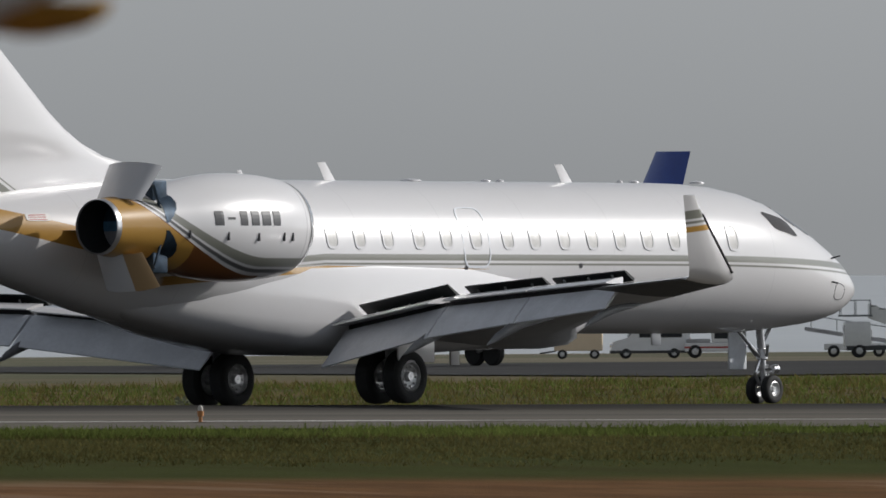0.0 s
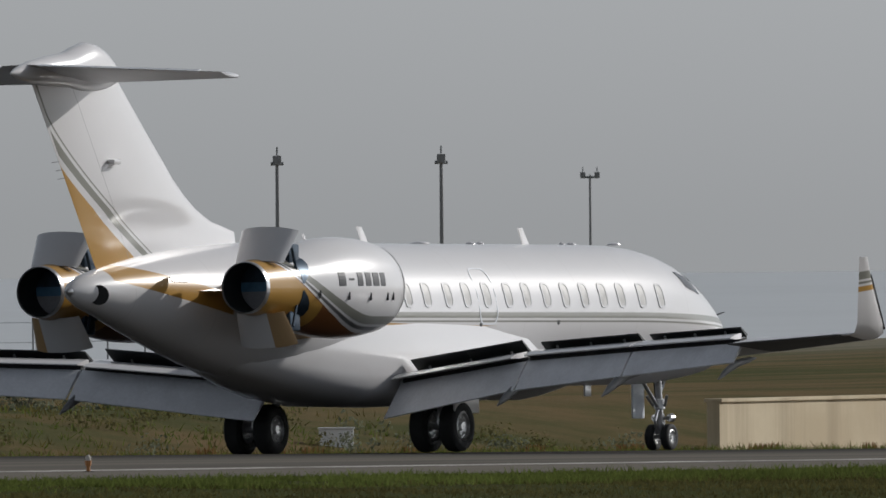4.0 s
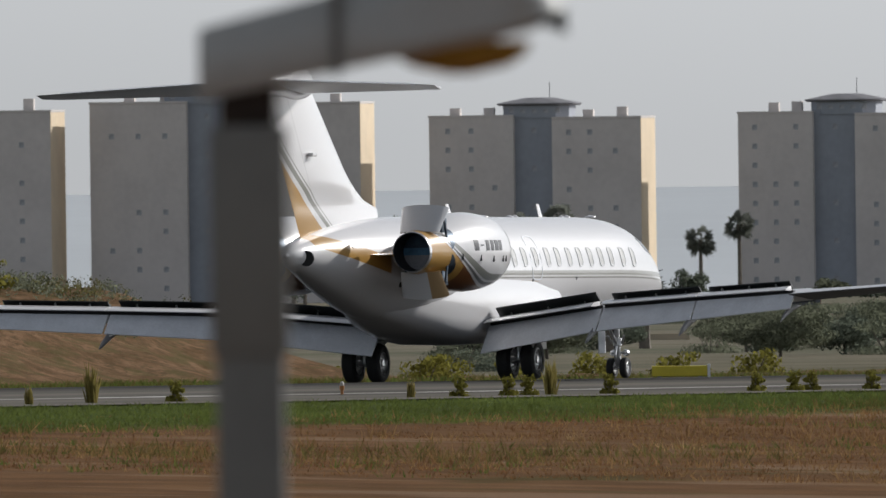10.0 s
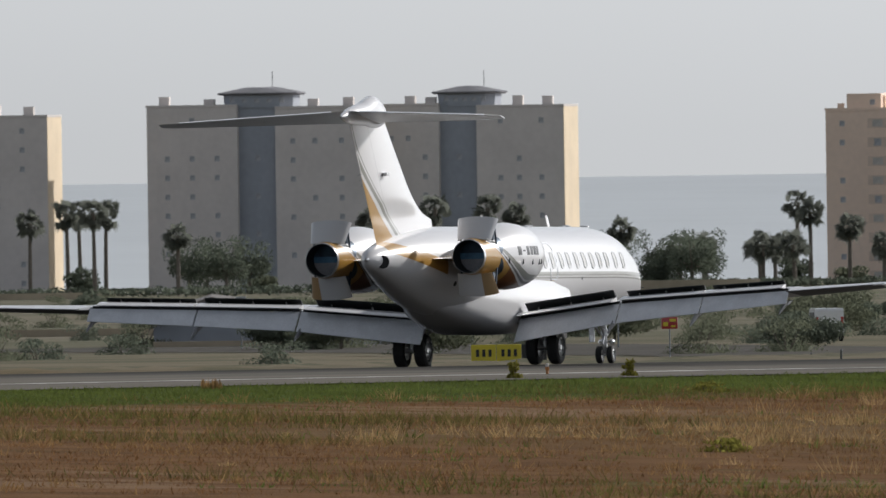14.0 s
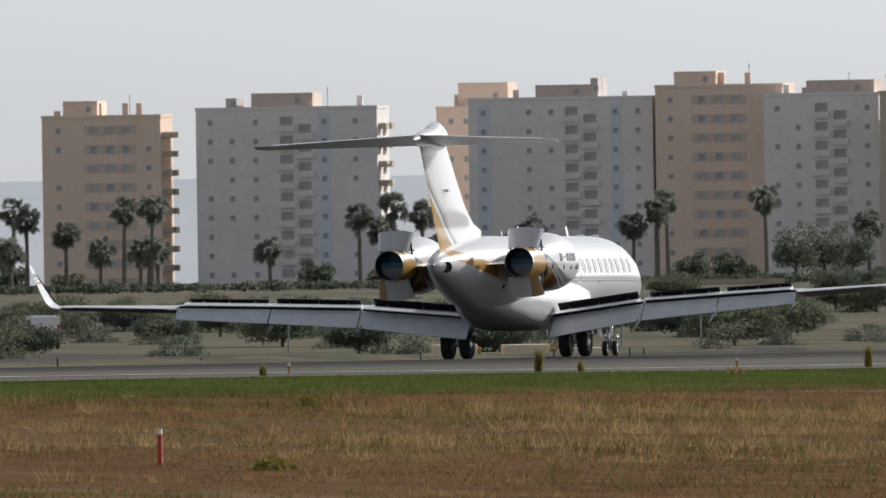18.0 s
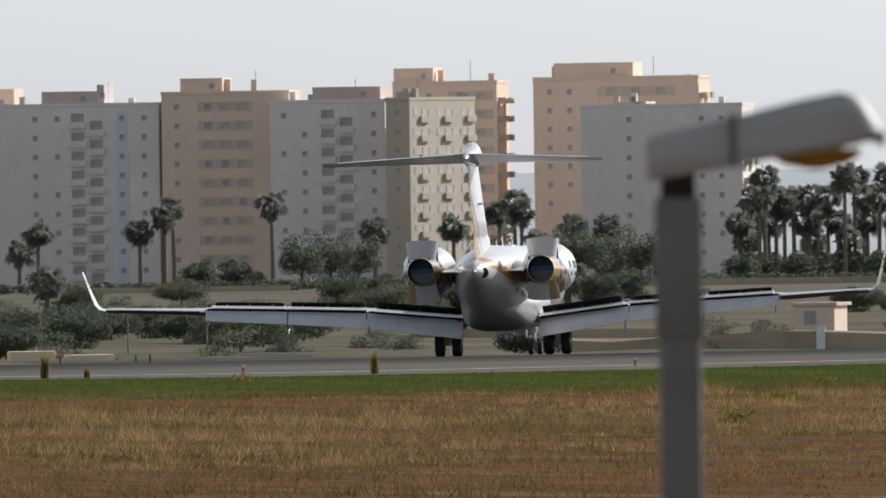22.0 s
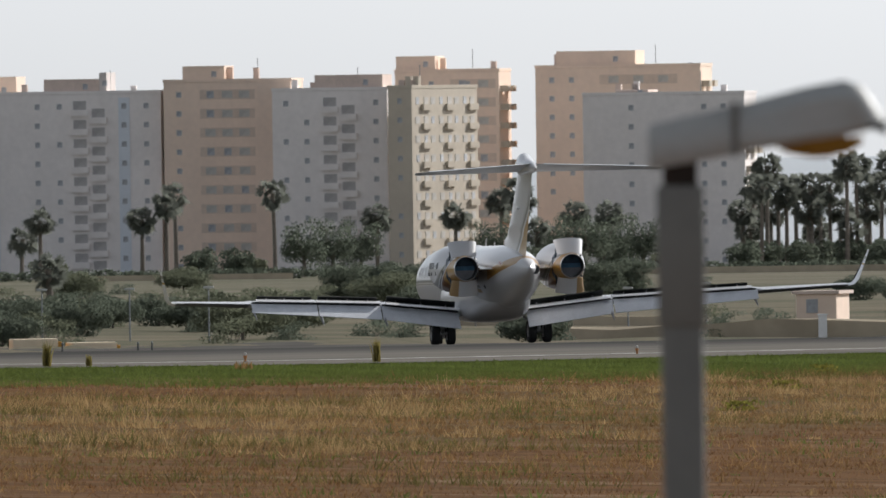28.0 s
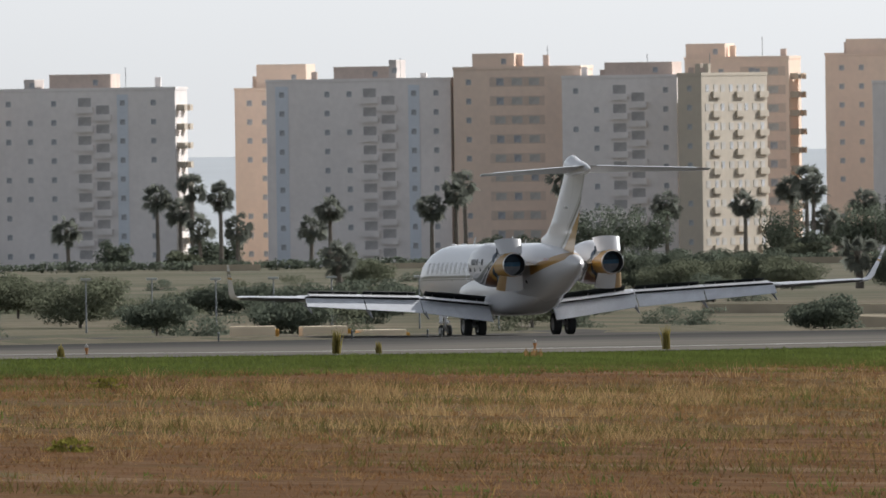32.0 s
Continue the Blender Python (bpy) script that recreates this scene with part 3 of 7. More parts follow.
def build_wheel(jet, x, y, r, w, label):
    """The rim is the part that turns; the tyre is on it."""
    rim = part("wheel", lathe(((-w * 0.42, r * 0.56), (-w * 0.46, r * 0.50), (-w * 0.30, r * 0.45), (-w * 0.2, r * 0.2), (-w * 0.42, r * 0.16), (-w * 0.42, 0.01)), 20, "y"), M_RIM, jet, label)
    me = rim.data
    bm = bmesh.new()
    bm.from_mesh(me)
    lathe(((w * 0.42, r * 0.56), (w * 0.46, r * 0.50), (w * 0.30, r * 0.45), (w * 0.2, r * 0.2), (w * 0.42, r * 0.16), (w * 0.42, 0.01)), 20, "y", bm=bm)
    for i in range(9):
        a = 2 * math.pi * i / 9
        for s in (-1, 1):
            rod((r * 0.36 * math.cos(a), s * w * 0.24, r * 0.36 * math.sin(a)), (r * 0.36 * math.cos(a), s * w * 0.36, r * 0.36 * math.sin(a)), r * 0.05, n=6, bm=bm)
    bm.to_mesh(me)
    bm.free()
    me.polygons.foreach_set("use_smooth", [True] * len(me.polygons))
    part("tyre", lathe(((-w * 0.40, r * 0.52), (-w * 0.5, r * 0.68), (-w * 0.48, r * 0.88), (-w * 0.36, r * 0.975), (-w * 0.1, r), (w * 0.1, r), (w * 0.36, r * 0.975), (w * 0.48, r * 0.88), (w * 0.5, r * 0.68), (w * 0.40, r * 0.52)), 32, "y"), M_TYRE, rim, "black rubber tyre")
    rim.location = (x, y, r)
    return rim


def build_jet():
    jet = thing("business_jet", "white twin-engine business jet with grey and gold stripes", "airplane")
    rings = []
    xs = sorted(set([b[0] for b in BODY] + [x * 0.8 - 2 for x in range(0, 15)]))
    for x in xs:
        zc, ry, rz = table(BODY, x)
        rings.append([Vector((x, ry * math.cos(a), zc + rz * math.sin(a))) for a in (2 * math.pi * i / 48 for i in range(48))])
    fus = part("fuselage", loft(rings), M_FUS, jet, "white glossy fuselage with a grey stripe and gold line")
    # cabin windows and door
    for side in (-1, 1):
        for x in (-0.78, -0.02, 0.755, 1.626, 2.386, 3.21, 4.095, 4.855, 5.68, 6.47, 7.26, 8.04, 8.80, 9.67, 10.49):
            pm = radians(74.5)
            part("cabin_window", skin_patch(x - 0.13, x + 0.13, pm - 0.155, pm + 0.155, 0.005, corner=0.55, side=side), M_SHADE, fus, "oval cabin window with a pale blind")
            part("window_frame", skin_ring(x - 0.165, x + 0.165, pm - 0.185, pm + 0.185, 0.035, 0.03, 0.012, side=side, corner=0.55), M_WHITE, fus)
        part("emergency_exit_outline", skin_ring(2.82, 3.58, radians(50), radians(99), 0.03, 0.022, 0.008, side=side, corner=0.25), M_FLAP, fus, "grey outlined cabin exit")
        # cockpit glass
        part("side_windscreen", skin_patch(11.85, 12.68, radians(45), radians(62), 0.006, side=side, corner=0.2, slant=0.12), M_WIND, fus, "brown tinted cockpit glass")
        part("windscreen", skin_patch(12.48, 13.32, radians(10), radians(46), 0.006, side=side, corner=0.2, slant=0.22), M_WIND, fus, "brown tinted windscreen")
        part("baggage_hatch", skin_ring(14.1, 14.58, radians(92), radians(118), 0.012, 0.02, 0.004, side=side, corner=0.8), M_LETTER, fus)
        part("placard", skin_patch(-8.35, -7.8, radians(60), radians(70), 0.008, side=side, corner=0.05), M_PLACARD, fus, "white placard with red text lines")
        for z in (0, 1, 2):
            part("text_bar", skin_patch(-8.3, -7.9, radians(61.5 + z * 3), radians(62.8 + z * 3), 0.010, side=side, corner=0.05), M_RED, fus)
        part("static_port", skin_patch(-6.02, -5.84, radians(108), radians(116), 0.006, side=side, corner=1), M_DARK, fus)
        for x, z in ((2.9, 99), (6.1, 97), (-5.0, 92)):
            part("service_cap", skin_patch(x - 0.05, x + 0.05, radians(z - 2), radians(z + 2), 0.005, side=side, corner=1), M_LETTER, fus)
        part("pitot_probe", rod(skin(14.1, radians(60), 0, side), skin(14.1, radians(60), 0.10, side) + Vector((0.16, 0, 0)), 0.018, 0.01, n=6), M_LETTER, fus)
        part("vent_vane", rod(skin(13.9, radians(95), 0, side), skin(14.0, radians(95), 0.09, side), 0.015, n=6), M_LETTER, fus)
    # exhaust of the auxiliary power unit, on the right of the tail cone
    part("apu_exhaust", rod((-9.95, 0.0, 2.98), (-10.42, -0.325, 2.955), 0.17, 0.185, n=20), M_DARK, fus, "round black exhaust port in the tail cone")
    part("tail_light", lathe(((-11.05, 0.02), (-11.01, 0.06), (-10.9, 0.09)), 12, "x", (0, 0, 3.02)), M_STEEL, fus)
    # belly fairing
    rings = []
    for x, w, zt, zb in ((7.4, 0.5, 1.9, 1.32), (6.6, 1.0, 2.1, 1.16), (5.0, 1.28, 2.6, 0.99), (3.0, 1.36, 2.9, 0.90), (0.5, 1.38, 2.95, 0.86), (-1.4, 1.35, 2.95, 0.88), (-2.6, 1.25, 2.9, 1.00), (-3.8, 1.08, 2.8, 1.20), (-5.2, 0.76, 2.7, 1.50), (-6.6, 0.35, 2.6, 1.85)):
        ring = []
        for i in range(24):
            a = 2 * math.pi * i / 24
            c, s = math.cos(a), math.sin(a)
            ring.append(Vector((x, w * math.copysign(abs(c) ** 0.6, c), (zt + zb) / 2 + (zt - zb) / 2 * math.copysign(abs(s) ** 0.6, s))))
        rings.append(ring)
    part("belly_fairing", loft(rings), M_WHITE, fus)
    # fin
    LE = ((3.3, -4.4, 0), (3.95, -4.42, 0), (4.14, -4.47, 0), (4.2, -4.75, 0), (4.33, -5.4, 0), (4.55, -6.0, 0), (4.8, -6.45, 0), (5.1, -6.88, 0), (6.0, -7.95, 0), (6.95, -9.05, 0), (7.1, -9.2, 0))
    rings = []
    for z in (3.3, 3.8, 4.0, 4.14, 4.2, 4.33, 4.55, 4.8, 5.1, 5.5, 6.0, 6.6, 6.95):
        le = table([(a, b) for a, b, _ in LE], z)[0]
        te = -9.85 - 0.70 * (z - 3.36)
        rings.append(foil((le, 0, z), (te, 0, z), 0, lerp(0.42, 0.30, (z - 3.3) / 3.6) * (0.55 if le > -6 else 1.0), axis="y", n=13))
    fin = part("fin", loft(rings), M_FIN, jet, "white swept tail fin with gold and grey sweep")
    part("rudder_tab", box(-9.60, -9.32, -0.25, -0.12, 5.36, 5.45, bevel=0.02), M_WHITE, fin)
    part("rudder_tab", box(-9.60, -9.32, 0.12, 0.25, 5.36, 5.45, bevel=0.02), M_WHITE, fin)
    for z in (5.1, 5.25, 5.4):
        part("static_wick", rod((-9.85 - 0.7 * (z - 3.36), 0, z), (-10.1 - 0.7 * (z - 3.36), 0, z - 0.02), 0.008, n=4), M_LETTER, fin)
    # bullet fairing
    rings = []
    for x, zc, w, h in ((-13.07, 7.0, 0.02, 0.02), (-12.87, 7.0, 0.10, 0.10), (-12.32, 7.02, 0.20, 0.22), (-11.62, 7.05, 0.28, 0.29), (-11.02, 7.07, 0.31, 0.33), (-10.62, 7.10, 0.32, 0.42), (-10.27, 7.13, 0.32, 0.47), (-9.92, 7.12, 0.31, 0.45), (-9.62, 7.08, 0.29, 0.37), (-9.37, 7.03, 0.24, 0.26), (-9.12, 7.0, 0.16, 0.16), (-9.00, 7.0, 0.03, 0.03)):
        rings.append([Vector((x, w * math.cos(a), zc + h * math.sin(a))) for a in (2 * math.pi * i / 20 for i in range(20))])
    part("bullet_fairing", loft(rings), M_WHITE, fin, "domed white fairing on top of the fin")
    for side in (-1, 1):
        rings = []
        for y in (0.0, 1.2, 2.6, 4.0, 4.75, 4.94):
            k = y / 4.94
            le, te = lerp(-9.6, -13.3, k), lerp(-12.55, -14.26, k)
            if y > 4.8:
                le, te = -13.8, -14.24
            z = lerp(7.0, 6.84, k)
            rings.append(foil((le, side * y, z - lerp(0.10, 0.02, k)), (te, side * y, z + lerp(0.16, 0.06, k)), 0, lerp(0.27, 0.10, k) * (0.5 if y > 4.8 else 1)))
        hs = part("tailplane", loft(rings), M_WINGTOP, jet, "grey-white swept tailplane")
        rows = [[Vector((lerp(-12.58, -14.18, y / 4.94) + dx, side * y, lerp(7.15, 6.90, y / 4.94) + dz)) for dx, dz in ((0.02, 0.03), (-0.10, 0.0), (0.02, -0.03))] for y in (0.4, 4.4)]
        part("elevator_edge", loft(rows), M_FLAP, hs)
    for side in (-1, 1):
        build_wing(jet, side)
        build_engine(jet, side)
    # antennas and blisters on the roof
    for x, h, l in ((7.40, 0.33, 0.30), (0.78, 0.33, 0.30), (-1.6, 0.18, 0.16)):
        rows = [[Vector((x + dx + s * 0.9 * z, w * (1 - z / h * 0.6), 3.93 + z)) for dx, w in ((-l / 2, 0), (0, 0.03), (l / 2 * (1 - 0.5 * z / h), 0), (0, -0.03))] for z, s in ((0, -0.7), (h, -0.7))]
        part("blade_antenna", loft(rows), M_WHITE, fus, "white blade antenna")
    for x, r in ((3.0, 0.20), (5.1, 0.10), (5.5, 0.08), (8.9, 0.06), (9.3, 0.10), (11.1, 0.14)):
        part("roof_blister", lathe(((0.0, r), (0.03, r * 0.9), (0.05, r * 0.4), (0.055, 0.01)), 14, "z", (x, 0, 3.935)), M_WHITE, fus)
    for x in (9.9, 4.2):
        part("belly_antenna", box(x - 0.15, x + 0.1, -0.02, 0.02, 1.05 if x > 5 else 0.7, 1.30, bevel=0.01), M_WHITE, fus)
    # main gear
    wheels = []
    for side in (-1, 1):
        y = side * 1.96
        bm = rod((0.0, y, 0.45), (0.15, y * 0.98, 1.45), 0.085, 0.11, n=12)
        rod((0.0, y, 0.5), (0.9, y * 0.85, 1.35), 0.05, n=8, bm=bm)
        rod((0.0, y, 0.62), (0.0, side * 1.3, 1.1), 0.05, n=8, bm=bm)
        leg = part("main_gear_leg", bm, M_LEG, jet, "grey main landing gear leg")
        part("axle", rod((0, y - 0.34, 0.48), (0, y + 0.34, 0.48), 0.07, n=10), M_STEEL, leg)
        part("torque_link", rod((-0.12, y, 0.52), (-0.10, y, 0.95), 0.035, n=6), M_STEEL, leg)
        part("brake_hose", rod((0.08, y + 0.1, 0.5), (0.14, y + 0.08, 1.3), 0.014, n=5), M_TYRE, leg)
        part("gear_door", box(-0.35, 0.65, y + side * 0.42, y + side * 0.46, 0.72, 1.32, bevel=0.015), M_WHITE, leg, "open white gear door")
        for s in (-1, 1):
            wheels.append(build_wheel(jet, 0.0, y + s * 0.31, 0.48, 0.34, "grey main wheel"))
    # nose gear
    bm = rod((12.98, 0, 0.30), (12.86, 0, 1.5), 0.055, 0.075, n=12)
    rod((12.96, 0, 0.75), (12.06, 0, 1.45), 0.035, n=8, bm=bm)
    leg = part("nose_gear_leg", bm, M_STEEL, jet, "steel nose landing gear leg")
    part("axle", rod((12.98, -0.2, 0.255), (12.98, 0.2, 0.255), 0.045, n=10), M_STEEL, leg)
    part("steering_collar", lathe(((0.78, 0.06), (0.80, 0.11), (0.98, 0.11), (1.0, 0.06)), 14, "z", (12.92, 0, 0)), M_STEEL, leg)
    for s in (-1, 1):
        part("taxi_light", rod((13.01, s * 0.16, 0.62), (13.13, s * 0.16, 0.62), 0.07, 0.085, n=12), M_LIP, leg, "chrome taxi light")
        part("light_bracket", rod((12.94, 0, 0.62), (13.01, s * 0.16, 0.62), 0.03, n=6), M_STEEL, leg)
        part("steering_jack", rod((12.91, s * 0.12, 0.85), (12.81, s * 0.22, 1.05), 0.03, n=6), M_STEEL, leg)
    part("torque_link", rod((13.11, 0, 0.35), (13.06, 0, 0.7), 0.03, n=6), M_STEEL, leg)
    part("nose_gear_door", box(12.31, 12.81, 0.26, 0.30, 0.62, 1.42, bevel=0.02), M_FLAP, leg, "grey open nose gear door")
    part("scissor_link", rod((12.84, 0, 0.32), (12.72, 0, 0.56), 0.03, n=6), M_STEEL, leg)
    part("scissor_link", rod((12.72, 0, 0.56), (12.86, 0, 0.80), 0.03, n=6), M_STEEL, leg)
    part("hydraulic_hose", rod((12.98, 0.08, 0.5), (12.88, 0.09, 1.35), 0.014, n=5), M_TYRE, leg)
    part("drag_strut", rod((12.91, 0, 1.05), (13.21, 0, 1.42), 0.035, n=8), M_STEEL, leg)
    for s in (-1, 1):
        wheels.append(build_wheel(jet, 12.98, s * 0.17, 0.255, 0.17, "grey nose wheel"))
    return jet, wheels


JET, WHEELS = build_jet()

# ---- ground ----
def smooth(a, b, x):
    k = np.clip((x - a) / (b - a), 0, 1)
    return k * k * (3 - 2 * k)


def ground_z(x, y):
    x, y = np.asarray(x, float), np.asarray(y, float)
    crown = 12 - (4.72 + 0.0088 * (x - 404))
    fall = 0.0072 - 0.0066 * smooth(230, 330, x) * smooth(650, 540, x)
    strip = crown + np.where(y < 179.6, fall, -0.0062) * (y - 179.6)
    edge = crown + fall * (155.5 - 179.6)
    near = edge - 0.025 * (155.5 - y)
    R = np.hypot(x, y)
    far = np.interp(R, (500, 800, 1100, 1600, 2500, 3500, 5000), (5.0, 3.2, 1.4, -1.6, -6.4, -12.0, -17.0))
    plateau = np.interp(R, (0, 800, 1400, 2000), (7.8, 7.8, 5.6, 2.0))
    early = np.interp(R, (0, 480, 700, 1169, 2000), (7.8, 7.8, 7.1, 4.4, 1.0))
    plateau = plateau + (early - plateau) * smooth(25.0, 28.5, np.degrees(np.arctan2(y, x)))
    side = smooth(12, -28, x - (668 + 1.6 * (y - 235)))
    far = far + (plateau - far) * side * smooth(2400, 1500, R)
    z = np.where(y < 155.5, near, strip)
    k = smooth(232, 244, y) 
    k = k + (smooth(225, 330, y) - k) * smooth(660, 690, x)
    rough = np.sin(x * 0.61 + 1.3 * np.sin(y * 0.5)) * 0.16 + np.sin(x * 1.7 + y * 0.9) * 0.09 + np.sin(x * 3.1 - y * 1.3) * 0.05
    return z * (1 - k) + far * k + rough * smooth(230, 236, y) * smooth(300, 260, y) * smooth(585, 600, x)


def grid_mesh(name, xs, ys, zfun, mat, kind="structure", label="", category="", lift=0.0):
    X, Y = np.meshgrid(xs, ys)
    Z = zfun(X, Y) + lift
    n, m = len(xs), len(ys)
    v = np.stack([X.ravel(), Y.ravel(), Z.ravel()], 1)
    i = (np.arange(m - 1)[:, None] * n + np.arange(n - 1)[None, :]).ravel()
    f = np.stack([i, i + 1, i + n + 1, i + n], 1)
    return array_mesh(name, v, f, mat, kind, label, category)


def array_mesh(name, v, f, mat, kind="", label="", category="", smooth_=True, parent=None):
    me = bpy.data.meshes.new(name)
    v, f = np.asarray(v, np.float32), np.asarray(f, np.int32)
    k = f.shape[1]
    me.vertices.add(len(v))
    me.vertices.foreach_set("co", v.ravel())
    me.loops.add(f.size)
    me.loops.foreach_set("vertex_index", f.ravel())
    me.polygons.add(len(f))
    me.polygons.foreach_set("loop_start", np.arange(0, f.size, k, dtype=np.int32))
    me.polygons.foreach_set("loop_total", np.full(len(f), k, np.int32))
    me.update(calc_edges=True)
    me.validate()
    if smooth_:
        me.polygons.foreach_set("use_smooth", np.ones(len(f), bool))
    for mm in (mat if isinstance(mat, (list, tuple)) else [mat]):
        me.materials.append(mm)
    ob = new(name, me)
    if parent:
        ob.parent = parent
    return tagged(ob, label, category, "", kind)


def mat_ground():
    n = Nodes("field_soil_and_turf")
    x, y, z = n.xyz()
    patch = n.noise(0.035, 5.0, 0.6)
    mid = n.noise(0.4, 5.0, 0.65)
    fine = n.noise(5.0, 6.0, 0.7)
    long = n.noise(0.22, 5.0, 0.6, stretch=(1, 0.22, 1))
    wob = n.math("ADD", y, n.math("MULTIPLY", n.math("SUBTRACT", n.noise(0.05, 4.0), 0.5), 7.0))
    dry = n.mix(n.step(mid, 0.35, 0.68), (0.112, 0.060, 0.029, 1), (0.178, 0.098, 0.048, 1))
    tall = n.math("MULTIPLY", n.math("MULTIPLY", n.step(wob, 97.0, 103.0), n.math("SUBTRACT", 1.0, n.step(wob, 122.0, 129.0))), n.step(x, 375.0, 430.0))
    tan = n.mix(n.step(long, 0.42, 0.60), (0.165, 0.108, 0.056, 1), (0.118, 0.082, 0.040, 1))
    dry = n.mix(n.math("MULTIPLY", tall, 0.8), dry, tan)
    dry = n.mix(n.math("MULTIPLY", n.step(fine, 0.5, 0.75), 0.4), dry, (0.17, 0.108, 0.05, 1))
    bare = n.math("MULTIPLY", n.step(n.noise(0.10, 5.0, 0.62, stretch=(1, 0.6, 1)), 0.54, 0.62), n.math("SUBTRACT", 1.0, tall))
    dry = n.mix(n.math("MULTIPLY", bare, 0.6), dry, (0.25, 0.168, 0.108, 1))
    moss = n.step(n.noise(0.16, 4.0, 0.6, stretch=(1, 0.4, 1)), 0.60, 0.68)
    dry = n.mix(n.math("MULTIPLY", moss, 0.45), dry, (0.098, 0.086, 0.034, 1))
    green = n.mix(n.step(mid, 0.3, 0.7), (0.052, 0.074, 0.019, 1), (0.080, 0.106, 0.030, 1))
    green = n.mix(n.math("MULTIPLY", n.step(long, 0.5, 0.62), 0.6), green, (0.066, 0.056, 0.018, 1))
    green = n.mix(n.math("MULTIPLY", n.step(fine, 0.5, 0.8), 0.4), green, (0.06, 0.07, 0.02, 1))
    early = n.math("ADD", wob, n.math("MULTIPLY", n.math("SUBTRACT", 1.0, n.step(x, 200.0, 330.0)), 14.0))
    verge = n.math("MULTIPLY", n.step(early, 136.5, 141.0), n.math("SUBTRACT", 1.0, n.step(wob, 220.0, 226.0)))
    green = n.mix(n.math("MULTIPLY", n.math("SUBTRACT", 1.0, n.step(x, 300.0, 380.0)), 0.65), green, (0.046, 0.044, 0.017, 1))
    spots = n.math("MULTIPLY", n.step(n.noise(0.075, 4.0, stretch=(1, 2.2, 1)), 0.63, 0.70), 0.5)
    g = n.math("MAXIMUM", verge, spots)
    scrub = n.step(wob, 216.0, 240.0)
    c = n.mix(g, dry, green)
    wild = n.mix(n.step(n.noise(0.06, 6.0, 0.7), 0.40, 0.62), (0.150, 0.110, 0.058, 1), (0.075, 0.080, 0.034, 1))
    c = n.mix(scrub, c, wild)
    # land past the runway greyed and paled: haze put into the soil colours
    thin = n.mix(n.step(n.noise(0.03, 6.0, 0.7), 0.4, 0.6), (0.20, 0.172, 0.125, 1), (0.125, 0.122, 0.085, 1))
    c = n.mix(n.math("MULTIPLY", n.step(x, 690.0, 800.0), n.step(wob, 204.0, 212.0)), c, thin)
    bank = n.math("MULTIPLY", n.math("MULTIPLY", n.step(wob, 228.0, 231.0), n.math("SUBTRACT", 1.0, n.step(wob, 246.0, 250.0))), n.math("MULTIPLY", n.step(x, 570.0, 590.0), n.math("SUBTRACT", 1.0, n.step(x, 690.0, 720.0))))
    earth = n.mix(n.step(n.noise(0.9, 6.0, 0.7), 0.35, 0.7), (0.12, 0.068, 0.036, 1), (0.26, 0.155, 0.095, 1))
    earth = n.mix(n.math("MULTIPLY", n.step(n.noise(3.5, 5.0, 0.7), 0.48, 0.62), 0.7), earth, (0.075, 0.052, 0.028, 1))
    earth = n.mix(n.math("MULTIPLY", n.step(n.noise(0.5, 5.0, 0.65, stretch=(1, 1, 3)), 0.5, 0.6), 0.6), earth, (0.095, 0.085, 0.035, 1))
    c = n.mix(n.math("MULTIPLY", bank, 0.85), c, earth)
    # far land, likewise with distance haze painted into its tones
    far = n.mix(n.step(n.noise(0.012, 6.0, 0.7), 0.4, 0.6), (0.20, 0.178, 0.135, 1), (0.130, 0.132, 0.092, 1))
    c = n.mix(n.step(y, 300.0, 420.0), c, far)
    n.bump(fine, 0.5, 0.12)
    return n.done(c, 1.0, 0, 0, 0.02)


def mat_asphalt():
    n = Nodes("runway_asphalt")
    x, y, z = n.xyz()
    big, fine = n.noise(0.15, 5.0), n.noise(9.0, 6.0)
    streak = n.noise(0.6, 4.0, stretch=(0.02, 1, 1))
    c = n.mix(n.step(streak, 0.3, 0.7), (0.062, 0.057, 0.050, 1), (0.092, 0.085, 0.075, 1))
    c = n.mix(n.math("MULTIPLY", n.step(big, 0.4, 0.7), 0.4), c, (0.115, 0.106, 0.094, 1))
    tyre = n.math("MULTIPLY", n.step(n.math("ABSOLUTE", n.math("SUBTRACT", y, 187.0)), 20.0, 9.0), n.step(n.noise(0.5, 4.0, stretch=(0.015, 1, 1)), 0.15, 0.5))
    c = n.mix(n.math("MULTIPLY", tyre, 0.85), c, (0.026, 0.025, 0.023, 1))
    dust = n.noise(0.35, 5.0, 0.6, stretch=(0.05, 1, 1))
    pale = n.math("MULTIPLY", n.step(n.math("SUBTRACT", 172.0, y), 0.0, 12.0), n.step(dust, 0.25, 0.6))
    c = n.mix(n.math("MULTIPLY", pale, 0.75), c, (0.175, 0.158, 0.132, 1))
    chips = n.noise(2.6, 5.0, 0.65, stretch=(0.4, 1, 1))
    c = n.mix(n.math("MULTIPLY", n.step(chips, 0.55, 0.75), 0.25), c, (0.035, 0.033, 0.030, 1))
    n.bump(fine, 0.3, 0.01)
    return n.done(c, 0.95, 0, 0, 0.05)


M_GROUND, M_ASPHALT = mat_ground(), mat_asphalt()


def mat_line():
    n = Nodes("worn_white_marking")
    worn = n.step(n.noise(0.8, 5.0, 0.65, stretch=(0.25, 1, 1)), 0.36, 0.56)
    return n.done(n.mix(n.math("MULTIPLY", worn, 0.85), (0.50, 0.48, 0.45, 1), (0.20, 0.185, 0.16, 1)), 0.8)


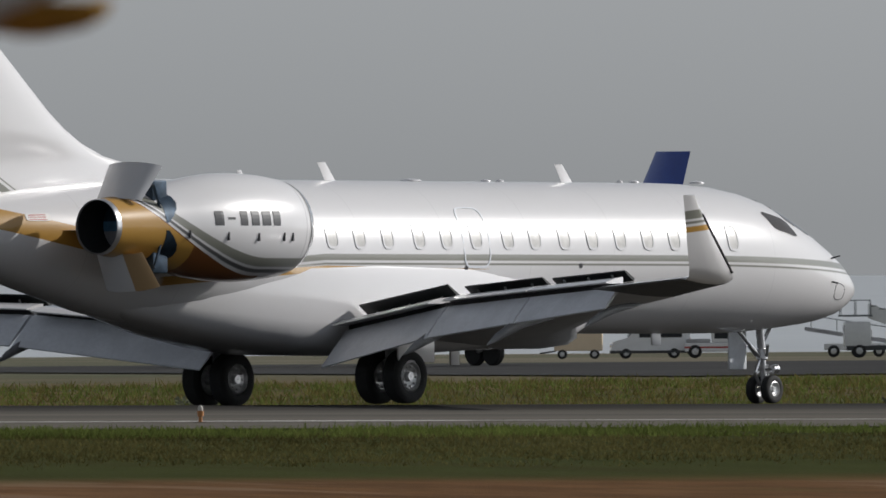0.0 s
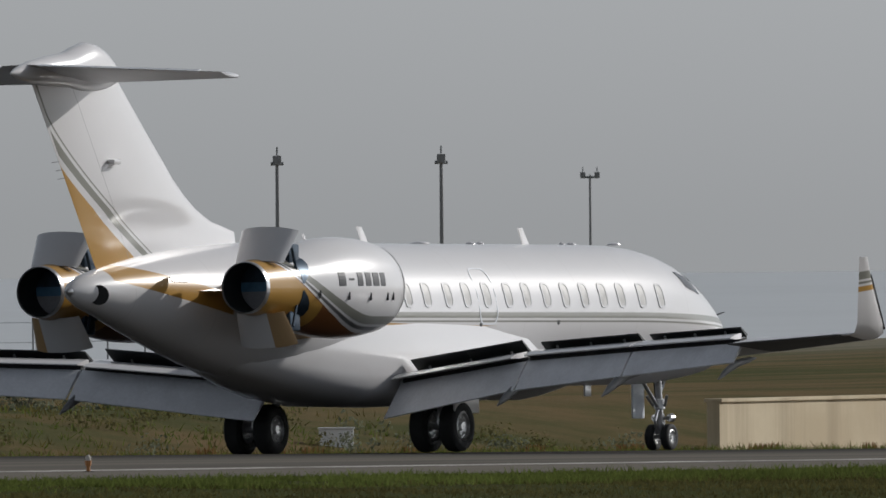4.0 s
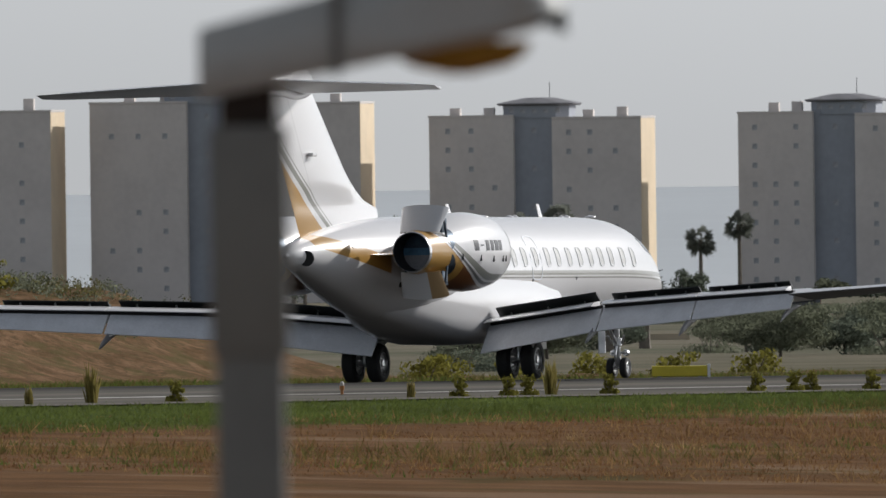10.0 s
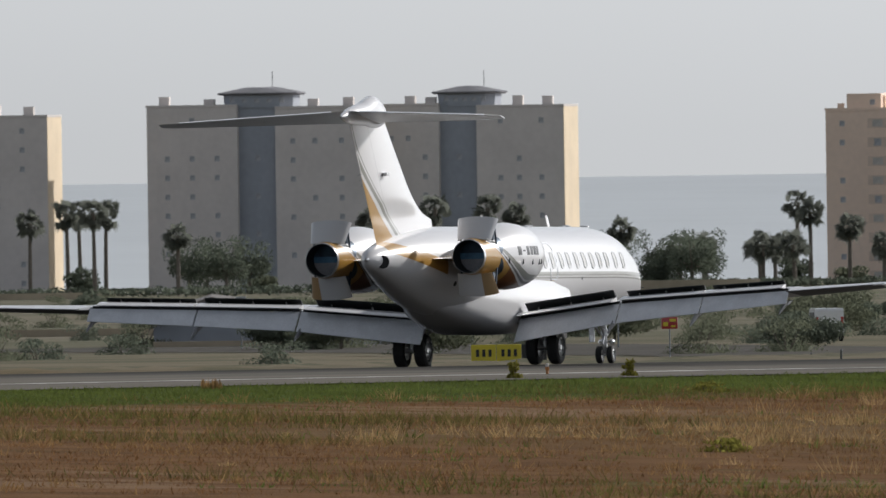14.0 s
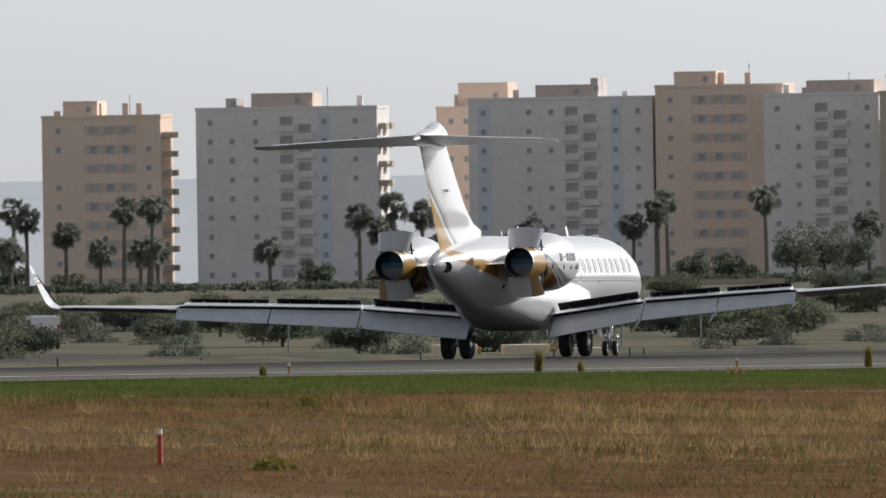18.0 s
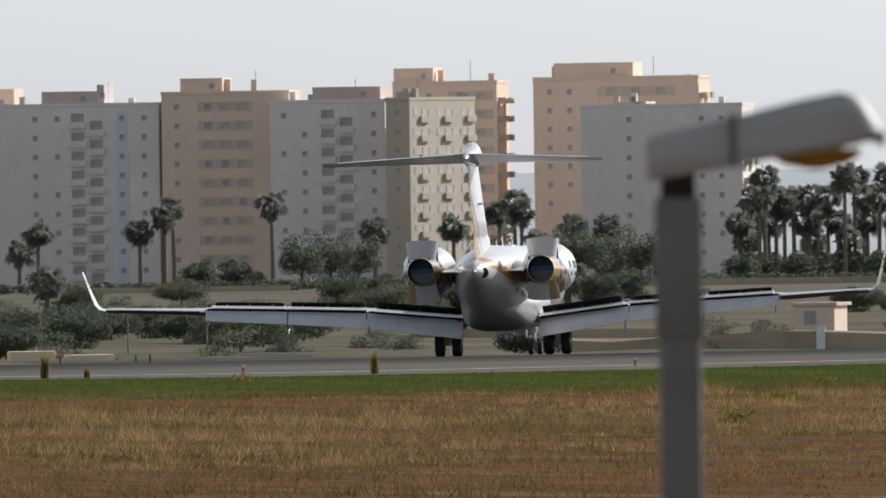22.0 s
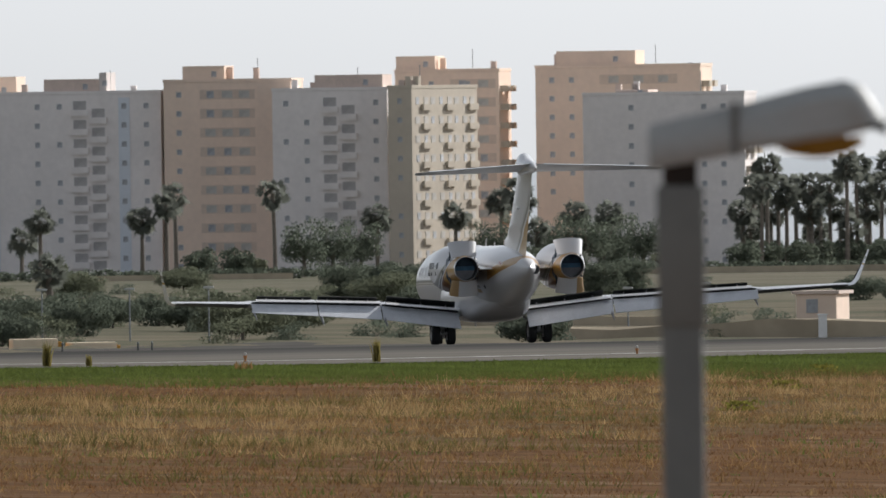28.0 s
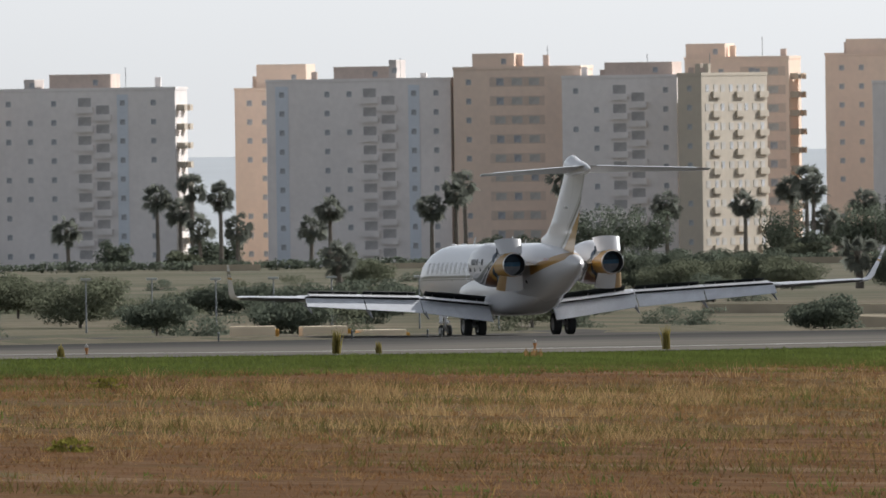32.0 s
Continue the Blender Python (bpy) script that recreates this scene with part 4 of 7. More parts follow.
M_LINE = mat_line()
M_YLINE = plain("worn_yellow_marking", (0.55, 0.27, 0.04, 1), 0.7, 0, 0.3, 1.5)
# Sea water painted pale grey, horizon haze included in its colour.
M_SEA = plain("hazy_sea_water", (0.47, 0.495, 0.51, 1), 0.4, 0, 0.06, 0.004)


def mat_concrete():
    n = Nodes("stained_cream_concrete")
    x, y, z = n.xyz()
    c = n.mix(n.step(n.noise(0.35, 5.0), 0.35, 0.65), (0.50, 0.41, 0.275, 1), (0.60, 0.51, 0.36, 1))
    drip = n.math("MULTIPLY", n.step(n.noise(1.1, 5.0, 0.65, stretch=(1, 1, 0.06)), 0.46, 0.72), 0.55)
    c = n.mix(drip, c, (0.33, 0.26, 0.17, 1))
    pale = n.math("MULTIPLY", n.step(n.noise(0.22, 3.0, stretch=(1, 1, 0.15)), 0.58, 0.66), 0.5)
    c = n.mix(pale, c, (0.68, 0.62, 0.50, 1))
    foot = n.math("MULTIPLY", n.step(n.noise(2.5, 5.0), 0.4, 0.7), n.math("SUBTRACT", 1.0, n.step(z, 5.6, 6.6)))
    c = n.mix(n.math("MULTIPLY", foot, 0.5), c, (0.16, 0.11, 0.07, 1))
    n.bump(n.noise(6.0, 5.0), 0.2, 0.01)
    return n.done(c, 0.85)


M_CONC = mat_concrete()

xs = np.unique(np.concatenate([np.linspace(-400, 150, 30), np.linspace(150, 1000, 341), np.linspace(1000, 5000, 90)]))
ys = np.unique(np.concatenate([np.linspace(-700, 60, 24), np.linspace(60, 260, 161), np.linspace(260, 420, 41), np.linspace(420, 5000, 110)]))
grid_mesh("ground", xs, ys, ground_z, M_GROUND, label="dry brown airfield grass with green verges", category="ground")
# runway and exit taxiway
grid_mesh("runway", np.linspace(-300, 1500, 361), np.unique(np.append(np.linspace(149.8, 203.4, 15), (155.5, 179.6))), ground_z, M_ASPHALT, label="dark grey asphalt runway with tyre marks", category="runway", lift=0.03)


def strip(name, x0, x1, y0, y1, mat, label, lift=0.036, n=200):
    return grid_mesh(name, np.linspace(x0, x1, n), np.linspace(y0, y1, 3), ground_z, mat, label=label, category="marking", lift=lift)


strip("runway_edge_line", -300, 1400, 153.45, 153.95, M_LINE, "worn white runway edge line")


def ribbon(name, pts, width, mat, label, category, lift):
    """A strip of paving along a line on the ground."""
    v, f = [], []
    P = [Vector((*p, 0)) for p in pts]
    for i, p in enumerate(P):
        d = (P[min(i + 1, len(P) - 1)] - P[max(i - 1, 0)]).normalized()
        nn = Vector((-d.y, d.x, 0))
        for s in (-0.5, 0.0, 0.5):
            q = p + nn * width * s
            v.append((q.x, q.y, float(ground_z(q.x, q.y)) + lift))
    for i in range(len(P) - 1):
        for s in (0, 1):
            a = i * 3 + s
            f.append((a, a + 1, a + 4, a + 3))
    return array_mesh(name, v, f, mat, "structure", label, category)


exit_path = []
px, py, ph = 770.0, 181.0, 0.0
for k in range(80):
    exit_path.append((px, py))
    px, py = px + 6 * math.cos(radians(ph)), py + 6 * math.sin(radians(ph))
    ph = min(30.0, ph + 1.05)
ribbon("taxiway", exit_path, 30, M_ASPHALT, "dark grey asphalt exit taxiway", "taxiway", 0.022)

# sea
ang = np.radians(np.linspace(2, 60, 60))
rr = np.linspace(3700, 4985, 12)
A, RR = np.meshgrid(ang, rr)
v = np.stack([(RR * np.cos(A)).ravel(), (RR * np.sin(A)).ravel(), np.interp(RR, (3700, 4985), (-12.3, 2.3)).ravel()], 1)
i = (np.arange(11)[:, None] * 60 + np.arange(59)[None, :]).ravel()
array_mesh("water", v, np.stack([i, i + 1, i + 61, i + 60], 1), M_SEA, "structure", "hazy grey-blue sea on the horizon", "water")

# ---- far apartment blocks ----
A6 = 24.047
RAD = 40000.0


def bearing(w):
    """Heading, in degrees, of a mark on the far panorama strip (w runs clockwise)."""
    return A6 - math.degrees(w / RAD)


# Grey and orange stucco are lifted: haze over the town is put in.
M_GREYSTUC = plain("grey_beige_stucco", (0.83, 0.775, 0.75, 1), 0.9, 0, 0.07, 0.12)
M_TOWER = plain("grey_beige_tower_stucco", (0.68, 0.63, 0.60, 1), 0.9, 0, 0.07, 0.12)
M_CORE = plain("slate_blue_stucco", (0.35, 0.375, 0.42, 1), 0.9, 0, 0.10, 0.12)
M_BROWNSTUC = plain("brown_grey_stucco", (0.60, 0.545, 0.515, 1), 0.9, 0, 0.08, 0.12)
M_ORANGE = plain("orange_stucco", (0.845, 0.665, 0.54, 1), 0.9, 0, 0.07, 0.12)
M_YELLOW = plain("pale_yellow_stucco", (0.55, 0.48, 0.39, 1), 0.9, 0, 0.07, 0.12)
M_ROOFT = plain("terracotta_roof_structure", (0.66, 0.53, 0.46, 1), 0.9, 0, 0.12, 0.3)
# Glass far paler than dark panes, the haze being part of its colour.
M_WIN = plain("hazed_window_glass", (0.36, 0.365, 0.385, 1), 0.3, 0, 0.3, 0.5)
M_BLIND = plain("pale_roller_blind", (0.50, 0.47, 0.43, 1), 0.6, 0, 0.15, 0.5)
# Warm sunlight on end walls and concrete blocks is put into this cream.
M_CREAM = plain("sunlit_wall_cream", (0.80, 0.655, 0.47, 1), 0.9, 0, 0.06, 0.2)
M_TILE = plain("dark_slate_roof_tiles", (0.19, 0.19, 0.205, 1), 0.9, 0, 0.15, 0.5)
# Both tree greens are greyed and lifted: distance haze is put into them.
M_LEAF = foliage("hazed_green_foliage", (0.135, 0.155, 0.118, 1), 0.16, 0.35, 0.6, 0.1)
M_LEAF2 = foliage("hazed_olive_foliage", (0.15, 0.162, 0.112, 1), 0.16, 0.35, 0.6, 0.1)
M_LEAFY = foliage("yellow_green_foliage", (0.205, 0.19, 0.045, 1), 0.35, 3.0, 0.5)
# Palm green paled the same way, with haze in the colour.
M_PALM = foliage("hazed_palm_fronds", (0.165, 0.175, 0.15, 1), 0.15, 0.4, 0.6, 0.1)
M_BARK = plain("grey_brown_bark", (0.17, 0.145, 0.12, 1), 0.9, 0, 0.3, 2.0, bump=0.3)
M_DRY = foliage("dry_tan_grass", (0.30, 0.185, 0.082, 1), 0.35, 0.15)
M_RUST = foliage("reddish_brown_grass", (0.205, 0.108, 0.048, 1), 0.4, 0.15)
M_TURF = foliage("green_verge_grass", (0.128, 0.158, 0.042, 1), 0.3, 0.15)
M_TURFD = foliage("dull_olive_verge_grass", (0.100, 0.090, 0.034, 1), 0.4, 0.15)
M_STRAW = foliage("golden_straw_stalks", (0.27, 0.225, 0.075, 1), 0.3, 2.0)
M_WEED = foliage("pale_dead_weeds", (0.40, 0.275, 0.135, 1), 0.35, 0.5)
M_GALV = plain("dull_galvanised_steel", (0.22, 0.235, 0.245, 1), 0.6, 0.2, 0.15, 1.0)
M_LAMPG = plain("grey_green_lamp_paint", (0.155, 0.155, 0.142, 1), 0.55, 0.0, 0.12, 2.0)
M_LAMPT = plain("pale_grey_lamp_housing", (0.40, 0.41, 0.40, 1), 0.5, 0.0, 0.08, 3.0)
M_RUSTY = plain("rusted_iron", (0.028, 0.018, 0.013, 1), 0.9, 0, 0.4, 12.0)
M_AMBER = plain("amber_lamp_bowl", (0.30, 0.17, 0.03, 1), 0.25, 0, 0.25, 6.0)
M_SIGNY = plain("yellow_sign_face", (0.62, 0.50, 0.03, 1), 0.45, 0, 0.08, 2.0)
M_SIGNB = plain("black_sign_face", (0.015, 0.015, 0.015, 1), 0.5, 0, 0.2, 2.0)
M_CARW = plain("white_vehicle_paint", (0.78, 0.78, 0.78, 1), 0.3, 0, 0.06, 1.0, coat=0.4)
M_CARR = plain("red_vehicle_paint", (0.36, 0.015, 0.02, 1), 0.35, 0, 0.12, 1.0, coat=0.4)
M_CARY = plain("yellow_vehicle_paint", (0.60, 0.34, 0.02, 1), 0.35, 0, 0.1, 1.0, coat=0.4)
M_CARD = plain("dark_vehicle_paint", (0.03, 0.035, 0.04, 1), 0.3, 0, 0.1, 1.0, coat=0.4)
M_BLUE = plain("airline_blue_paint", (0.02, 0.07, 0.36, 1), 0.3, 0, 0.1, 1.0, coat=0.4)
M_CONTB = plain("blue_container_steel", (0.07, 0.15, 0.27, 1), 0.6, 0, 0.2, 0.6)
M_CONTG = plain("grey_container_steel", (0.40, 0.40, 0.41, 1), 0.6, 0, 0.2, 0.6)
M_BLUELAMP = plain("blue_lamp_glass", (0.02, 0.06, 0.45, 1), 0.3, 0, 0.1, 4.0)
M_ORLAMP = plain("orange_light_body", (0.40, 0.17, 0.05, 1), 0.5, 0, 0.15, 6.0)
M_PALE = plain("pale_sandy_earth", (0.44, 0.37, 0.275, 1), 0.95, 0, 0.2, 0.08, spec=0.06)
M_REDPOST = plain("red_stake_paint", (0.42, 0.035, 0.015, 1), 0.5, 0, 0.2, 4.0)
M_HANGAR = plain("grey_brown_roof_sheet", (0.15, 0.132, 0.12, 1), 0.7, 0, 0.12, 0.3)
M_BLIM = plain("grey_concrete_panels", (0.24, 0.225, 0.205, 1), 0.9, 0, 0.15, 0.4)
M_TARMAC = plain("old_grey_apron_asphalt", (0.052, 0.051, 0.050, 1), 0.9, 0, 0.25, 0.15, spec=0.06)


def gz(x, y):
    return float(ground_z(x, y))


def spot(w, R, turn=0.0, lift=0.0):
    """A pose on the ground, at a mark of the panorama strip and a distance, facing the old watching place."""
    b = radians(bearing(w))
    x, y = R * math.cos(b), R * math.sin(b)
    return pose(x, y, gz(x, y) + lift, 0, 0, math.degrees(b) + turn)


def shared(name, me, parent, m=None, label=""):
    ob = new(name, me)
    ob.parent = parent
    if m is not None:
        ob.matrix_basis = m
    return tagged(ob, label)


def loose_mesh(name, v, f, mat):
    me = bpy.data.meshes.new(name)
    me.from_pydata([tuple(p) for p in v], [], [tuple(int(i) for i in q) for q in f])
    me.materials.append(mat)
    return me


# ---- apartment blocks on the coast ----
R_TOWN = 3500.0
PXM = R_TOWN / RAD
WIN_ME = mesh_of(box(-0.05, 0.25, -0.55, 0.55, -0.55, 0.55), "window", M_WIN, False)
BLIND_ME = mesh_of(box(-0.06, 0.25, -0.8, 0.8, -0.55, 0.55), "window", M_BLIND, False)
SMALL_ME = mesh_of(box(-0.04, 0.2, -0.38, 0.38, -0.42, 0.42), "window", M_WIN, False)
BALC = box(-1.25, 0.0, -1.7, 1.7, 0.0, 0.95)
BALC_ME = mesh_of(BALC, "balcony", M_YELLOW, False)
BALCG_ME = mesh_of(box(-0.7, 0.0, -1.35, 1.35, 0.0, 1.0), "balcony", M_GREYSTUC, False)
# Flat panels on the front: shade of the balcony recesses is put into this grey.
M_VOID = plain("loggia_shade_grey", (0.42, 0.40, 0.39, 1), 0.9, 0, 0.15, 0.4)
VOID_ME = mesh_of(box(-0.04, 0.4, -1.0, 1.0, -0.75, 0.75), "loggia_shade_panel", M_VOID, False)
RND = random.Random(7)
BASE = -13.5


def block_thing(w0, w1, label, R=R_TOWN, turn=-9.0):
    b = radians(bearing((w0 + w1) / 2))
    return thing("apartment_block", label, "building", pose(R * math.cos(b), R * math.sin(b), BASE, 0, 0, math.degrees(b) + turn), group="coastal apartment blocks")


def tower(w0, w1, top, label, mat=None, core=(0.40, 0.58), cap=(0.32, 0.67), caph=34, R=R_TOWN):
    """A slab with a dark recessed stair core that rises above the roof. top: height over the eye, in thousandths of the town's distance."""
    mat = mat or M_TOWER
    k = R / RAD
    w1 -= 15
    half = (w1 - w0) / 2 * k
    H = 12 - BASE + top * k
    B = block_thing(w0, w1, label, R)
    yy = lambda f: half - 2 * half * f
    a, c = yy(core[0]), yy(core[1])
    wall = part("wall", box(0, 15, a, half, 0, H, bevel=0.12), mat, B, smooth=False)
    wall2 = part("wall", box(0.3, 15, -half, c, 0, H - 0.4, bevel=0.12), mat, B, smooth=False)
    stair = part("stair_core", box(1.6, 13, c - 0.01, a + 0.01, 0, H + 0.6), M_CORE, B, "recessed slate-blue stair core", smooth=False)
    # thin facing that carries the painted sunlight of the end
    part("end_wall", box(0.35, 14.9, -half - 0.06, -half + 0.2, 0, H - 0.42), M_CREAM, B, "end wall with warm sunlight put into its cream", smooth=False)
    part("parapet", box(-0.1, 15.1, a + 0.02, half + 0.1, H, H + 0.35), mat, wall, smooth=False)
    part("parapet", box(0.2, 15.1, -half - 0.1, c - 0.02, H - 0.4, H - 0.05), mat, wall2, smooth=False)
    y0, y1 = yy(cap[0]), yy(cap[1])
    def many_sided(levels, ch=1.8):
        out = []
        for z, g in levels:
            X0, X1, Y0, Y1 = 0.6 + g, 12 - g, y1 + g, y0 - g
            out.append([Vector(p) for p in ((X0 + ch, Y0, z), (X1 - ch, Y0, z), (X1, Y0 + ch, z), (X1, Y1 - ch, z), (X1 - ch, Y1, z), (X0 + ch, Y1, z), (X0, Y1 - ch, z), (X0, Y0 + ch, z))])
        return loft(out)
    ck = caph * k
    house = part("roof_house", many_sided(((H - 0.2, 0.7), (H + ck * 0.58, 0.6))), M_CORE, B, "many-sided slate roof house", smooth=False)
    part("eave", many_sided(((H + ck * 0.58, 0.1), (H + ck * 0.66, -0.25), (H + ck * 0.70, -0.25), (H + ck * 0.97, 3.2), (H + ck, 3.8))), M_TILE, house, "low hipped roof of dark tiles", smooth=False)
    for q in range(5):
        yq = lerp(y1 + 2.2, y0 - 2.2, q / 4)
        shared("window", SMALL_ME, house, Matrix.Translation((1.27, yq, H + ck * 0.34)))
    for f in (0.06 + RND.random() * 0.1, 0.27, 0.74, 0.9):
        part("chimney", box(3, 4.5, yy(f) - 0.8, yy(f) + 0.8, H - 0.3, H + RND.uniform(1.0, 1.9)), mat, B, smooth=False)
    part("roof_mast", rod((5, yy(0.55), H + caph * k), (5, yy(0.55), H + caph * k + 2.4), 0.06, n=5), M_GALV, B)
    floors = int(H / 2.95)
    for i in range(1, floors):
        z = H - 2.1 - (i - 1) * 2.95
        for f in (0.09, 0.20, 0.31):
            if RND.random() < 0.6:
                shared("window", SMALL_ME, wall, Matrix.Translation((0, yy(f * core[0] / 0.40), z)))
        for f in (0.66, 0.76, 0.88):
            if RND.random() < 0.6:
                shared("window", SMALL_ME, wall2, Matrix.Translation((0.3, yy(f), z - 0.4)))
        for y in (-half - 0.05,):
            for x in (4.0, 9.5):
                if RND.random() < 0.7:
                    shared("window", SMALL_ME, wall2, Matrix.Translation((x, y + 0.05, z - 0.4)) @ pose(0, 0, 0, 0, 0, 90))
        if i % 2:
            shared("window", SMALL_ME, stair, Matrix.Translation((1.6, (a + c) / 2, z)))
    return B


def slab(w0, w1, top, label, mat, depth=14.0, R=R_TOWN, roofs=(), ribbons=(), cols=(), loggias=(), balconies=(), ends=False, endm=None, turn=-8.0, strips=(), flank=()):
    """A plain slab: roofs (f0, f1, height, material), ribbons and cols of windows, loggias and balconies by their share of the front."""
    k = R / RAD
    w1 -= 18 if ends else 10
    half = (w1 - w0) / 2 * k
    H = 12 - BASE + top * k
    B = block_thing(w0, w1, label, R, turn)
    yy = lambda f: half - 2 * half * f
    wall = part("wall", box(0, depth, -half, half, 0, H, bevel=0.1), mat, B, smooth=False)
    part("parapet", box(-0.08, depth + 0.08, -half - 0.08, half + 0.08, H, H + 0.5), mat, wall, smooth=False)
    for f0, f1, h, m in roofs:
        rh = part("roof_house", box(1.5, depth - 2, yy(f1), yy(f0), H + 0.3, H + h * k, bevel=0.08), m, B, smooth=False)
        shared("window", SMALL_ME, rh, Matrix.Translation((1.5, lerp(yy(f1), yy(f0), 0.25), H + h * k * 0.5)))
    for j in range(4):
        f = RND.uniform(0.08, 0.92)
        part("chimney", box(4, 4.9, yy(f) - 0.45, yy(f) + 0.45, H, H + RND.uniform(1.2, 2.4)), M_ROOFT if j % 2 else mat, B, smooth=False)
    part("roof_mast", rod((6, yy(0.7), H), (6, yy(0.7), H + 3.6), 0.05, n=5), M_GALV, B)
    floors = int((H - 1) / 2.95)
    for f0, f1 in strips:
        part("stair_strip", box(-0.12, 0.2, yy(f1), yy(f0), 0, H - 0.6), M_STRIP, wall, "pale blue-grey stair strip", smooth=False)
    for i in range(floors):
        for f0, f1 in strips:
            shared("window", SMALL_ME, wall, Matrix.Translation((-0.14, yy((f0 + f1) / 2), H - 1.9 - i * 2.95)))
        z = H - 1.9 - i * 2.95
        for f0, f1, n in ribbons:
            part("window_band", box(-0.02, 0.1, yy(f1) - 0.3, yy(f0) + 0.3, z - 0.75, z + 0.75), M_ORANGE2, wall, smooth=False)
            for q in range(n):
                shared("window", BLIND_ME if RND.random() < 0.7 else WIN_ME, wall, Matrix.Translation((-0.03, yy(lerp(f0, f1, (q + 0.5) / n)), z)))
        for f in cols:
            if RND.random() < 0.9:
                shared("window", SMALL_ME, wall, Matrix.Translation((0, yy(f), z)))
        for j, f in enumerate(loggias):
            dz = 1.2 * (j % 2)
            shared("loggia_shade_panel", VOID_ME, wall, Matrix.Translation((0, yy(f), z + 0.1 - dz)))
            shared("balcony", BALCG_ME, wall, Matrix.Translation((0, yy(f), z - 1.5 - dz)))
        for q, x in enumerate(flank):
            shared("window", BLIND_ME if (q + i) % 3 else WIN_ME, wall, Matrix.Translation((x, -half, z)) @ pose(0, 0, 0, 0, 0, 90))
            if q % 3 == 1:
                shared("balcony", BALC_ME, wall, Matrix.Translation((x, -half, z - 1.5)) @ pose(0, 0, 0, 0, 0, 90) @ Matrix.Diagonal((0.35, 1, 1, 1)))
        if ends:
            for x in (3.2, 9.6):
                shared("balcony", endm or BALC_ME, wall, Matrix.Translation((x, -half, z - 1.3)) @ pose(0, 0, 0, 0, 0, 90))
    return B


M_STRIP = plain("pale_blue_grey_stucco", (0.70, 0.73, 0.78, 1), 0.9, 0, 0.06, 0.2)
M_ORANGE2 = plain("brownish_window_band", (0.68, 0.54, 0.44, 1), 0.9, 0, 0.1, 0.3)
GT = "grey-beige concrete apartment tower with a slate stair core"
slab(768, 1222, 42, "brown-grey apartment block with overhanging top storeys", M_BROWNSTUC, roofs=((0.03, 0.16, 22, M_BROWNSTUC), (0.36, 0.62, 30, M_ROOFT), (0.84, 0.98, 20, M_BROWNSTUC)), cols=(0.12, 0.25, 0.75, 0.88), loggias=(0.43, 0.56))
slab(1397, 1812, 52, "brown-grey apartment block with round-topped balconies", M_BROWNSTUC, roofs=((0.02, 0.2, 22, M_BROWNSTUC), (0.34, 0.6, 27, M_ROOFT), (0.68, 0.98, 22, M_BROWNSTUC)), cols=(0.12, 0.25, 0.72, 0.88), loggias=(0.43, 0.57))
tower(2141, 2590, 74, GT, core=(0.48, 0.63), cap=(0.30, 0.71))
tower(2639, 3138, 82, GT, core=(0.36, 0.50), cap=(0.25, 0.75))
tower(3240, 3634, 50, GT)
tower(3787, 4175, 50, GT, core=(0.36, 0.56))
tower(4267, 4658, 47, GT)
tower(4815, 5226, 56, GT, core=(0.41, 0.58))
tower(5224, 5572, 53, GT, core=(0.33, 0.53), cap=(0.29, 0.64))
slab(6018, 6248, 32, "orange apartment block with bands of windows", M_ORANGE, roofs=((0.17, 0.46, 31, M_ORANGE),), ribbons=((0.37, 0.78, 3),), cols=(0.14, 0.9), ends=True)
slab(6290, 6632, 42, "brown-grey apartment block with stepped balconies", M_GREYSTUC, roofs=((0.30, 0.64, 30, M_ROOFT), (0.16, 0.22, 22, M_BROWNSTUC)), cols=(0.08, 0.2, 0.33, 0.88), loggias=(0.5, 0.6), strips=((0.68, 0.74),), ends=True)
slab(6717, 6860, 38, "orange apartment block, partly hidden", M_ORANGE, R=3540, roofs=((0.28, 0.95, 47, M_ORANGE),), cols=(0.2, 0.4))
slab(6772, 7112, 52, "grey apartment block with stepped loggias", M_GREYSTUC, roofs=((0.36, 0.66, 27, M_ROOFT), (0.66, 0.70, 38, M_BROWNSTUC)), cols=(0.33, 0.45, 0.92), loggias=(0.56, 0.66), strips=((0.05, 0.12), (0.77, 0.83)))
slab(7104, 7342, 70, "orange apartment block with bands of windows", M_ORANGE, R=3494, roofs=((0.14, 0.47, 29, M_ORANGE),), ribbons=((0.30, 0.70, 3),), cols=(0.12, 0.88))
slab(7296, 7512, 52, "grey apartment block with loggias", M_GREYSTUC, R=3480, roofs=((0.36, 0.95, 28, M_ROOFT),), cols=(0.12, 0.3, 0.9), loggias=(0.5, 0.66))
slab(7500, 7556, 54, "pale yellow apartment block with a sunlit flank of balconies", M_YELLOW, R=3470, depth=25.0, cols=(0.5,), turn=-24.0, flank=(2.2, 5.4, 8.0, 11.2, 14.4, 17.0, 20.2, 23.0))
slab(7514, 7718, 82, "orange apartment block with end balconies", M_ORANGE, R=3590, roofs=((0.0, 0.38, 29, M_ORANGE),), cols=(0.2, 0.35, 0.7), ribbons=((0.55, 0.95, 2),), ends=True)
slab(7762, 8075, 86, "orange apartment block with end balconies", M_ORANGE, R=3590, roofs=((0.12, 0.6, 30, M_ORANGE), (0.8, 0.98, 4, M_YELLOW)), cols=(0.1, 0.22), ribbons=((0.4, 0.85, 3),), ends=True)
slab(7845, 8152, 36, "grey apartment block with a blank front", M_GREYSTUC, R=3480, roofs=((0.2, 0.4, 10, M_ROOFT),), cols=(0.3, 0.75, 0.87), ends=True)
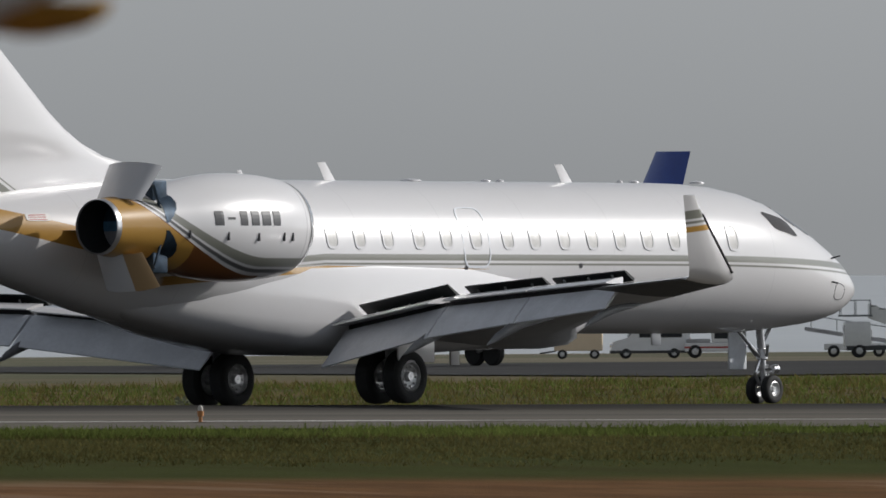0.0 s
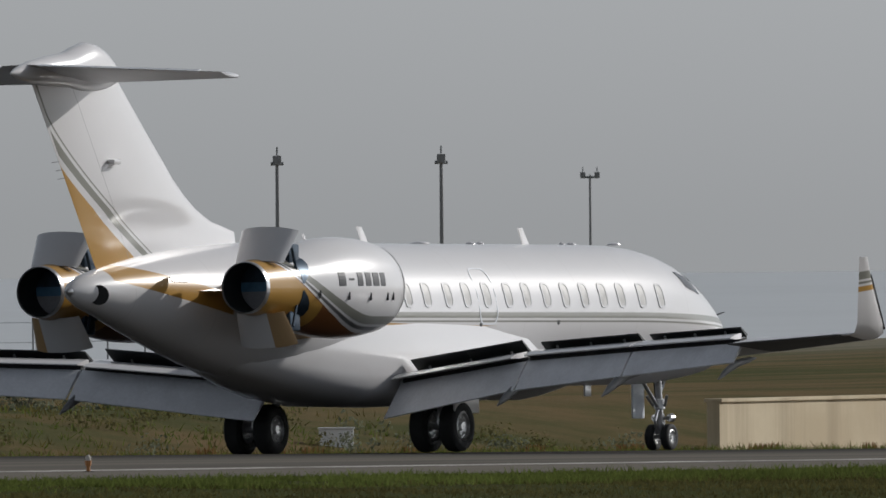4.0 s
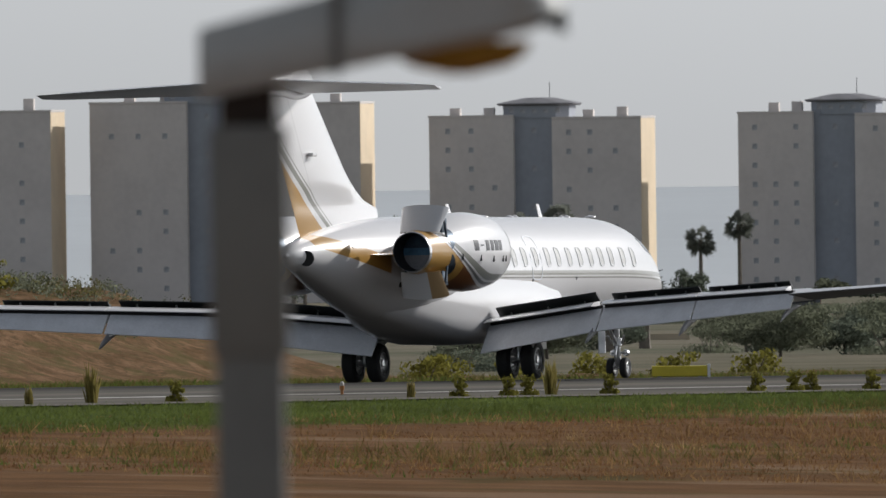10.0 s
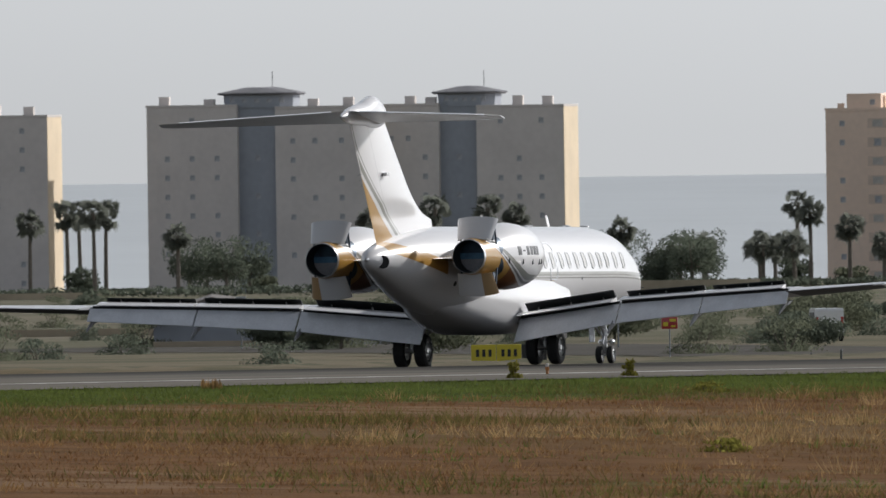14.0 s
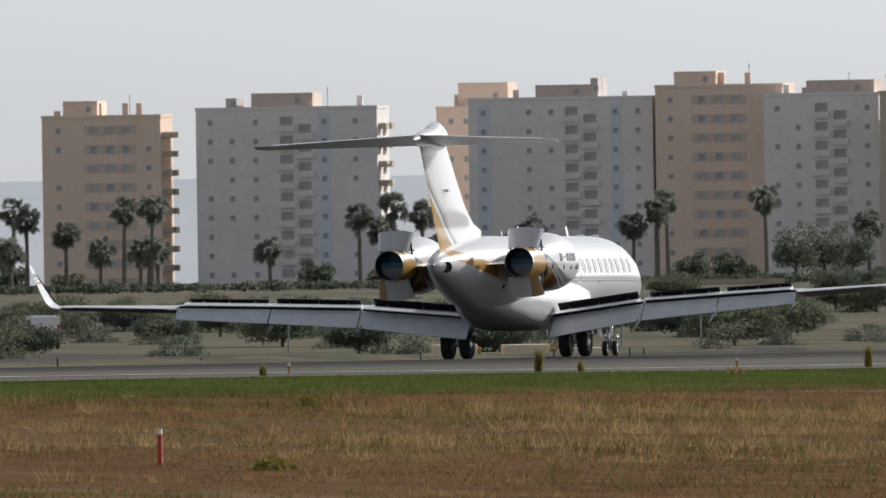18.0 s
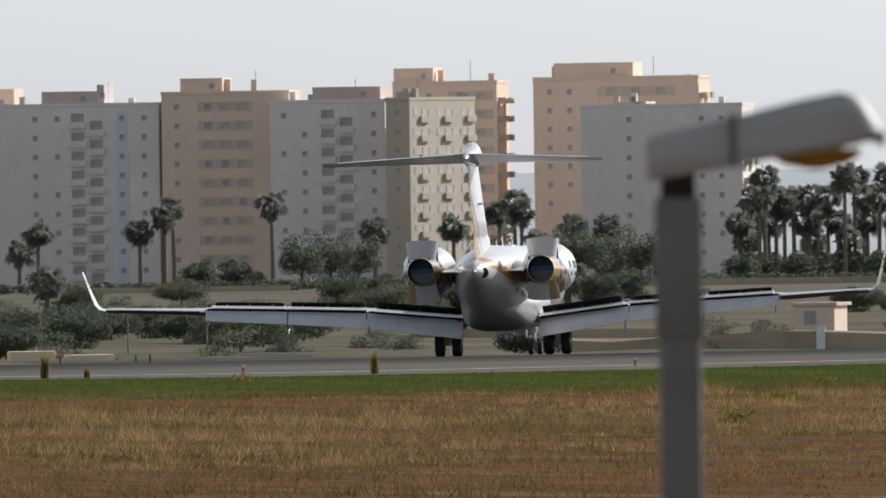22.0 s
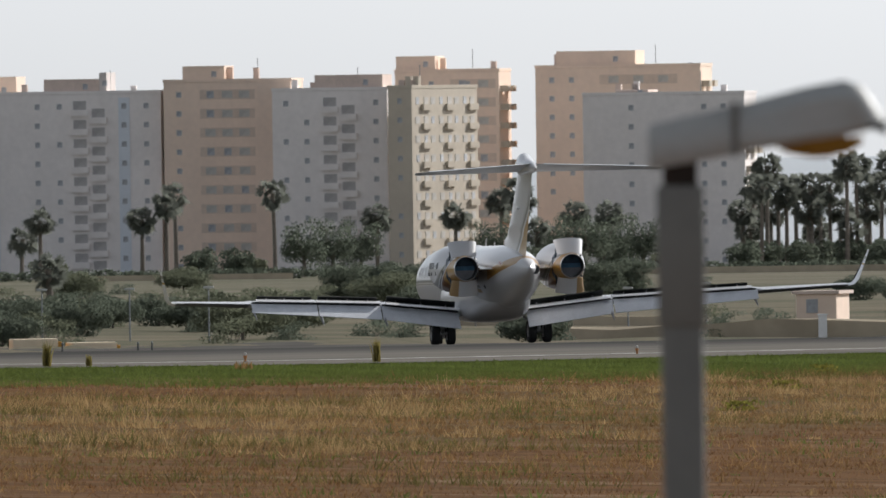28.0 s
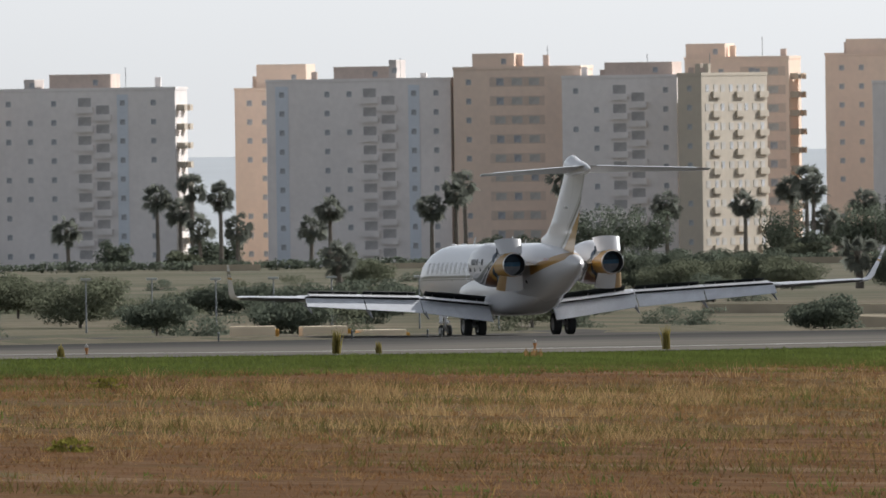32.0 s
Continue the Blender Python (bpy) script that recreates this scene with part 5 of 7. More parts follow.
slab(8414, 8760, 44, "grey apartment block with a stepped roof", M_GREYSTUC, roofs=((0.1, 0.4, 60, M_GREYSTUC),), cols=(0.2, 0.5))


# ---- plants ----
def leaf_cloud(lobes, n, size, rnd, flat=0.6):
    """Small leaves through a few lobes: (centre, radii), turned mostly outwards. Returns vertices and quads."""
    w = np.array([r[0] * r[1] * r[2] for _, r in lobes]) ** 0.67
    pick = rnd.choice(len(lobes), n, p=w / w.sum())
    C, Rr = np.array([c for c, _ in lobes])[pick], np.array([r for _, r in lobes])[pick]
    d = rnd.normal(size=(n, 3))
    d /= np.linalg.norm(d, axis=1)[:, None]
    p = C + d * Rr * (0.45 + 0.62 * rnd.random((n, 1)) ** 0.5)
    out = d + rnd.normal(size=(n, 3)) * 0.24
    a = np.cross(out, rnd.normal(size=(n, 3)))
    a /= np.linalg.norm(a, axis=1)[:, None] + 1e-6
    b = np.cross(out, a)
    b /= np.linalg.norm(b, axis=1)[:, None] + 1e-6
    s = size * (0.5 + 0.9 * rnd.random((n, 1)))
    v = np.stack([p - a * s, p + b * s * 0.6, p + a * s, p - b * s * 0.6], 1).reshape(-1, 3)
    return v, np.arange(4 * n).reshape(-1, 4)


def round_tree(h, spread, seed, mat, label, n=900, leaf=0.34):
    rnd = np.random.default_rng(seed)
    T = thing("tree", label, "tree", group="trees beyond the runway")
    bm = rod((0, 0, -0.4), (0.05, 0.02, h * 0.45), h * 0.035, h * 0.022, n=8)
    lobes = []
    for k in range(7):
        a = 2 * math.pi * k / 7 + rnd.random()
        q = (math.cos(a) * spread * rnd.uniform(0.25, 0.62), math.sin(a) * spread * rnd.uniform(0.25, 0.62), h * rnd.uniform(0.42, 0.82))
        rod((0.02, 0.0, h * 0.32), q, h * 0.016, h * 0.006, n=5, bm=bm)
        lobes.append((q, (spread * rnd.uniform(0.28, 0.46), spread * rnd.uniform(0.28, 0.46), h * rnd.uniform(0.14, 0.22))))
    part("trunk", bm, M_BARK, T)
    for k in range(5):
        a = 1.3 * k + rnd.random()
        lobes.append(((math.cos(a) * spread * 0.35, math.sin(a) * spread * 0.35, h * rnd.uniform(0.2, 0.5)), (spread * 0.42, spread * 0.42, h * 0.2)))
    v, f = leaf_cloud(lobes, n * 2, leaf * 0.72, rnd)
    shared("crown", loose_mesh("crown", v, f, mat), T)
    return T


def shrub(h, spread, seed, mat, label, n=260, leaf=0.14, group="shrubs"):
    rnd = np.random.default_rng(seed)
    T = thing("shrub", label, "shrub", group=group)
    bm = bmesh.new()
    lobes = []
    for k in range(6):
        a = 2 * math.pi * k / 6 + rnd.random()
        q = (math.cos(a) * spread * rnd.uniform(0.1, 0.6), math.sin(a) * spread * rnd.uniform(0.1, 0.6), h * rnd.uniform(0.35, 0.85))
        rod((0, 0, -0.1), q, 0.02 * h + 0.006, 0.004, n=4, bm=bm)
        lobes.append((q, (spread * rnd.uniform(0.25, 0.42), spread * rnd.uniform(0.25, 0.42), h * rnd.uniform(0.12, 0.25))))
    part("stem", bm, M_BARK, T)
    for k in range(5):
        a = 1.3 * k + rnd.random()
        lobes.append(((math.cos(a) * spread * 0.5, math.sin(a) * spread * 0.5, h * 0.16), (spread * 0.4, spread * 0.4, h * 0.2)))
    v, f = leaf_cloud(lobes, n * 2, leaf * 0.75, rnd)
    shared("foliage", loose_mesh("foliage", v, f, mat), T)
    return T


def palm(h, crown, seed, label, n=26, skirt=0.0):
    rnd = np.random.default_rng(seed)
    T = thing("palm_tree", label, "palm", group="palm trees on the coast")
    lean = rnd.uniform(-0.3, 0.3)
    rings = []
    for k in range(8):
        t = k / 7
        r = lerp(0.36, 0.25, t) * (1.25 if k == 0 else 1) * (1.3 if k == 7 else 1)
        rings.append([Vector((lean * t * t + r * math.cos(a), r * math.sin(a), h * t - 0.3 * (1 - t))) for a in (2 * math.pi * i / 8 for i in range(8))])
    part("trunk", loft(rings), M_BARK, T)
    v, f = [], []
    for k in range(n * 2):
        az = 2.39996 * k + rnd.uniform(-0.3, 0.3)
        up = math.asin(max(-0.98, min(1.0, rnd.uniform(-0.95 - skirt * 0.4, 1.0))))
        L = crown * rnd.uniform(0.38, 0.82)
        d = np.array((math.cos(az) * math.cos(up), math.sin(az) * math.cos(up), math.sin(up)))
        root = np.array((lean, 0.0, h - 0.1))
        hub = root + d * L * 0.62
        sd = np.array((-math.sin(az), math.cos(az), 0.0))
        roll = rnd.uniform(-1.35, 1.35)
        sd = sd * math.cos(roll) + np.cross(d, sd) * math.sin(roll)
        up_v = np.cross(d, sd)
        i = len(v)
        v.extend([root - sd * 0.03, root + sd * 0.03, hub + sd * 0.03, hub - sd * 0.03])
        f.append((i, i + 1, i + 2, i + 3))
        for q in range(9):
            an = lerp(-1.3, 1.3, q / 8) + rnd.uniform(-0.08, 0.08)
            bl = L * 0.5 * (0.75 + 0.3 * math.cos(an)) * rnd.uniform(0.85, 1.1)
            tip = hub + d * bl * math.cos(an) + sd * bl * math.sin(an) + np.array((0, 0, -0.22 * bl))
            wid = np.cross(tip - hub, up_v)
            wid = wid / (np.linalg.norm(wid) + 1e-6) * crown * 0.038
            m = hub * 0.45 + tip * 0.55
            i = len(v)
            v.extend([hub, m + wid, tip, m - wid])
            f.append((i, i + 1, i + 2, i + 3))
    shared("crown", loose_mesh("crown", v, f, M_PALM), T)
    return T


def place_copies(proto, poses):
    """The first pose takes the pattern itself, the rest are copies."""
    out = []
    for i, m in enumerate(poses):
        if i == 0:
            proto.matrix_basis = m
            out.append(proto)
        else:
            out.append(copy_thing(proto, m))
    return out


def town(w, R=3380.0, turn=0.0, drop=0.0):
    b = radians(bearing(w))
    return pose(R * math.cos(b), R * math.sin(b), gz(R * math.cos(b), R * math.sin(b)) - drop, 0, 0, turn)


# palms before the blocks: (mark, pattern)
PALMS = [palm(8.8, 3.2, 1, "tall fan palm with a thin grey trunk", 44), palm(11.0, 3.2, 2, "tall slim fan palm with a rounded crown", 44, 0.2), palm(6.2, 3.4, 3, "short date palm with drooping fronds", 30, 0.3), palm(12.4, 3.5, 4, "very tall fan palm with a dense crown", 32, 0.5)]
marks = {0: (1960, 3721,  3420, 3000, 3310, 4343, 4870, 5228, 5268, 5655, 6059, 6619, 6884, 7064, 7480, 7619, 7830, 7890, 8030, 8127, 8177, 8243, 8300, 8352, 8405, 8462), 1: (1890, 2260, 3180, 3405, 3790, 4186, 4383, 4608, 5212, 5468, 5990, 6579, 6691, 7107, 7699, 7739, 8205, 8265),
         2: (1930, 5757, 5800, 5905, 5927, 5950,  2045, 2300, 3600, 4286, 5130, 5900, 5961, 6120, 6190, 6205, 6221, 6420, 6654, 6720, 6850, 7760, 8140, 8260, 8320), 3: (3470, 4675, 4697, 4722, 4742, 5965, 4205, 4230, 4255, 5328, 5418, 6161, 6211, 6640, 7124, 7299, 7728, 8143, 8160, 8190, 8222, 8250, 8282, 8345, 8372, 8484)}
for k, ws in marks.items():
    place_copies(PALMS[k], [town(w, 3330 + (i * 37) % 110, i * 57.0) for i, w in enumerate(ws)])

place_copies(palm(15.4, 3.3, 5, "tallest fan palm of the dense grove", 40, 0.4), [town(w, 3330 + i * 9, i * 80.0) for i, w in enumerate((8312, 8330, 8388, 8170))])

TREES = [round_tree(5.2, 3.6, 11, M_LEAF, "broad dark green tree"), round_tree(9.4, 4.4, 12, M_LEAF, "tall rounded dark green tree", 1500, 0.28), round_tree(3.6, 3.4, 13, M_LEAF2, "low spreading olive-green tree"), round_tree(4.6, 3.2, 14, M_LEAF2, "bushy olive-green tree with low branches")]
tw = {0: (1990, 2080, 3560, 3700, 4700, 5620, 5720, 5960, 6500, 6665, 6700, 7170, 7230, 7680, 7740, 7900, 8130, 8165, 8200, 8230, 8262, 8290, 8318, 8345, 8375, 8400),
      1: (3020, 4921, 4890, 4955, 4995, 5715, 5760, 5805, 7350, 7400, 7450, 7850, 7880, 7915, 5180, 5640, 5780, 7690, 7790, 7820, 7950, 8010), 2: (2020, 2120, 2240, 3950, 4480, 5020, 5480, 6060, 6620, 6900, 7260, 7720, 7990, 8240)}
for k, ws in tw.items():
    place_copies(TREES[k], [town(w, 3290 + (i * 53) % 140, i * 71.0, 0.3) for i, w in enumerate(ws)])

# a long dark hedge and a low pale wall before the blocks
for k, (wa, wb) in enumerate(((3300, 4250), (4260, 5600), (5620, 6700), (6710, 7700), (7710, 8700))):
    rnd = np.random.default_rng(40 + k)
    lob = []
    mid = bearing((wa + wb) / 2)
    for w in np.arange(wa, wb, 26):
        b = radians(bearing(w))
        x, y = 3180 * math.cos(b), 3180 * math.sin(b)
        lob.append(((x, y, gz(x, y) + 0.8), (1.5, 2.0, rnd.uniform(0.5, 0.9))))
    v, f = leaf_cloud(lob, 5200, 0.28, rnd)
    ob = new("hedge", loose_mesh("hedge", v, f, M_LEAF))
    tagged(ob, "long clipped dark green hedge before the blocks", "hedge", "hedges", "")
for wa, wb, R, h in ((6640, 6760, 3150, 0.9), (6930, 7130, 3150, 0.8), (7180, 7330, 3160, 0.8), (7700, 8400, 3100, 0.9), (5640, 5900, 3120, 1.4), (4250, 4700, 3100, 0.9)):
    rows = []
    for w in np.linspace(wa, wb, 8):
        b = radians(bearing(w))
        for_row = []
        for dr, dz in ((0, -0.5), (0, h), (0.4, h), (0.4, -0.5)):
            x, y = (R + dr) * math.cos(b), (R + dr) * math.sin(b)
            for_row.append(Vector((x, y, gz(x, y) + dz)))
        rows.append(for_row)
    tagged(part("boundary_wall", loft(rows), M_PALE, None, smooth=False), "low pale boundary wall by the road", "wall", "boundary walls")

# scrub and trees of the low land between
MIDT = [round_tree(2.6, 2.6, 21, M_LEAF, "dark round scrub tree in the low field", 3600, 0.11), round_tree(3.0, 3.8, 22, M_LEAF2, "wide olive-green tree in the low field", 4600, 0.115), shrub(2.0, 2.2, 23, M_LEAF2, "rounded olive-green field bush", 1100, 0.085, "field bushes"),
        shrub(1.5, 1.8, 24, M_LEAF, "low dark green field bush", 900, 0.08, "field bushes"), palm(3.2, 2.3, 25, "low bushy palm in the field", 30, 0.4)]
mid = {0: ((3300, 1500), (3420, 1350), (3900, 1500), (4020, 1480), (4150, 1460), (4300, 1500), (5560, 1400), (5980, 1500), (6060, 1480), (6160, 1500), (6680, 1350), (6740, 1350), (6830, 1330), (6920, 1350), (7010, 1320), (7090, 1340), (7150, 1280), (7215, 1270), (7270, 1280), (7330, 1270), (7560, 1500), (8330, 1700), (8420, 1600)),
       1: ((3360, 1250), (4080, 1250), (4200, 1230), (5480, 1300), (5640, 1250), (6020, 1280), (6330, 1350), (7240, 1180), (7310, 1200), (7490, 1700), (7550, 1750), (7630, 1800), (7700, 1780), (8560, 1500)),
       2: tuple((3300 + i * 83 + (i * 37) % 41, 1050 + (i * 211) % 900) for i in range(52)), 3: tuple((3340 + i * 97 + (i * 53) % 61, 1000 + (i * 307) % 1300) for i in range(46)), 4: ((3330, 1300), (3470, 1280), (3560, 1250), (3620, 1300), (6900, 1900), (7820, 1800), (8480, 1500), (8560, 1450))}
rm = random.Random(12)
for k in (0, 1, 2, 3):
    mid[k] = mid[k] + tuple((rm.uniform(3250, 8600), rm.uniform(1080, 1330) if i % 3 else rm.uniform(1400, 2300)) for i in range(20))
place_copies(round_tree(3.7, 2.7, 26, M_LEAF, "dense dark green tree of the field grove", 4200, 0.12), [spot(w, R, w * 1.7, -0.2) for w, R in ((7420, 1780), (7478, 1850), (7530, 1800), (7590, 1850), (7640, 1800), (7880, 1800), (7925, 1850))])
for k, ws in mid.items():
    place_copies(MIDT[k], [spot(w, R, i * 63.0, -0.2) for i, (w, R) in enumerate(ws)])

# bushes on the plateau before the early blocks
PLB = [shrub(2.2, 2.6, 31, M_LEAF2, "grey-green bush on the embankment", 380, 0.2, "embankment bushes"), shrub(1.0, 1.3, 32, M_LEAFY, "yellow-green bush on the embankment", 260, 0.12, "embankment bushes")]
place_copies(PLB[0], [pose(x, y, gz(x, y) - 0.1, 0, 0, x * 7) for x, y in ((760, 297), (776, 293), (690, 275), (730, 286), (800, 300), (830, 306), (548, 304), (606, 250))])
place_copies(PLB[1], [pose(x, y, gz(x, y) - 0.05, 0, 0, x * 9) for x, y in [(590 + i * 6.5, 240 + (i * 5) % 14) for i in range(22)]])
M_MOUNDY = foliage("olive_yellow_scrub", (0.135, 0.125, 0.055, 1), 0.35, 0.8, 0.45)
rb = np.random.default_rng(77)
bx, by = rb.uniform(580, 668, 170), 239.5 + 10 * rb.random(170)
bx, by = np.append(bx, rb.uniform(408, 462, 50)), np.append(by, rb.uniform(232, 245, 50))
for k, (mat, label) in enumerate(((M_LEAF2, "olive scrub on the earth bank"), (M_MOUNDY, "yellowish scrub on the earth bank"))):
    lob = []
    for x, y in zip(bx[k::2], by[k::2]):
        for j in range(4):
            q, hh = rb.uniform(0.25, 0.6), rb.uniform(0.18, 0.42)
            xx, yy_ = x + rb.normal(0, 0.5), y + rb.normal(0, 0.5)
            lob.append(((xx, yy_, gz(xx, yy_) + hh * 0.6), (q, q, hh)))
    v, f = leaf_cloud(lob, 22000, 0.05, rb)
    tagged(new("bank_scrub", loose_mesh("bank_scrub", v, f, mat)), label, "scrub", "", "stuff")

# ---- retaining wall beyond the runway ----
def retaining_wall():
    W = tagged(new("wall_north"), "stained cream concrete retaining wall beyond the runway", "wall", "", "structure")
    x = 466.0
    i = 0
    rnd = random.Random(3)
    while x < 571.0:
        x1 = min(571.0, x + 6.0)
        zb0, zb1 = gz(x, 231) - 0.4, gz(x1, 231) - 0.4
        zt = 7.72
        d = rnd.uniform(-0.012, 0.012)
        y0 = 233.0 + d
        rings = [[Vector((a, y0, z)), Vector((a, y0, zt)), Vector((a, y0 + 0.35, zt)), Vector((a, y0 + 0.35, z))] for a, z in ((x + 0.004, zb0), (x1 - 0.004, zb1))]
        part("panel", loft(rings), M_CONC, W, smooth=False)
        x = x1
        i += 1
    rings = [[Vector((571.0, 233.0, gz(571, 231) - 0.4)), Vector((571.0, 233.0, 7.72)), Vector((571.0, 233.35, 7.72)), Vector((571.0, 233.35, gz(571, 231) - 0.4))],
             [Vector((577.6, 233.2, gz(577, 231) - 0.4)), Vector((577.6, 233.2, gz(577, 231) + 0.05)), Vector((577.6, 233.5, gz(577, 231) + 0.05)), Vector((577.6, 233.5, gz(577, 231) - 0.4))]]
    part("panel", loft(rings), M_CONC, W, smooth=False)
    part("coping", box(466, 571.2, 232.93, 233.42, 7.70, 7.79, bevel=0.015), M_CONC, W, smooth=False)


retaining_wall()


M_PALE2 = plain("pale_rubble_stone", (0.56, 0.50, 0.41, 1), 0.95, 0, 0.35, 0.9, bump=0.6, dist=0.1, spec=0.06)


# ---- runway lights, signs and small airfield things ----
def edge_light():
    L = thing("runway_edge_light", "orange runway edge light with a clear lens on a stub", "runway light", group="runway edge lights")
    part("base_plate", lathe(((0.0, 0.13), (0.02, 0.13), (0.04, 0.08)), 14, "z", cap=(True, False)), M_RUSTY, L)
    part("stem", lathe(((0.03, 0.032), (0.12, 0.03), (0.13, 0.05), (0.21, 0.055)), 12, "z"), M_ORLAMP, L)
    part("lens", lathe(((0.21, 0.04), (0.25, 0.045), (0.285, 0.03), (0.30, 0.01)), 12, "z"), M_BLIND, L)
    return L


def on(x, y, turn=0.0, lift=0.0):
    return pose(x, y, gz(x, y) + lift, 0, 0, turn)


place_copies(edge_light(), [on(x, 153.2) for x in (133, 183.4, 233.2, 284.5, 330, 379.5, 429.5, 479.5, 529.4, 579.5, 629.8, 681, 731, 782)])


def taxi_light():
    L = thing("taxiway_light", "blue taxiway edge light on a short stem", "taxiway light", group="taxiway lights")
    part("stem", rod((0, 0, -0.05), (0, 0, 0.16), 0.035, 0.03, n=8), M_SIGNY, L)
    part("lens", lathe(((0.16, 0.06), (0.30, 0.065), (0.36, 0.03)), 10, "z"), M_BLUELAMP, L)
    return L


place_copies(taxi_light(), [on(x, y) for x, y in ((396, 237.3), (399.5, 238.2), (401, 238.5), (401.7, 238.4), (403, 238.1), (406.7, 237.4), (352, 241), (363, 244))])


def guidance_sign(w, faces, label, h=0.46):
    """A row of lit sign boxes. faces: materials from one end to the other."""
    S = thing("guidance_sign", label, "sign", group="airfield guidance signs")
    n = len(faces)
    for i, m in enumerate(faces):
        a, b = -w / 2 + w * i / n + 0.01, -w / 2 + w * (i + 1) / n - 0.01
        bx = part("panel", box(-0.10, 0.10, a, b, 0.14, 0.14 + h, bevel=0.02), m, S, "black sign panel" if m is M_SIGNB else "yellow sign panel", smooth=False)
        ink = M_SIGNY if m is M_SIGNB else M_SIGNB
        for j in range(3):
            y = lerp(a, b, 0.25 + 0.25 * j)
            part("text_bar", box(-0.112, -0.10, y - 0.07, y + 0.05, 0.14 + h * 0.3, 0.14 + h * 0.72), ink, bx, smooth=False)
        part("leg", rod((0, lerp(a, b, 0.5), -0.05), (0, lerp(a, b, 0.5), 0.16), 0.04, n=6), M_GALV, S)
    return S


g = guidance_sign(3.0, (M_SIGNY, M_SIGNB, M_SIGNY), "yellow and black taxiway guidance sign")
g.matrix_basis = on(337, 240.6, 32)
g = guidance_sign(1.9, (M_SIGNY, M_SIGNB, M_SIGNY), "black and yellow taxiway guidance sign")
g.matrix_basis = on(427, 297.5, 32)
g = thing("marker_board", "low plain yellow board with a white end", "marker board", group="airfield boards")
bd = part("board", box(-0.22, 0.22, -0.75, 0.75, 0.06, 0.34, bevel=0.02), M_SIGNY, g, smooth=False)
part("end_plate", box(-0.23, 0.23, -0.83, -0.752, 0.02, 0.38), M_CARW, bd, smooth=False)
for y in (-0.55, 0.55):
    part("foot", box(-0.18, 0.18, y - 0.06, y + 0.06, -0.05, 0.062), M_GALV, g, smooth=False)
g.matrix_basis = spot(3681, 610, 0)
g = guidance_sign(2.9, (M_SIGNB, M_SIGNY, M_SIGNY), "black and yellow sign beside the runway", 0.66)
g.matrix_basis = spot(4902 + 1335 - 784, 860, 0)
mk = thing("marker_post", "short dark marker post beyond the runway", "marker post", group="dark marker posts")
part("post", rod((0, 0, -0.05), (0, 0, 0.32), 0.04, 0.035, n=8), M_CARD, mk)
part("cap", rod((0, 0, 0.32), (0, 0, 0.36), 0.05, 0.045, n=8), M_GALV, mk)
place_copies(mk, [on(x, y) for x, y in ((905, 243), (925, 256), (955, 268), (700, 206.5), (750, 206.5), (800, 206.5), (840, 208), (870, 216), (820, 206.5))])
box_t = thing("junction_box", "white electrical junction box on the grass", "electrical box", on(451.2, 235.9, 28))
part("body", box(-0.3, 0.3, -0.42, 0.42, -0.15, 0.42, bevel=0.03), M_CARW, box_t, smooth=False)
part("lid", box(-0.33, 0.33, -0.45, 0.45, 0.42, 0.46, bevel=0.01), M_CARW, box_t, smooth=False)
for x, y in ((386.1, 104.45),):
    st = thing("marker_stake", "red stake with a white tip in the dry grass", "marker post", pose(x, y, 5.55))
    part("post", box(-0.035, 0.035, -0.035, 0.035, -0.1, 1.16, bevel=0.008), M_REDPOST, st, smooth=False)
    part("tip", box(-0.037, 0.037, -0.037, 0.037, 1.16, 1.26, bevel=0.008), M_PLACARD, st, smooth=False)


# ---- street lamps by the perimeter path ----
def street_lamp(label, head, rise=0.0, thick=1.0):
    """Square post with a rusted collar; the head runs along -y and rises. head: its length."""
    L = thing("street_lamp", label, "street lamp", group="street lamps")
    post = part("post", box(-0.067, 0.067, -0.067, 0.067, -5.4, -0.25, bevel=0.012), M_LAMPG, L, "grey-green square steel post")
    part("sleeve", box(-0.076, 0.076, -0.076, 0.076, -0.45, 0.0, bevel=0.01), M_LAMPG, post)
    part("collar", box(-0.055, 0.055, -0.055, 0.055, -0.01, 0.085, bevel=0.01), M_RUSTY, post, "rusted iron collar")
    k = head / 0.72
    rings = []
    for y, zb, zt, w in ((0.10, 0.075, 0.21, 0.075), (0.09, 0.06, 0.225, 0.085), (-0.18, 0.085, 0.265, 0.10), (-0.40, 0.105, 0.305, 0.125), (-0.52, 0.11, 0.318, 0.125), (-0.585, 0.12, 0.29, 0.11), (-0.66, 0.135, 0.155, 0.07)):
        zt = zb + (zt - zb) * thick
        rings.append([Vector((x * w, y * k, z - rise * y)) for x, z in ((-1, zb + 0.02), (-0.85, zb), (0.85, zb), (1, zb + 0.02), (1, zt - 0.05), (0.6, zt), (-0.6, zt), (-1, zt - 0.05))])
    hd = part("head", loft(rings), M_LAMPT, L, "pale grey lamp head")
    part("clamp", box(-0.112, 0.112, -0.185, -0.165, 0.08 + 0.17 * rise, 0.095 + 0.18 * thick + 0.17 * rise), M_LAMPG, hd)
    rings = []
    for s, r in ((0.0, 1.0), (0.4, 0.93), (0.75, 0.68), (1.0, 0.15)):
        rings.append([Vector((0.09 * r * math.cos(a), (-0.44 + 0.15 * r * math.sin(a)) * k, 0.115 + 0.44 * rise - 0.065 * s)) for a in (2 * math.pi * i / 18 for i in range(18))])
    part("bowl", loft(rings), M_AMBER, hd, "yellowed glass bowl")
    return L


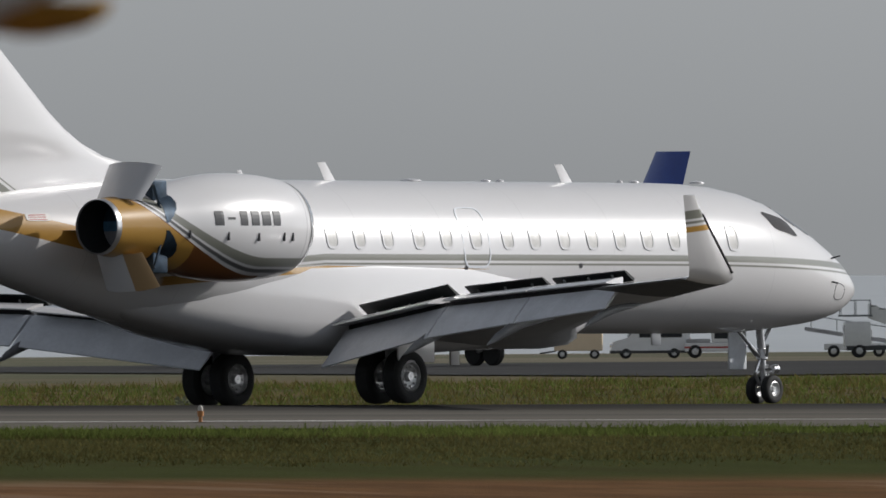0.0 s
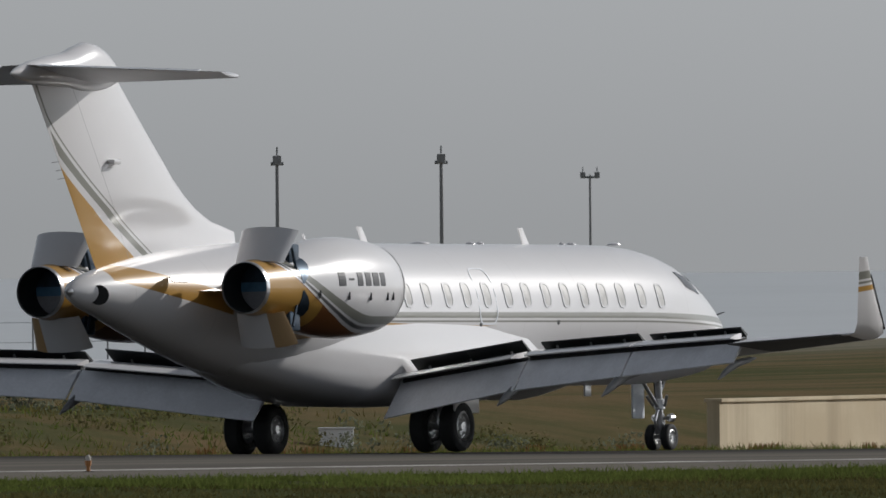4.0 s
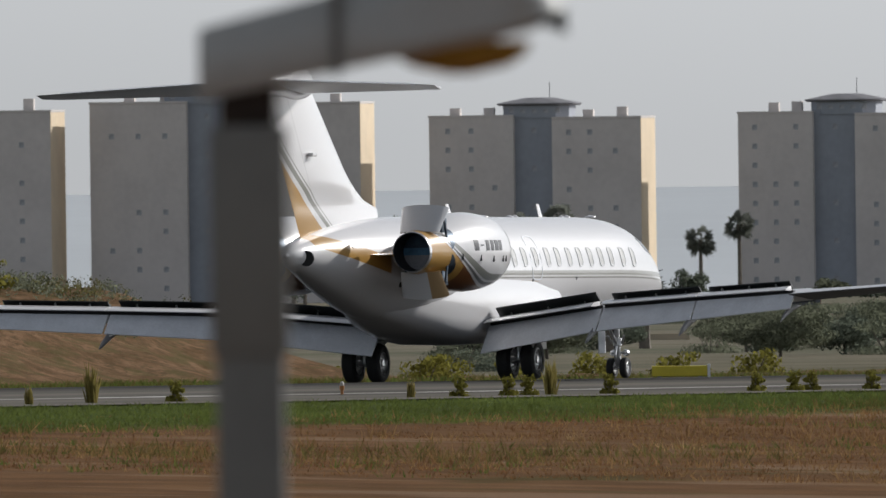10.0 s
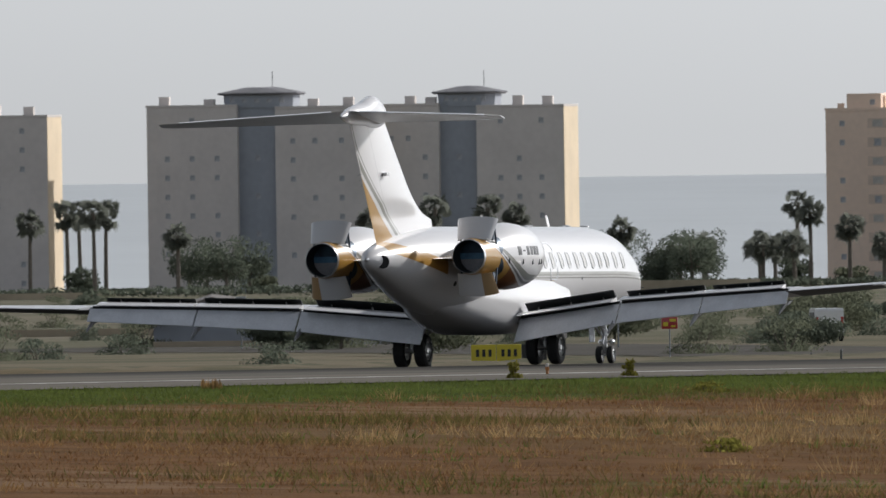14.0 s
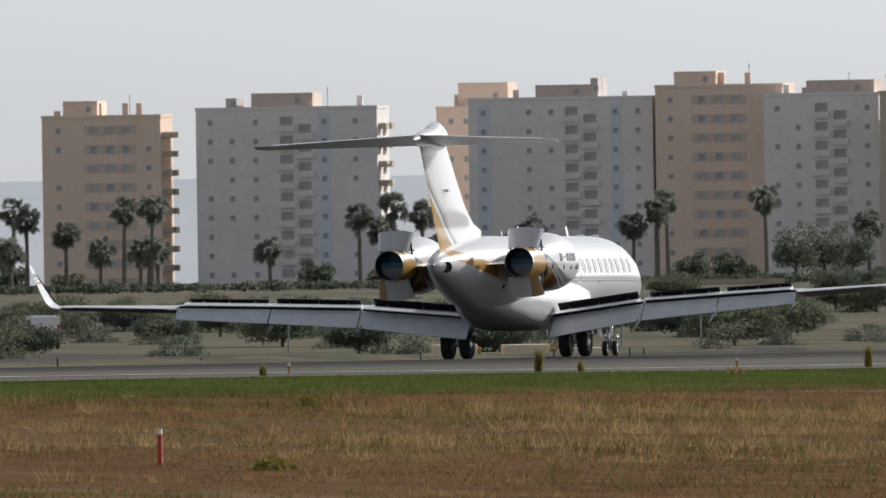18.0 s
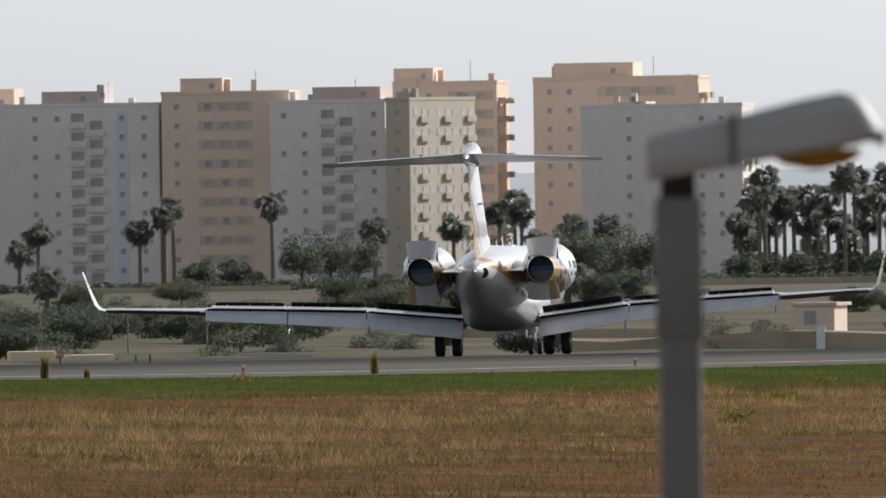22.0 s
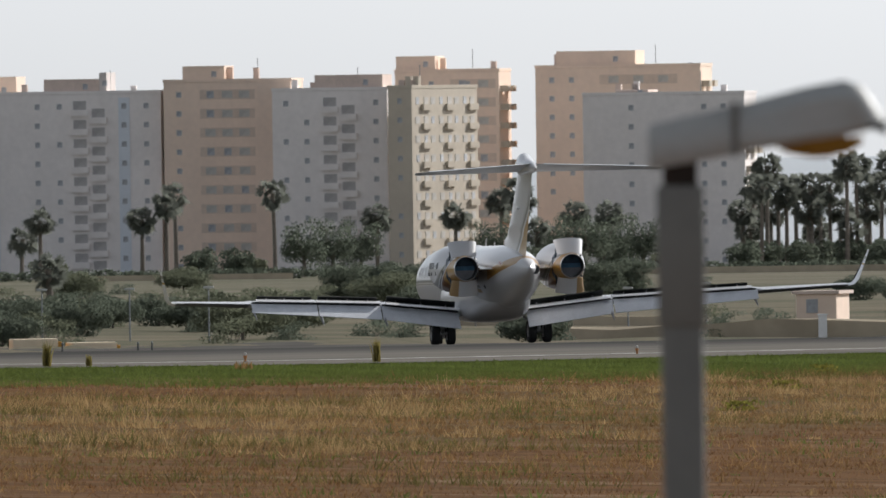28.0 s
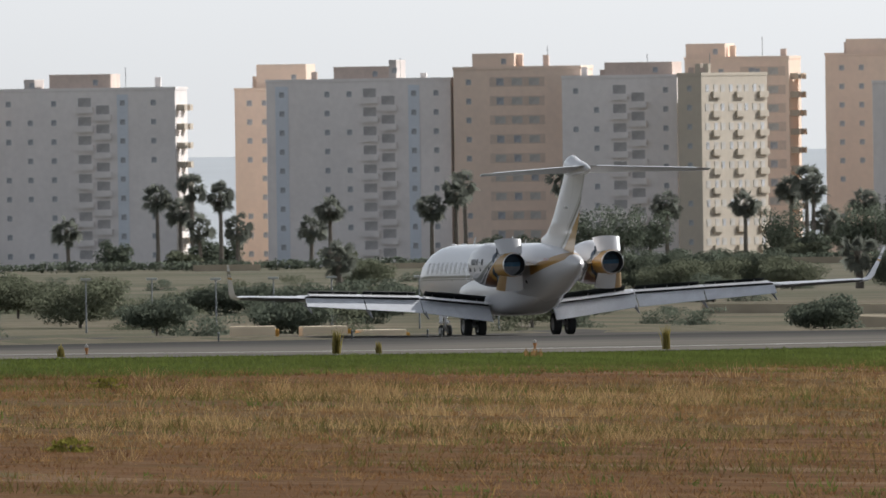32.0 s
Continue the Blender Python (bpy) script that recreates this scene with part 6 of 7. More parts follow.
lamp = street_lamp("grey square street lamp with a rusted collar and amber bowl", 0.72, 0.075, 0.86)
place_copies(lamp, [pose(70.295, 15.665, 11.775, 0, 0, 13.0)])
lamp = street_lamp("weathered grey street lamp with an amber bowl", 0.68, 0.10, 0.85)
lamp.matrix_basis = pose(41.385, 14.95, 12.045, 0, 0, 20.0)
lamp = street_lamp("grey street lamp with a yellowed bowl over the path", 0.70, 0.33)
lamp.matrix_basis = pose(-56.87, -45.68, 12.15, 0, 0, 40.0)


M_MAROON = plain("dull_dark_red_steel", (0.16, 0.03, 0.04, 1), 0.6, 0, 0.2, 0.6)


# ---- apron light masts ----
# Mast grey is lightened to carry the haze of distance.
M_MAST = plain("hazy_grey_mast_steel", (0.26, 0.265, 0.27, 1), 0.7, 0, 0.12, 1.0)

def light_mast(h, label, double=True, r=0.11):
    T = thing("light_mast", label, "light mast", group="apron light masts")
    part("pole", rod((0, 0, -0.5), (0, 0, h), r * 1.0, r * 0.6, n=8), M_MAST, T)
    hd = part("head_frame", rod((0, -0.55 if double else -0.25, h - 0.15), (0, 0.55 if double else 0.25, h - 0.15), 0.07, n=6), M_GALV, T)
    for y in ((-0.45, 0.45) if double else (0.0,)):
        part("floodlight", box(-0.16, 0.16, y - 0.17, y + 0.17, h - 0.2, h + 0.18, bevel=0.04), M_MAST, hd, smooth=False)
        part("bracket", rod((0, y, h + 0.2), (0, y, h + 0.5), 0.04, n=5), M_GALV, hd)
    return T


def mast_at(x, y, ztop, double, label):
    g0 = gz(x, y)
    m = light_mast(ztop - g0, label, double)
    m.matrix_basis = pose(x, y, g0, 0, 0, math.degrees(math.atan2(y, x)))


for x, y, z, dbl in ((1250.2, 607.4, 15.0, 0), (1258.1, 590.8, 14.6, 0), (1261.9, 582.9, 14.5, 0), (1263.1, 580.4, 16.5, 1), (1265.4, 575.3, 14.3, 0), (1267.2, 571.4, 16.0, 0), (1268.8, 567.8, 14.2, 0), (1271.0, 562.8, 16.0, 1),
                     (1281, 557.5, 16.2, 0), (1284.9, 549.9, 16.3, 1), (1288.5, 541.5, 15.8, 0), (1291.9, 533.3, 15.8, 1), (1297.2, 526.6, 15.4, 0), (1300.4, 518.7, 15.5, 1), (1303.2, 511.5, 15.0, 0), (1305.9, 504.7, 15.1, 1), (734.4, 405.9, 14.1, 0), (751.35, 395.3, 14.8, 0), (754.3, 389.6, 14.8, 0), (1240, 630, 15.4, 1)):
    mast_at(x, y, z, bool(dbl), "slender grey apron light mast" if not dbl else "grey apron light mast with paired floodlights")
big = light_mast(17.0, "thick grey floodlight mast beyond the taxiway", True, 0.20)
big.matrix_basis = on(735.7, 403.4)



# ---- vehicles ----
M_VGLASS = plain("dark_vehicle_glass", (0.025, 0.028, 0.032, 1), 0.35, 0, 0.2, 5.0, spec=0.25)


def wheel_pair(parent, x, half, r, w=0.2):
    for s in (-1, 1):
        t = part("wheel", lathe(((-w / 2, r * 0.55), (-w / 2, r * 0.9), (-w * 0.3, r), (w * 0.3, r), (w / 2, r * 0.9), (w / 2, r * 0.55)), 16, "y", (x, s * half, r), cap=(True, True)), M_TYRE, parent, "black tyre")
        part("rim", lathe(((s * w * 0.52, r * 0.5), (s * w * 0.56, r * 0.1)), 12, "y", (x, s * half, r), cap=(True, True)), M_RIM, t)


def van(mat, label, L=4.9, H=2.1, W=1.85, nose=1.2):
    V = thing("van", label, "van", group="vehicles on the apron")
    prof = ((-L / 2, 0.35), (-L / 2, H - 0.12), (-L / 2 + 0.12, H), (L / 2 - nose - 0.55, H), (L / 2 - nose + 0.15, H * 0.62), (L / 2 - 0.15, H * 0.50), (L / 2, 0.55), (L / 2 - 0.05, 0.35))
    rings = [[Vector((x, s * W / 2 * (1 if z < H * 0.6 else 0.94), z)) for x, z in prof] for s in (-1, 1)]
    b = part("body", loft(rings), mat, V, smooth=False)
    for s in (-1, 1):
        part("side_glass", box(-L / 2 + 0.5, L / 2 - nose - 0.55, s * W / 2 * 0.945, s * W / 2 * 0.985, H * 0.62, H * 0.88), M_VGLASS, b, smooth=False)
        part("headlight", box(L / 2 - 0.12, L / 2 + 0.01, s * W * 0.36 - 0.15, s * W * 0.36 + 0.15, 0.72, 0.92, bevel=0.02), M_LIP, b)
        part("tail_light", box(-L / 2 - 0.02, -L / 2 + 0.02, s * W * 0.42 - 0.07, s * W * 0.42 + 0.07, 0.8, 1.3), M_RED, b, smooth=False)
    rings = [[Vector((L / 2 - nose - 0.50, y, H * 0.95)) for y in (-W * 0.42, W * 0.42)] + [Vector((L / 2 - nose + 0.13, y, H * 0.65)) for y in (W * 0.44, -W * 0.44)], [Vector((L / 2 - nose - 0.47, y, H * 0.96)) for y in (-W * 0.42, W * 0.42)] + [Vector((L / 2 - nose + 0.16, y, H * 0.66)) for y in (W * 0.44, -W * 0.44)]]
    part("windscreen", loft(rings), M_VGLASS, b, smooth=False)
    part("bumper", box(-L / 2 - 0.06, L / 2 + 0.04, -W / 2 - 0.01, W / 2 + 0.01, 0.32, 0.5, bevel=0.03), M_CARD, b, smooth=False)
    for x in (-L * 0.30, L * 0.31):
        wheel_pair(V, x, W / 2 - 0.1, 0.33)
    return V


VANS = ((1007.9, 802.6, 131), (1031, 845, 128))
v1 = van(M_CARW, "white delivery van parked on the apron")
place_copies(v1, [on(x, y, r) for x, y, r in VANS])
v2 = van(M_CARY, "yellow airport service van with a roof beacon", 4.3, 1.9)
v2.matrix_basis = on(521.5, 332, 200)
part("beacon", lathe(((1.9, 0.10), (2.05, 0.09), (2.08, 0.02)), 10, "z"), M_ORLAMP, v2)
v3 = van(M_CARD, "dark estate car on the coast road", 4.5, 1.5, 1.8, 1.4)
place_copies(v3, [spot(3635, 2300, 90), spot(3893, 2300, 90), spot(4100, 1600, 90)])
v4 = van(M_CARW, "white car on the coast road", 4.3, 1.5, 1.8, 1.3)
place_copies(v4, [spot(2999 + 1130 - 784, 1500, 90), spot(5540, 2600, 90)])


def stair_truck(mat, label):
    V = thing("stair_truck", label, "truck", group="apron trucks")
    ch = part("chassis", box(-3.0, 3.0, -1.0, 1.0, 0.45, 0.75, bevel=0.04), M_CARD, V, smooth=False)
    cab = part("cab", box(1.5, 3.1, -1.05, 1.05, 0.7, 2.2, bevel=0.12), mat, V)
    part("windscreen", box(3.09, 3.13, -0.85, 0.85, 1.4, 2.0), M_PANE, cab, smooth=False)
    rings = [[Vector((x, y, z + dz)) for y, dz in ((-0.8, 0), (-0.8, 0.9), (0.8, 0.9), (0.8, 0))] for x, z in ((-3.0, 0.8), (1.6, 2.4))]
    st = part("stair_ramp", loft(rings), mat, V, smooth=False)
    for i in range(9):
        part("step", box(-2.9 + i * 0.5, -2.5 + i * 0.5, -0.84, 0.84, 1.72 + i * 0.174, 1.78 + i * 0.174), M_GALV, st, smooth=False)
    part("platform", box(1.4, 3.4, -0.95, 0.95, 2.5, 2.62), M_GALV, V, smooth=False)
    for s in (-0.9, 0.9):
        for x in (1.5, 2.4, 3.3):
            part("rail_post", rod((x, s, 2.6), (x, s, 3.5), 0.03, n=5), M_GALV, V)
        part("hand_rail", rod((1.5, s, 3.5), (3.3, s, 3.5), 0.03, n=5), M_GALV, V)
    for x in (-2.0, 2.2):
        wheel_pair(V, x, 0.9, 0.42, 0.28)
    return V


s1 = stair_truck(M_CARW, "white passenger stair truck on the apron")
place_copies(s1, [on(998.5, 776.0, 131)])


def tow_tractor(label):
    V = thing("tow_tractor", label, "truck", group="apron trucks")
    b = part("body", box(-1.9, 1.9, -0.95, 0.95, 0.4, 0.95, bevel=0.08), M_CARW, V, smooth=False)
    part("engine_cover", box(0.3, 1.8, -0.85, 0.85, 0.95, 1.2, bevel=0.06), M_CONTG, V, smooth=False)
    cab = part("cab", box(-1.0, 0.2, -0.85, 0.85, 0.95, 1.75, bevel=0.08), M_CARW, V, smooth=False)
    for s in (-1, 1):
        part("side_glass", box(-0.85, 0.05, s * 0.85 - 0.012, s * 0.85 + 0.012, 1.2, 1.62), M_VGLASS, cab, smooth=False)
    part("windscreen", box(0.19, 0.215, -0.72, 0.72, 1.2, 1.62), M_VGLASS, cab, smooth=False)
    part("stripe", box(-1.91, 1.91, -0.962, 0.962, 0.62, 0.72), M_RED, b, smooth=False)
    for x in (-1.7, -1.4):
        part("tool_rack", box(x, x + 0.2, -0.8, 0.8, 0.95, 1.45, bevel=0.02), M_CARD, V, smooth=False)
    for x in (-1.2, 1.25):
        wheel_pair(V, x, 0.85, 0.42, 0.3)
    return V


def belt_loader(label):
    V = thing("belt_loader", label, "truck", group="apron trucks")
    ch = part("chassis", box(-2.0, 2.0, -0.85, 0.85, 0.45, 0.85, bevel=0.05), M_CARW, V, smooth=False)
    ramp = part("conveyor", loft([[Vector((x, y, z + d)) for y, d in ((-0.45, 0), (-0.45, 0.22), (0.45, 0.22), (0.45, 0))] for x, z in ((-2.6, 0.75), (3.2, 1.65))]), M_CONTG, V, "grey inclined conveyor", smooth=False)
    part("belt", loft([[Vector((x, y, z + d)) for y, d in ((-0.36, 0.225), (-0.36, 0.245), (0.36, 0.245), (0.36, 0.225))] for x, z in ((-2.55, 0.76), (3.15, 1.645))]), M_CARD, ramp, smooth=False)
    cab = part("cab", box(-1.0, 0.1, -0.95, -0.5, 0.85, 1.7, bevel=0.06), M_CARW, V, smooth=False)
    part("cab_glass", box(-0.9, 0.0, -0.97, -0.94, 1.15, 1.6), M_VGLASS, cab, smooth=False)
    for x in (-2.0, -0.4, 1.2, 2.8):
        part("rail_post", rod((x, 0.46, 0.95 + 0.155 * (x + 2.6)), (x, 0.46, 1.75 + 0.155 * (x + 2.6)), 0.03, n=5), M_GALV, V)
    part("hand_rail", rod((-2.0, 0.46, 1.84), (2.8, 0.46, 2.59), 0.03, n=5), M_GALV, V)
    for x in (-1.4, 1.4):
        wheel_pair(V, x, 0.8, 0.38, 0.28)
    return V


def generator(label):
    V = thing("ground_power_unit", label, "generator", group="apron trucks")
    b = part("housing", box(-1.5, 1.5, -0.8, 0.8, 0.5, 1.65, bevel=0.07), M_CREAM, V, smooth=False)
    for i in range(4):
        part("vent", box(-1.2 + i * 0.62, -0.8 + i * 0.62, -0.815, -0.79, 0.75, 1.3), M_CARD, b, smooth=False)
    part("tow_bar", rod((1.4, 0, 0.5), (2.4, 0, 0.35), 0.05, n=6), M_CARD, V)
    for x in (-1.0, 1.0):
        wheel_pair(V, x, 0.7, 0.3, 0.2)
    return V


tow_tractor("white tow tractor with a red stripe on the apron").matrix_basis = on(1010.1, 799.2, 130)
belt_loader("white belt loader with a raised conveyor on the apron").matrix_basis = on(1015.5, 792.3, 128)
generator("cream ground power unit parked on the apron").matrix_basis = on(1004.8, 805.8, 128)


def flatbed(mat, label, n):
    """A trailer loaded with stacked red steps and frames."""
    V = thing("loaded_trailer", label, "trailer", group="loaded trailers")
    part("bed", box(-3.4, 3.4, -1.2, 1.2, 0.5, 0.7, bevel=0.03), M_CARD, V, smooth=False)
    rnd = random.Random(n)
    for i in range(4):
        x = -2.9 + i * 1.6
        h = rnd.uniform(0.5, 0.95)
        part("crate", box(x, x + 1.35, -1.1, 1.1, 0.7, 0.7 + h * 0.6, bevel=0.05), mat, V, smooth=False)
        part("frame", box(x + 0.1, x + 1.2, -1.0, 1.0, 0.7 + h * 0.66, 0.7 + h, bevel=0.05), mat, V, smooth=False)
        part("rail_post", rod((x + 0.1, -1.1, 0.65), (x + 0.1, -1.1, 0.85 + h), 0.05, n=5), mat, V)
    for x in (-2.4, -1.3, 2.4):
        wheel_pair(V, x, 1.0, 0.3, 0.25)
    return V


fb = flatbed(M_CARR, "red ground equipment trailer on the apron", 5)
place_copies(fb, [on(x, y, r) for x, y, r in ((736.5, 311.5, 112), (737.6, 309.4, 112), (742.0, 316.0, 112))])


def container(mat, label):
    """A baggage container with one bevelled lower corner."""
    C = thing("baggage_container", label, "container", group="baggage containers")
    prof = ((-0.95, 0.35), (-0.70, 0.12), (0.95, 0.12), (0.95, 1.65), (-0.95, 1.65))
    b = part("body", loft([[Vector((x, y, z)) for y, z in prof] for x in (-0.75, 0.75)]), mat, C, smooth=False)
    part("curtain", box(-0.79, -0.74, -0.8, 0.85, 0.4, 0.95, bevel=0.01), M_CONTG, b, smooth=False)
    part("placard", box(-0.79, -0.74, -0.75, 0.35, 1.08, 1.5, bevel=0.01), M_BLIND, b, "pale placard", smooth=False)
    part("emblem", box(-0.80, -0.785, -0.5, -0.1, 1.16, 1.38), M_MAROON, b, smooth=False)
    for y in (-0.93, 0.93):
        part("edge_rail", rod((-0.76, y, 0.3), (-0.76, y, 1.65), 0.035, n=5), M_GALV, b)
    part("dolly", box(-0.8, 0.8, -0.98, 0.98, 0.02, 0.14), M_CARD, C, smooth=False)
    return C


CONT = [container(M_CONTB, "blue baggage container with a pale placard"), container(M_CONTG, "grey baggage container with a pale placard"), container(M_CARW, "white baggage container with a red emblem"), container(M_MAROON, "dark red baggage container with a pale placard")]
for k, ws in enumerate(((727.0, 321.9, 727.6, 320.4), (725.8, 324.5, 728.2, 318.9), (726.4, 323.2, 728.8, 317.5), (729.4, 316.1))):
    place_copies(CONT[k], [on(ws[i], ws[i + 1], 23) for i in range(0, len(ws), 2)])


# ---- parked airliner beyond the apron ----
def airliner():
    A = thing("parked_airliner", "parked white airliner with a blue tail fin", "airplane")
    rings = []
    for x, z, r in ((-15, 3.6, 0.2), (-12, 3.3, 0.9), (-8, 2.9, 1.5), (8, 2.7, 1.6), (12, 2.5, 1.3), (14, 2.3, 0.7), (15, 2.2, 0.1)):
        rings.append([Vector((x, r * math.cos(a), z + r * math.sin(a))) for a in (2 * math.pi * i / 20 for i in range(20))])
    part("fuselage", loft(rings), M_CARW, A)
    part("tail_fin", loft([foil((-10.8, 0, 4.0), (-13.8, 0, 4.0), 0, 0.3, axis="y"), foil((-13.2, 0, 7.65), (-15.1, 0, 7.65), 0, 0.2, axis="y")]), M_BLUE, A, "airline-blue tail fin")
    for s in (-1, 1):
        part("wing", loft([foil((3, s * 1.2, 2.0), (-3, s * 1.2, 2.0), 0, 0.6), foil((-3.5, s * 14, 2.9), (-5.5, s * 14, 2.9), 0, 0.2)]), M_CARW, A)
        part("tailplane", loft([foil((-12, s * 0.4, 3.6), (-14.6, s * 0.4, 3.6), 0, 0.25), foil((-14.2, s * 5, 4.0), (-15.4, s * 5, 4.0), 0, 0.1)]), M_CARW, A)
        wheel_pair(A, s * 0.5 - 1, 2.2, 0.5, 0.3)
    wheel_pair(A, 11, 0.3, 0.4, 0.2)
    for s in (-1, 1):
        part("gear_leg", rod((-1, s * 2.0, 0.5), (-1, s * 1.6, 2.0), 0.12, n=6), M_STEEL, A)
    part("gear_leg", rod((11, 0, 0.4), (11, 0, 1.6), 0.1, n=6), M_STEEL, A)
    return A


al = airliner()
al.matrix_basis = on(544.45, 443.15, 79, -0.02)




# ---- fence, low wall and taxiway beyond the early stretch ----
def fence(pts, label, h=1.75, gap=3.2):
    F = thing("wire_fence", label, "fence", group="perimeter fences")
    P = []
    for (x0, y0), (x1, y1) in zip(pts, pts[1:]):
        n = max(1, int(math.hypot(x1 - x0, y1 - y0) / gap))
        P += [(lerp(x0, x1, i / n), lerp(y0, y1, i / n)) for i in range(n)]
    P.append(pts[-1])
    for x, y in P:
        part("post", rod((x, y, gz(x, y) - 0.2), (x, y, gz(x, y) + h), 0.035, n=5), M_MAST, F)
    for (x0, y0), (x1, y1) in zip(P[::4], P[4::4]):
        for k in (0.3, 0.62, 0.94):
            part("wire", rod((x0, y0, gz(x0, y0) + h * k), (x1, y1, gz(x1, y1) + h * k), 0.012, n=3), M_GALV, F)
    return F


fence([(760, 540), (742, 470), (734, 405), (736, 380)], "grey wire fence on close posts beyond the low wall", 2.4, 1.5)
rings = []
for x, y in ((660, 440), (628, 404), (612, 380), (600, 357), (594, 340), (594, 328), (582, 310), (570, 297), (558, 288), (540, 278), (515, 268)):
    rings.append([Vector((x + dx, y + dy, gz(x, y) + dz)) for dx, dy, dz in ((-0.3, -0.2, -0.3), (-0.3, -0.2, 0.0), (0.5, 0.3, 0.24), (2.0, 1.2, 0.46), (3.0, 2.0, 0.42), (3.0, 2.0, -0.4))])
tagged(part("stone_bank", loft(rings), M_PALE2, None, smooth=False), "low pale bank of stones beyond the taxiway", "stone bank", "low walls")


def paved(name, near, far, mat, label, category, lift):
    """Paving between two lines of the same number of points."""
    v, f, m = [], [], 14
    n = len(near)
    for i in range(n):
        for k in range(m + 1):
            x, y = lerp(near[i][0], far[i][0], k / m), lerp(near[i][1], far[i][1], k / m)
            v.append((x, y, gz(x, y) + lift))
    for i in range(n - 1):
        for k in range(m):
            a = i * (m + 1) + k
            f.append((a, a + 1, a + m + 2, a + m + 1))
    return array_mesh(name, v, f, mat, "structure", label, category)


paved("taxiway_link", [(318, 203.3), (340, 232), (352, 242), (377, 261), (430, 300), (490, 346)], [(398, 203.3), (404, 232), (409, 242), (444, 268), (530, 326), (575, 356)], M_TARMAC, "dark grey asphalt link taxiway beyond the runway", "taxiway", 0.05)
for pts, wdt in ([((345, 204), (349, 240), (364, 246), (400, 268), (520, 344)), 0.30], [((394.0, 235.2), (395.2, 236.9), (399.8, 238.7), (405, 241.5)), 0.30]):
    line = []
    for (x0, y0), (x1, y1) in zip(pts, pts[1:]):
        line += [(lerp(x0, x1, k / 8), lerp(y0, y1, k / 8)) for k in range(8)]
    ribbon("taxiway_line", line, wdt, M_YLINE, "worn yellow taxiway line", "marking", 0.13)
paved("apron", [(440, 348), (500, 356), (560, 404), (640, 446)], [(580, 540), (680, 580), (780, 620), (880, 660)], M_TARMAC, "grey apron asphalt beyond the grass", "apron", 0.04)


for i, (x, y) in enumerate(((1062, 553), (1060, 549), (1068, 556), (1058, 545), (1064, 545))):
    copy_thing(MIDT[i % 2], on(x, y, i * 50, -0.3))


# ---- low buildings and walls of the low land ----
def hangar():
    Hh = thing("hangar", "low grey-brown hangar with a sloping roof", "building")
    k = 1450 / RAD
    rings = []
    for x, zr in ((0, 0), (24, 0)):
        rings.append([Vector((x, y, z)) for y, z in ((6.2, -1), (6.2, 1.5), (3.0, 2.4), (-9.6, 0.7), (-9.6, -1))])
    part("wall", loft(rings), M_CORE, Hh, smooth=False)
    rows = [[Vector((x, y, z)) for y, z in ((6.8, 1.35), (3.0, 2.55), (-10.2, 0.75), (-10.2, 0.6), (3.0, 2.4), (6.8, 1.2))] for x in (-1.0, 25)]
    part("roof", loft(rows), M_HANGAR, Hh, "sloping grey-brown sheet roof", smooth=False)
    an = part("annex", box(-2.2, 6, -11.5, -2.4, -1, 0.7, bevel=0.05), M_BLIM, Hh, smooth=False)
    part("window", box(-2.24, -2.15, -6.4, -4.4, -0.2, 0.45), M_WIN, an, smooth=False)
    part("door", box(-2.26, -2.15, -4.2, -3.4, -0.9, 0.5), M_CARW, an, smooth=False)
    part("low_wall", box(-4.5, -4.2, -2.0, 6.2, -1, 0.15), M_PALE, Hh, smooth=False)
    return Hh


hangar().matrix_basis = spot(4517 + 1290 - 784, 1250, 0, 0.2)


def hut(label, mat, w=3.2, h=2.6):
    T = thing("hut", label, "hut", group="small huts")
    b = part("wall", box(0, 3, -w / 2, w / 2, -0.6, h, bevel=0.04), mat, T, smooth=False)
    part("roof", box(-0.2, 3.2, -w / 2 - 0.2, w / 2 + 0.2, h, h + 0.18), M_ROOFT, T, smooth=False)
    part("window", box(-0.05, 0.05, -0.1, 0.55, h * 0.45, h * 0.85), M_WIN, b, smooth=False)
    return T


hut("small orange brick hut beside the taxiway", M_ORANGE, 2.3, 1.9).matrix_basis = spot(7684 + 1355 - 784, 1250, -14, 0.35)
hut("brown brick hut in the low field", M_ROOFT, 3.6, 1.7).matrix_basis = spot(4902 + 15 - 784, 1000, 0)
ch = thing("white_cabinet", "white equipment cabinet beside the taxiway", "cabinet", spot(7684 + 1366 - 784, 1120, 0))
part("body", box(-0.3, 0.3, -0.22, 0.22, -0.3, 0.95, bevel=0.03), M_CARW, ch, smooth=False)
part("lid", box(-0.34, 0.34, -0.26, 0.26, 0.95, 1.0), M_CARW, ch, smooth=False)


def bale(label):
    T = thing("concrete_block", label, "concrete block", group="pale concrete blocks")
    part("body", box(-0.6, 0.6, -1.0, 1.0, -0.2, 0.68, bevel=0.08), M_CREAM, T, smooth=False)
    part("cap", box(-0.55, 0.55, -1.16, -0.8, 0.0, 0.54, bevel=0.04), M_YLINE, T, smooth=False)
    return T


place_copies(bale("pale sunlit concrete block beside the taxiway"), [spot(7292 + x - 784, 985, i * 9) for i, x in enumerate((236, 361, 463))])


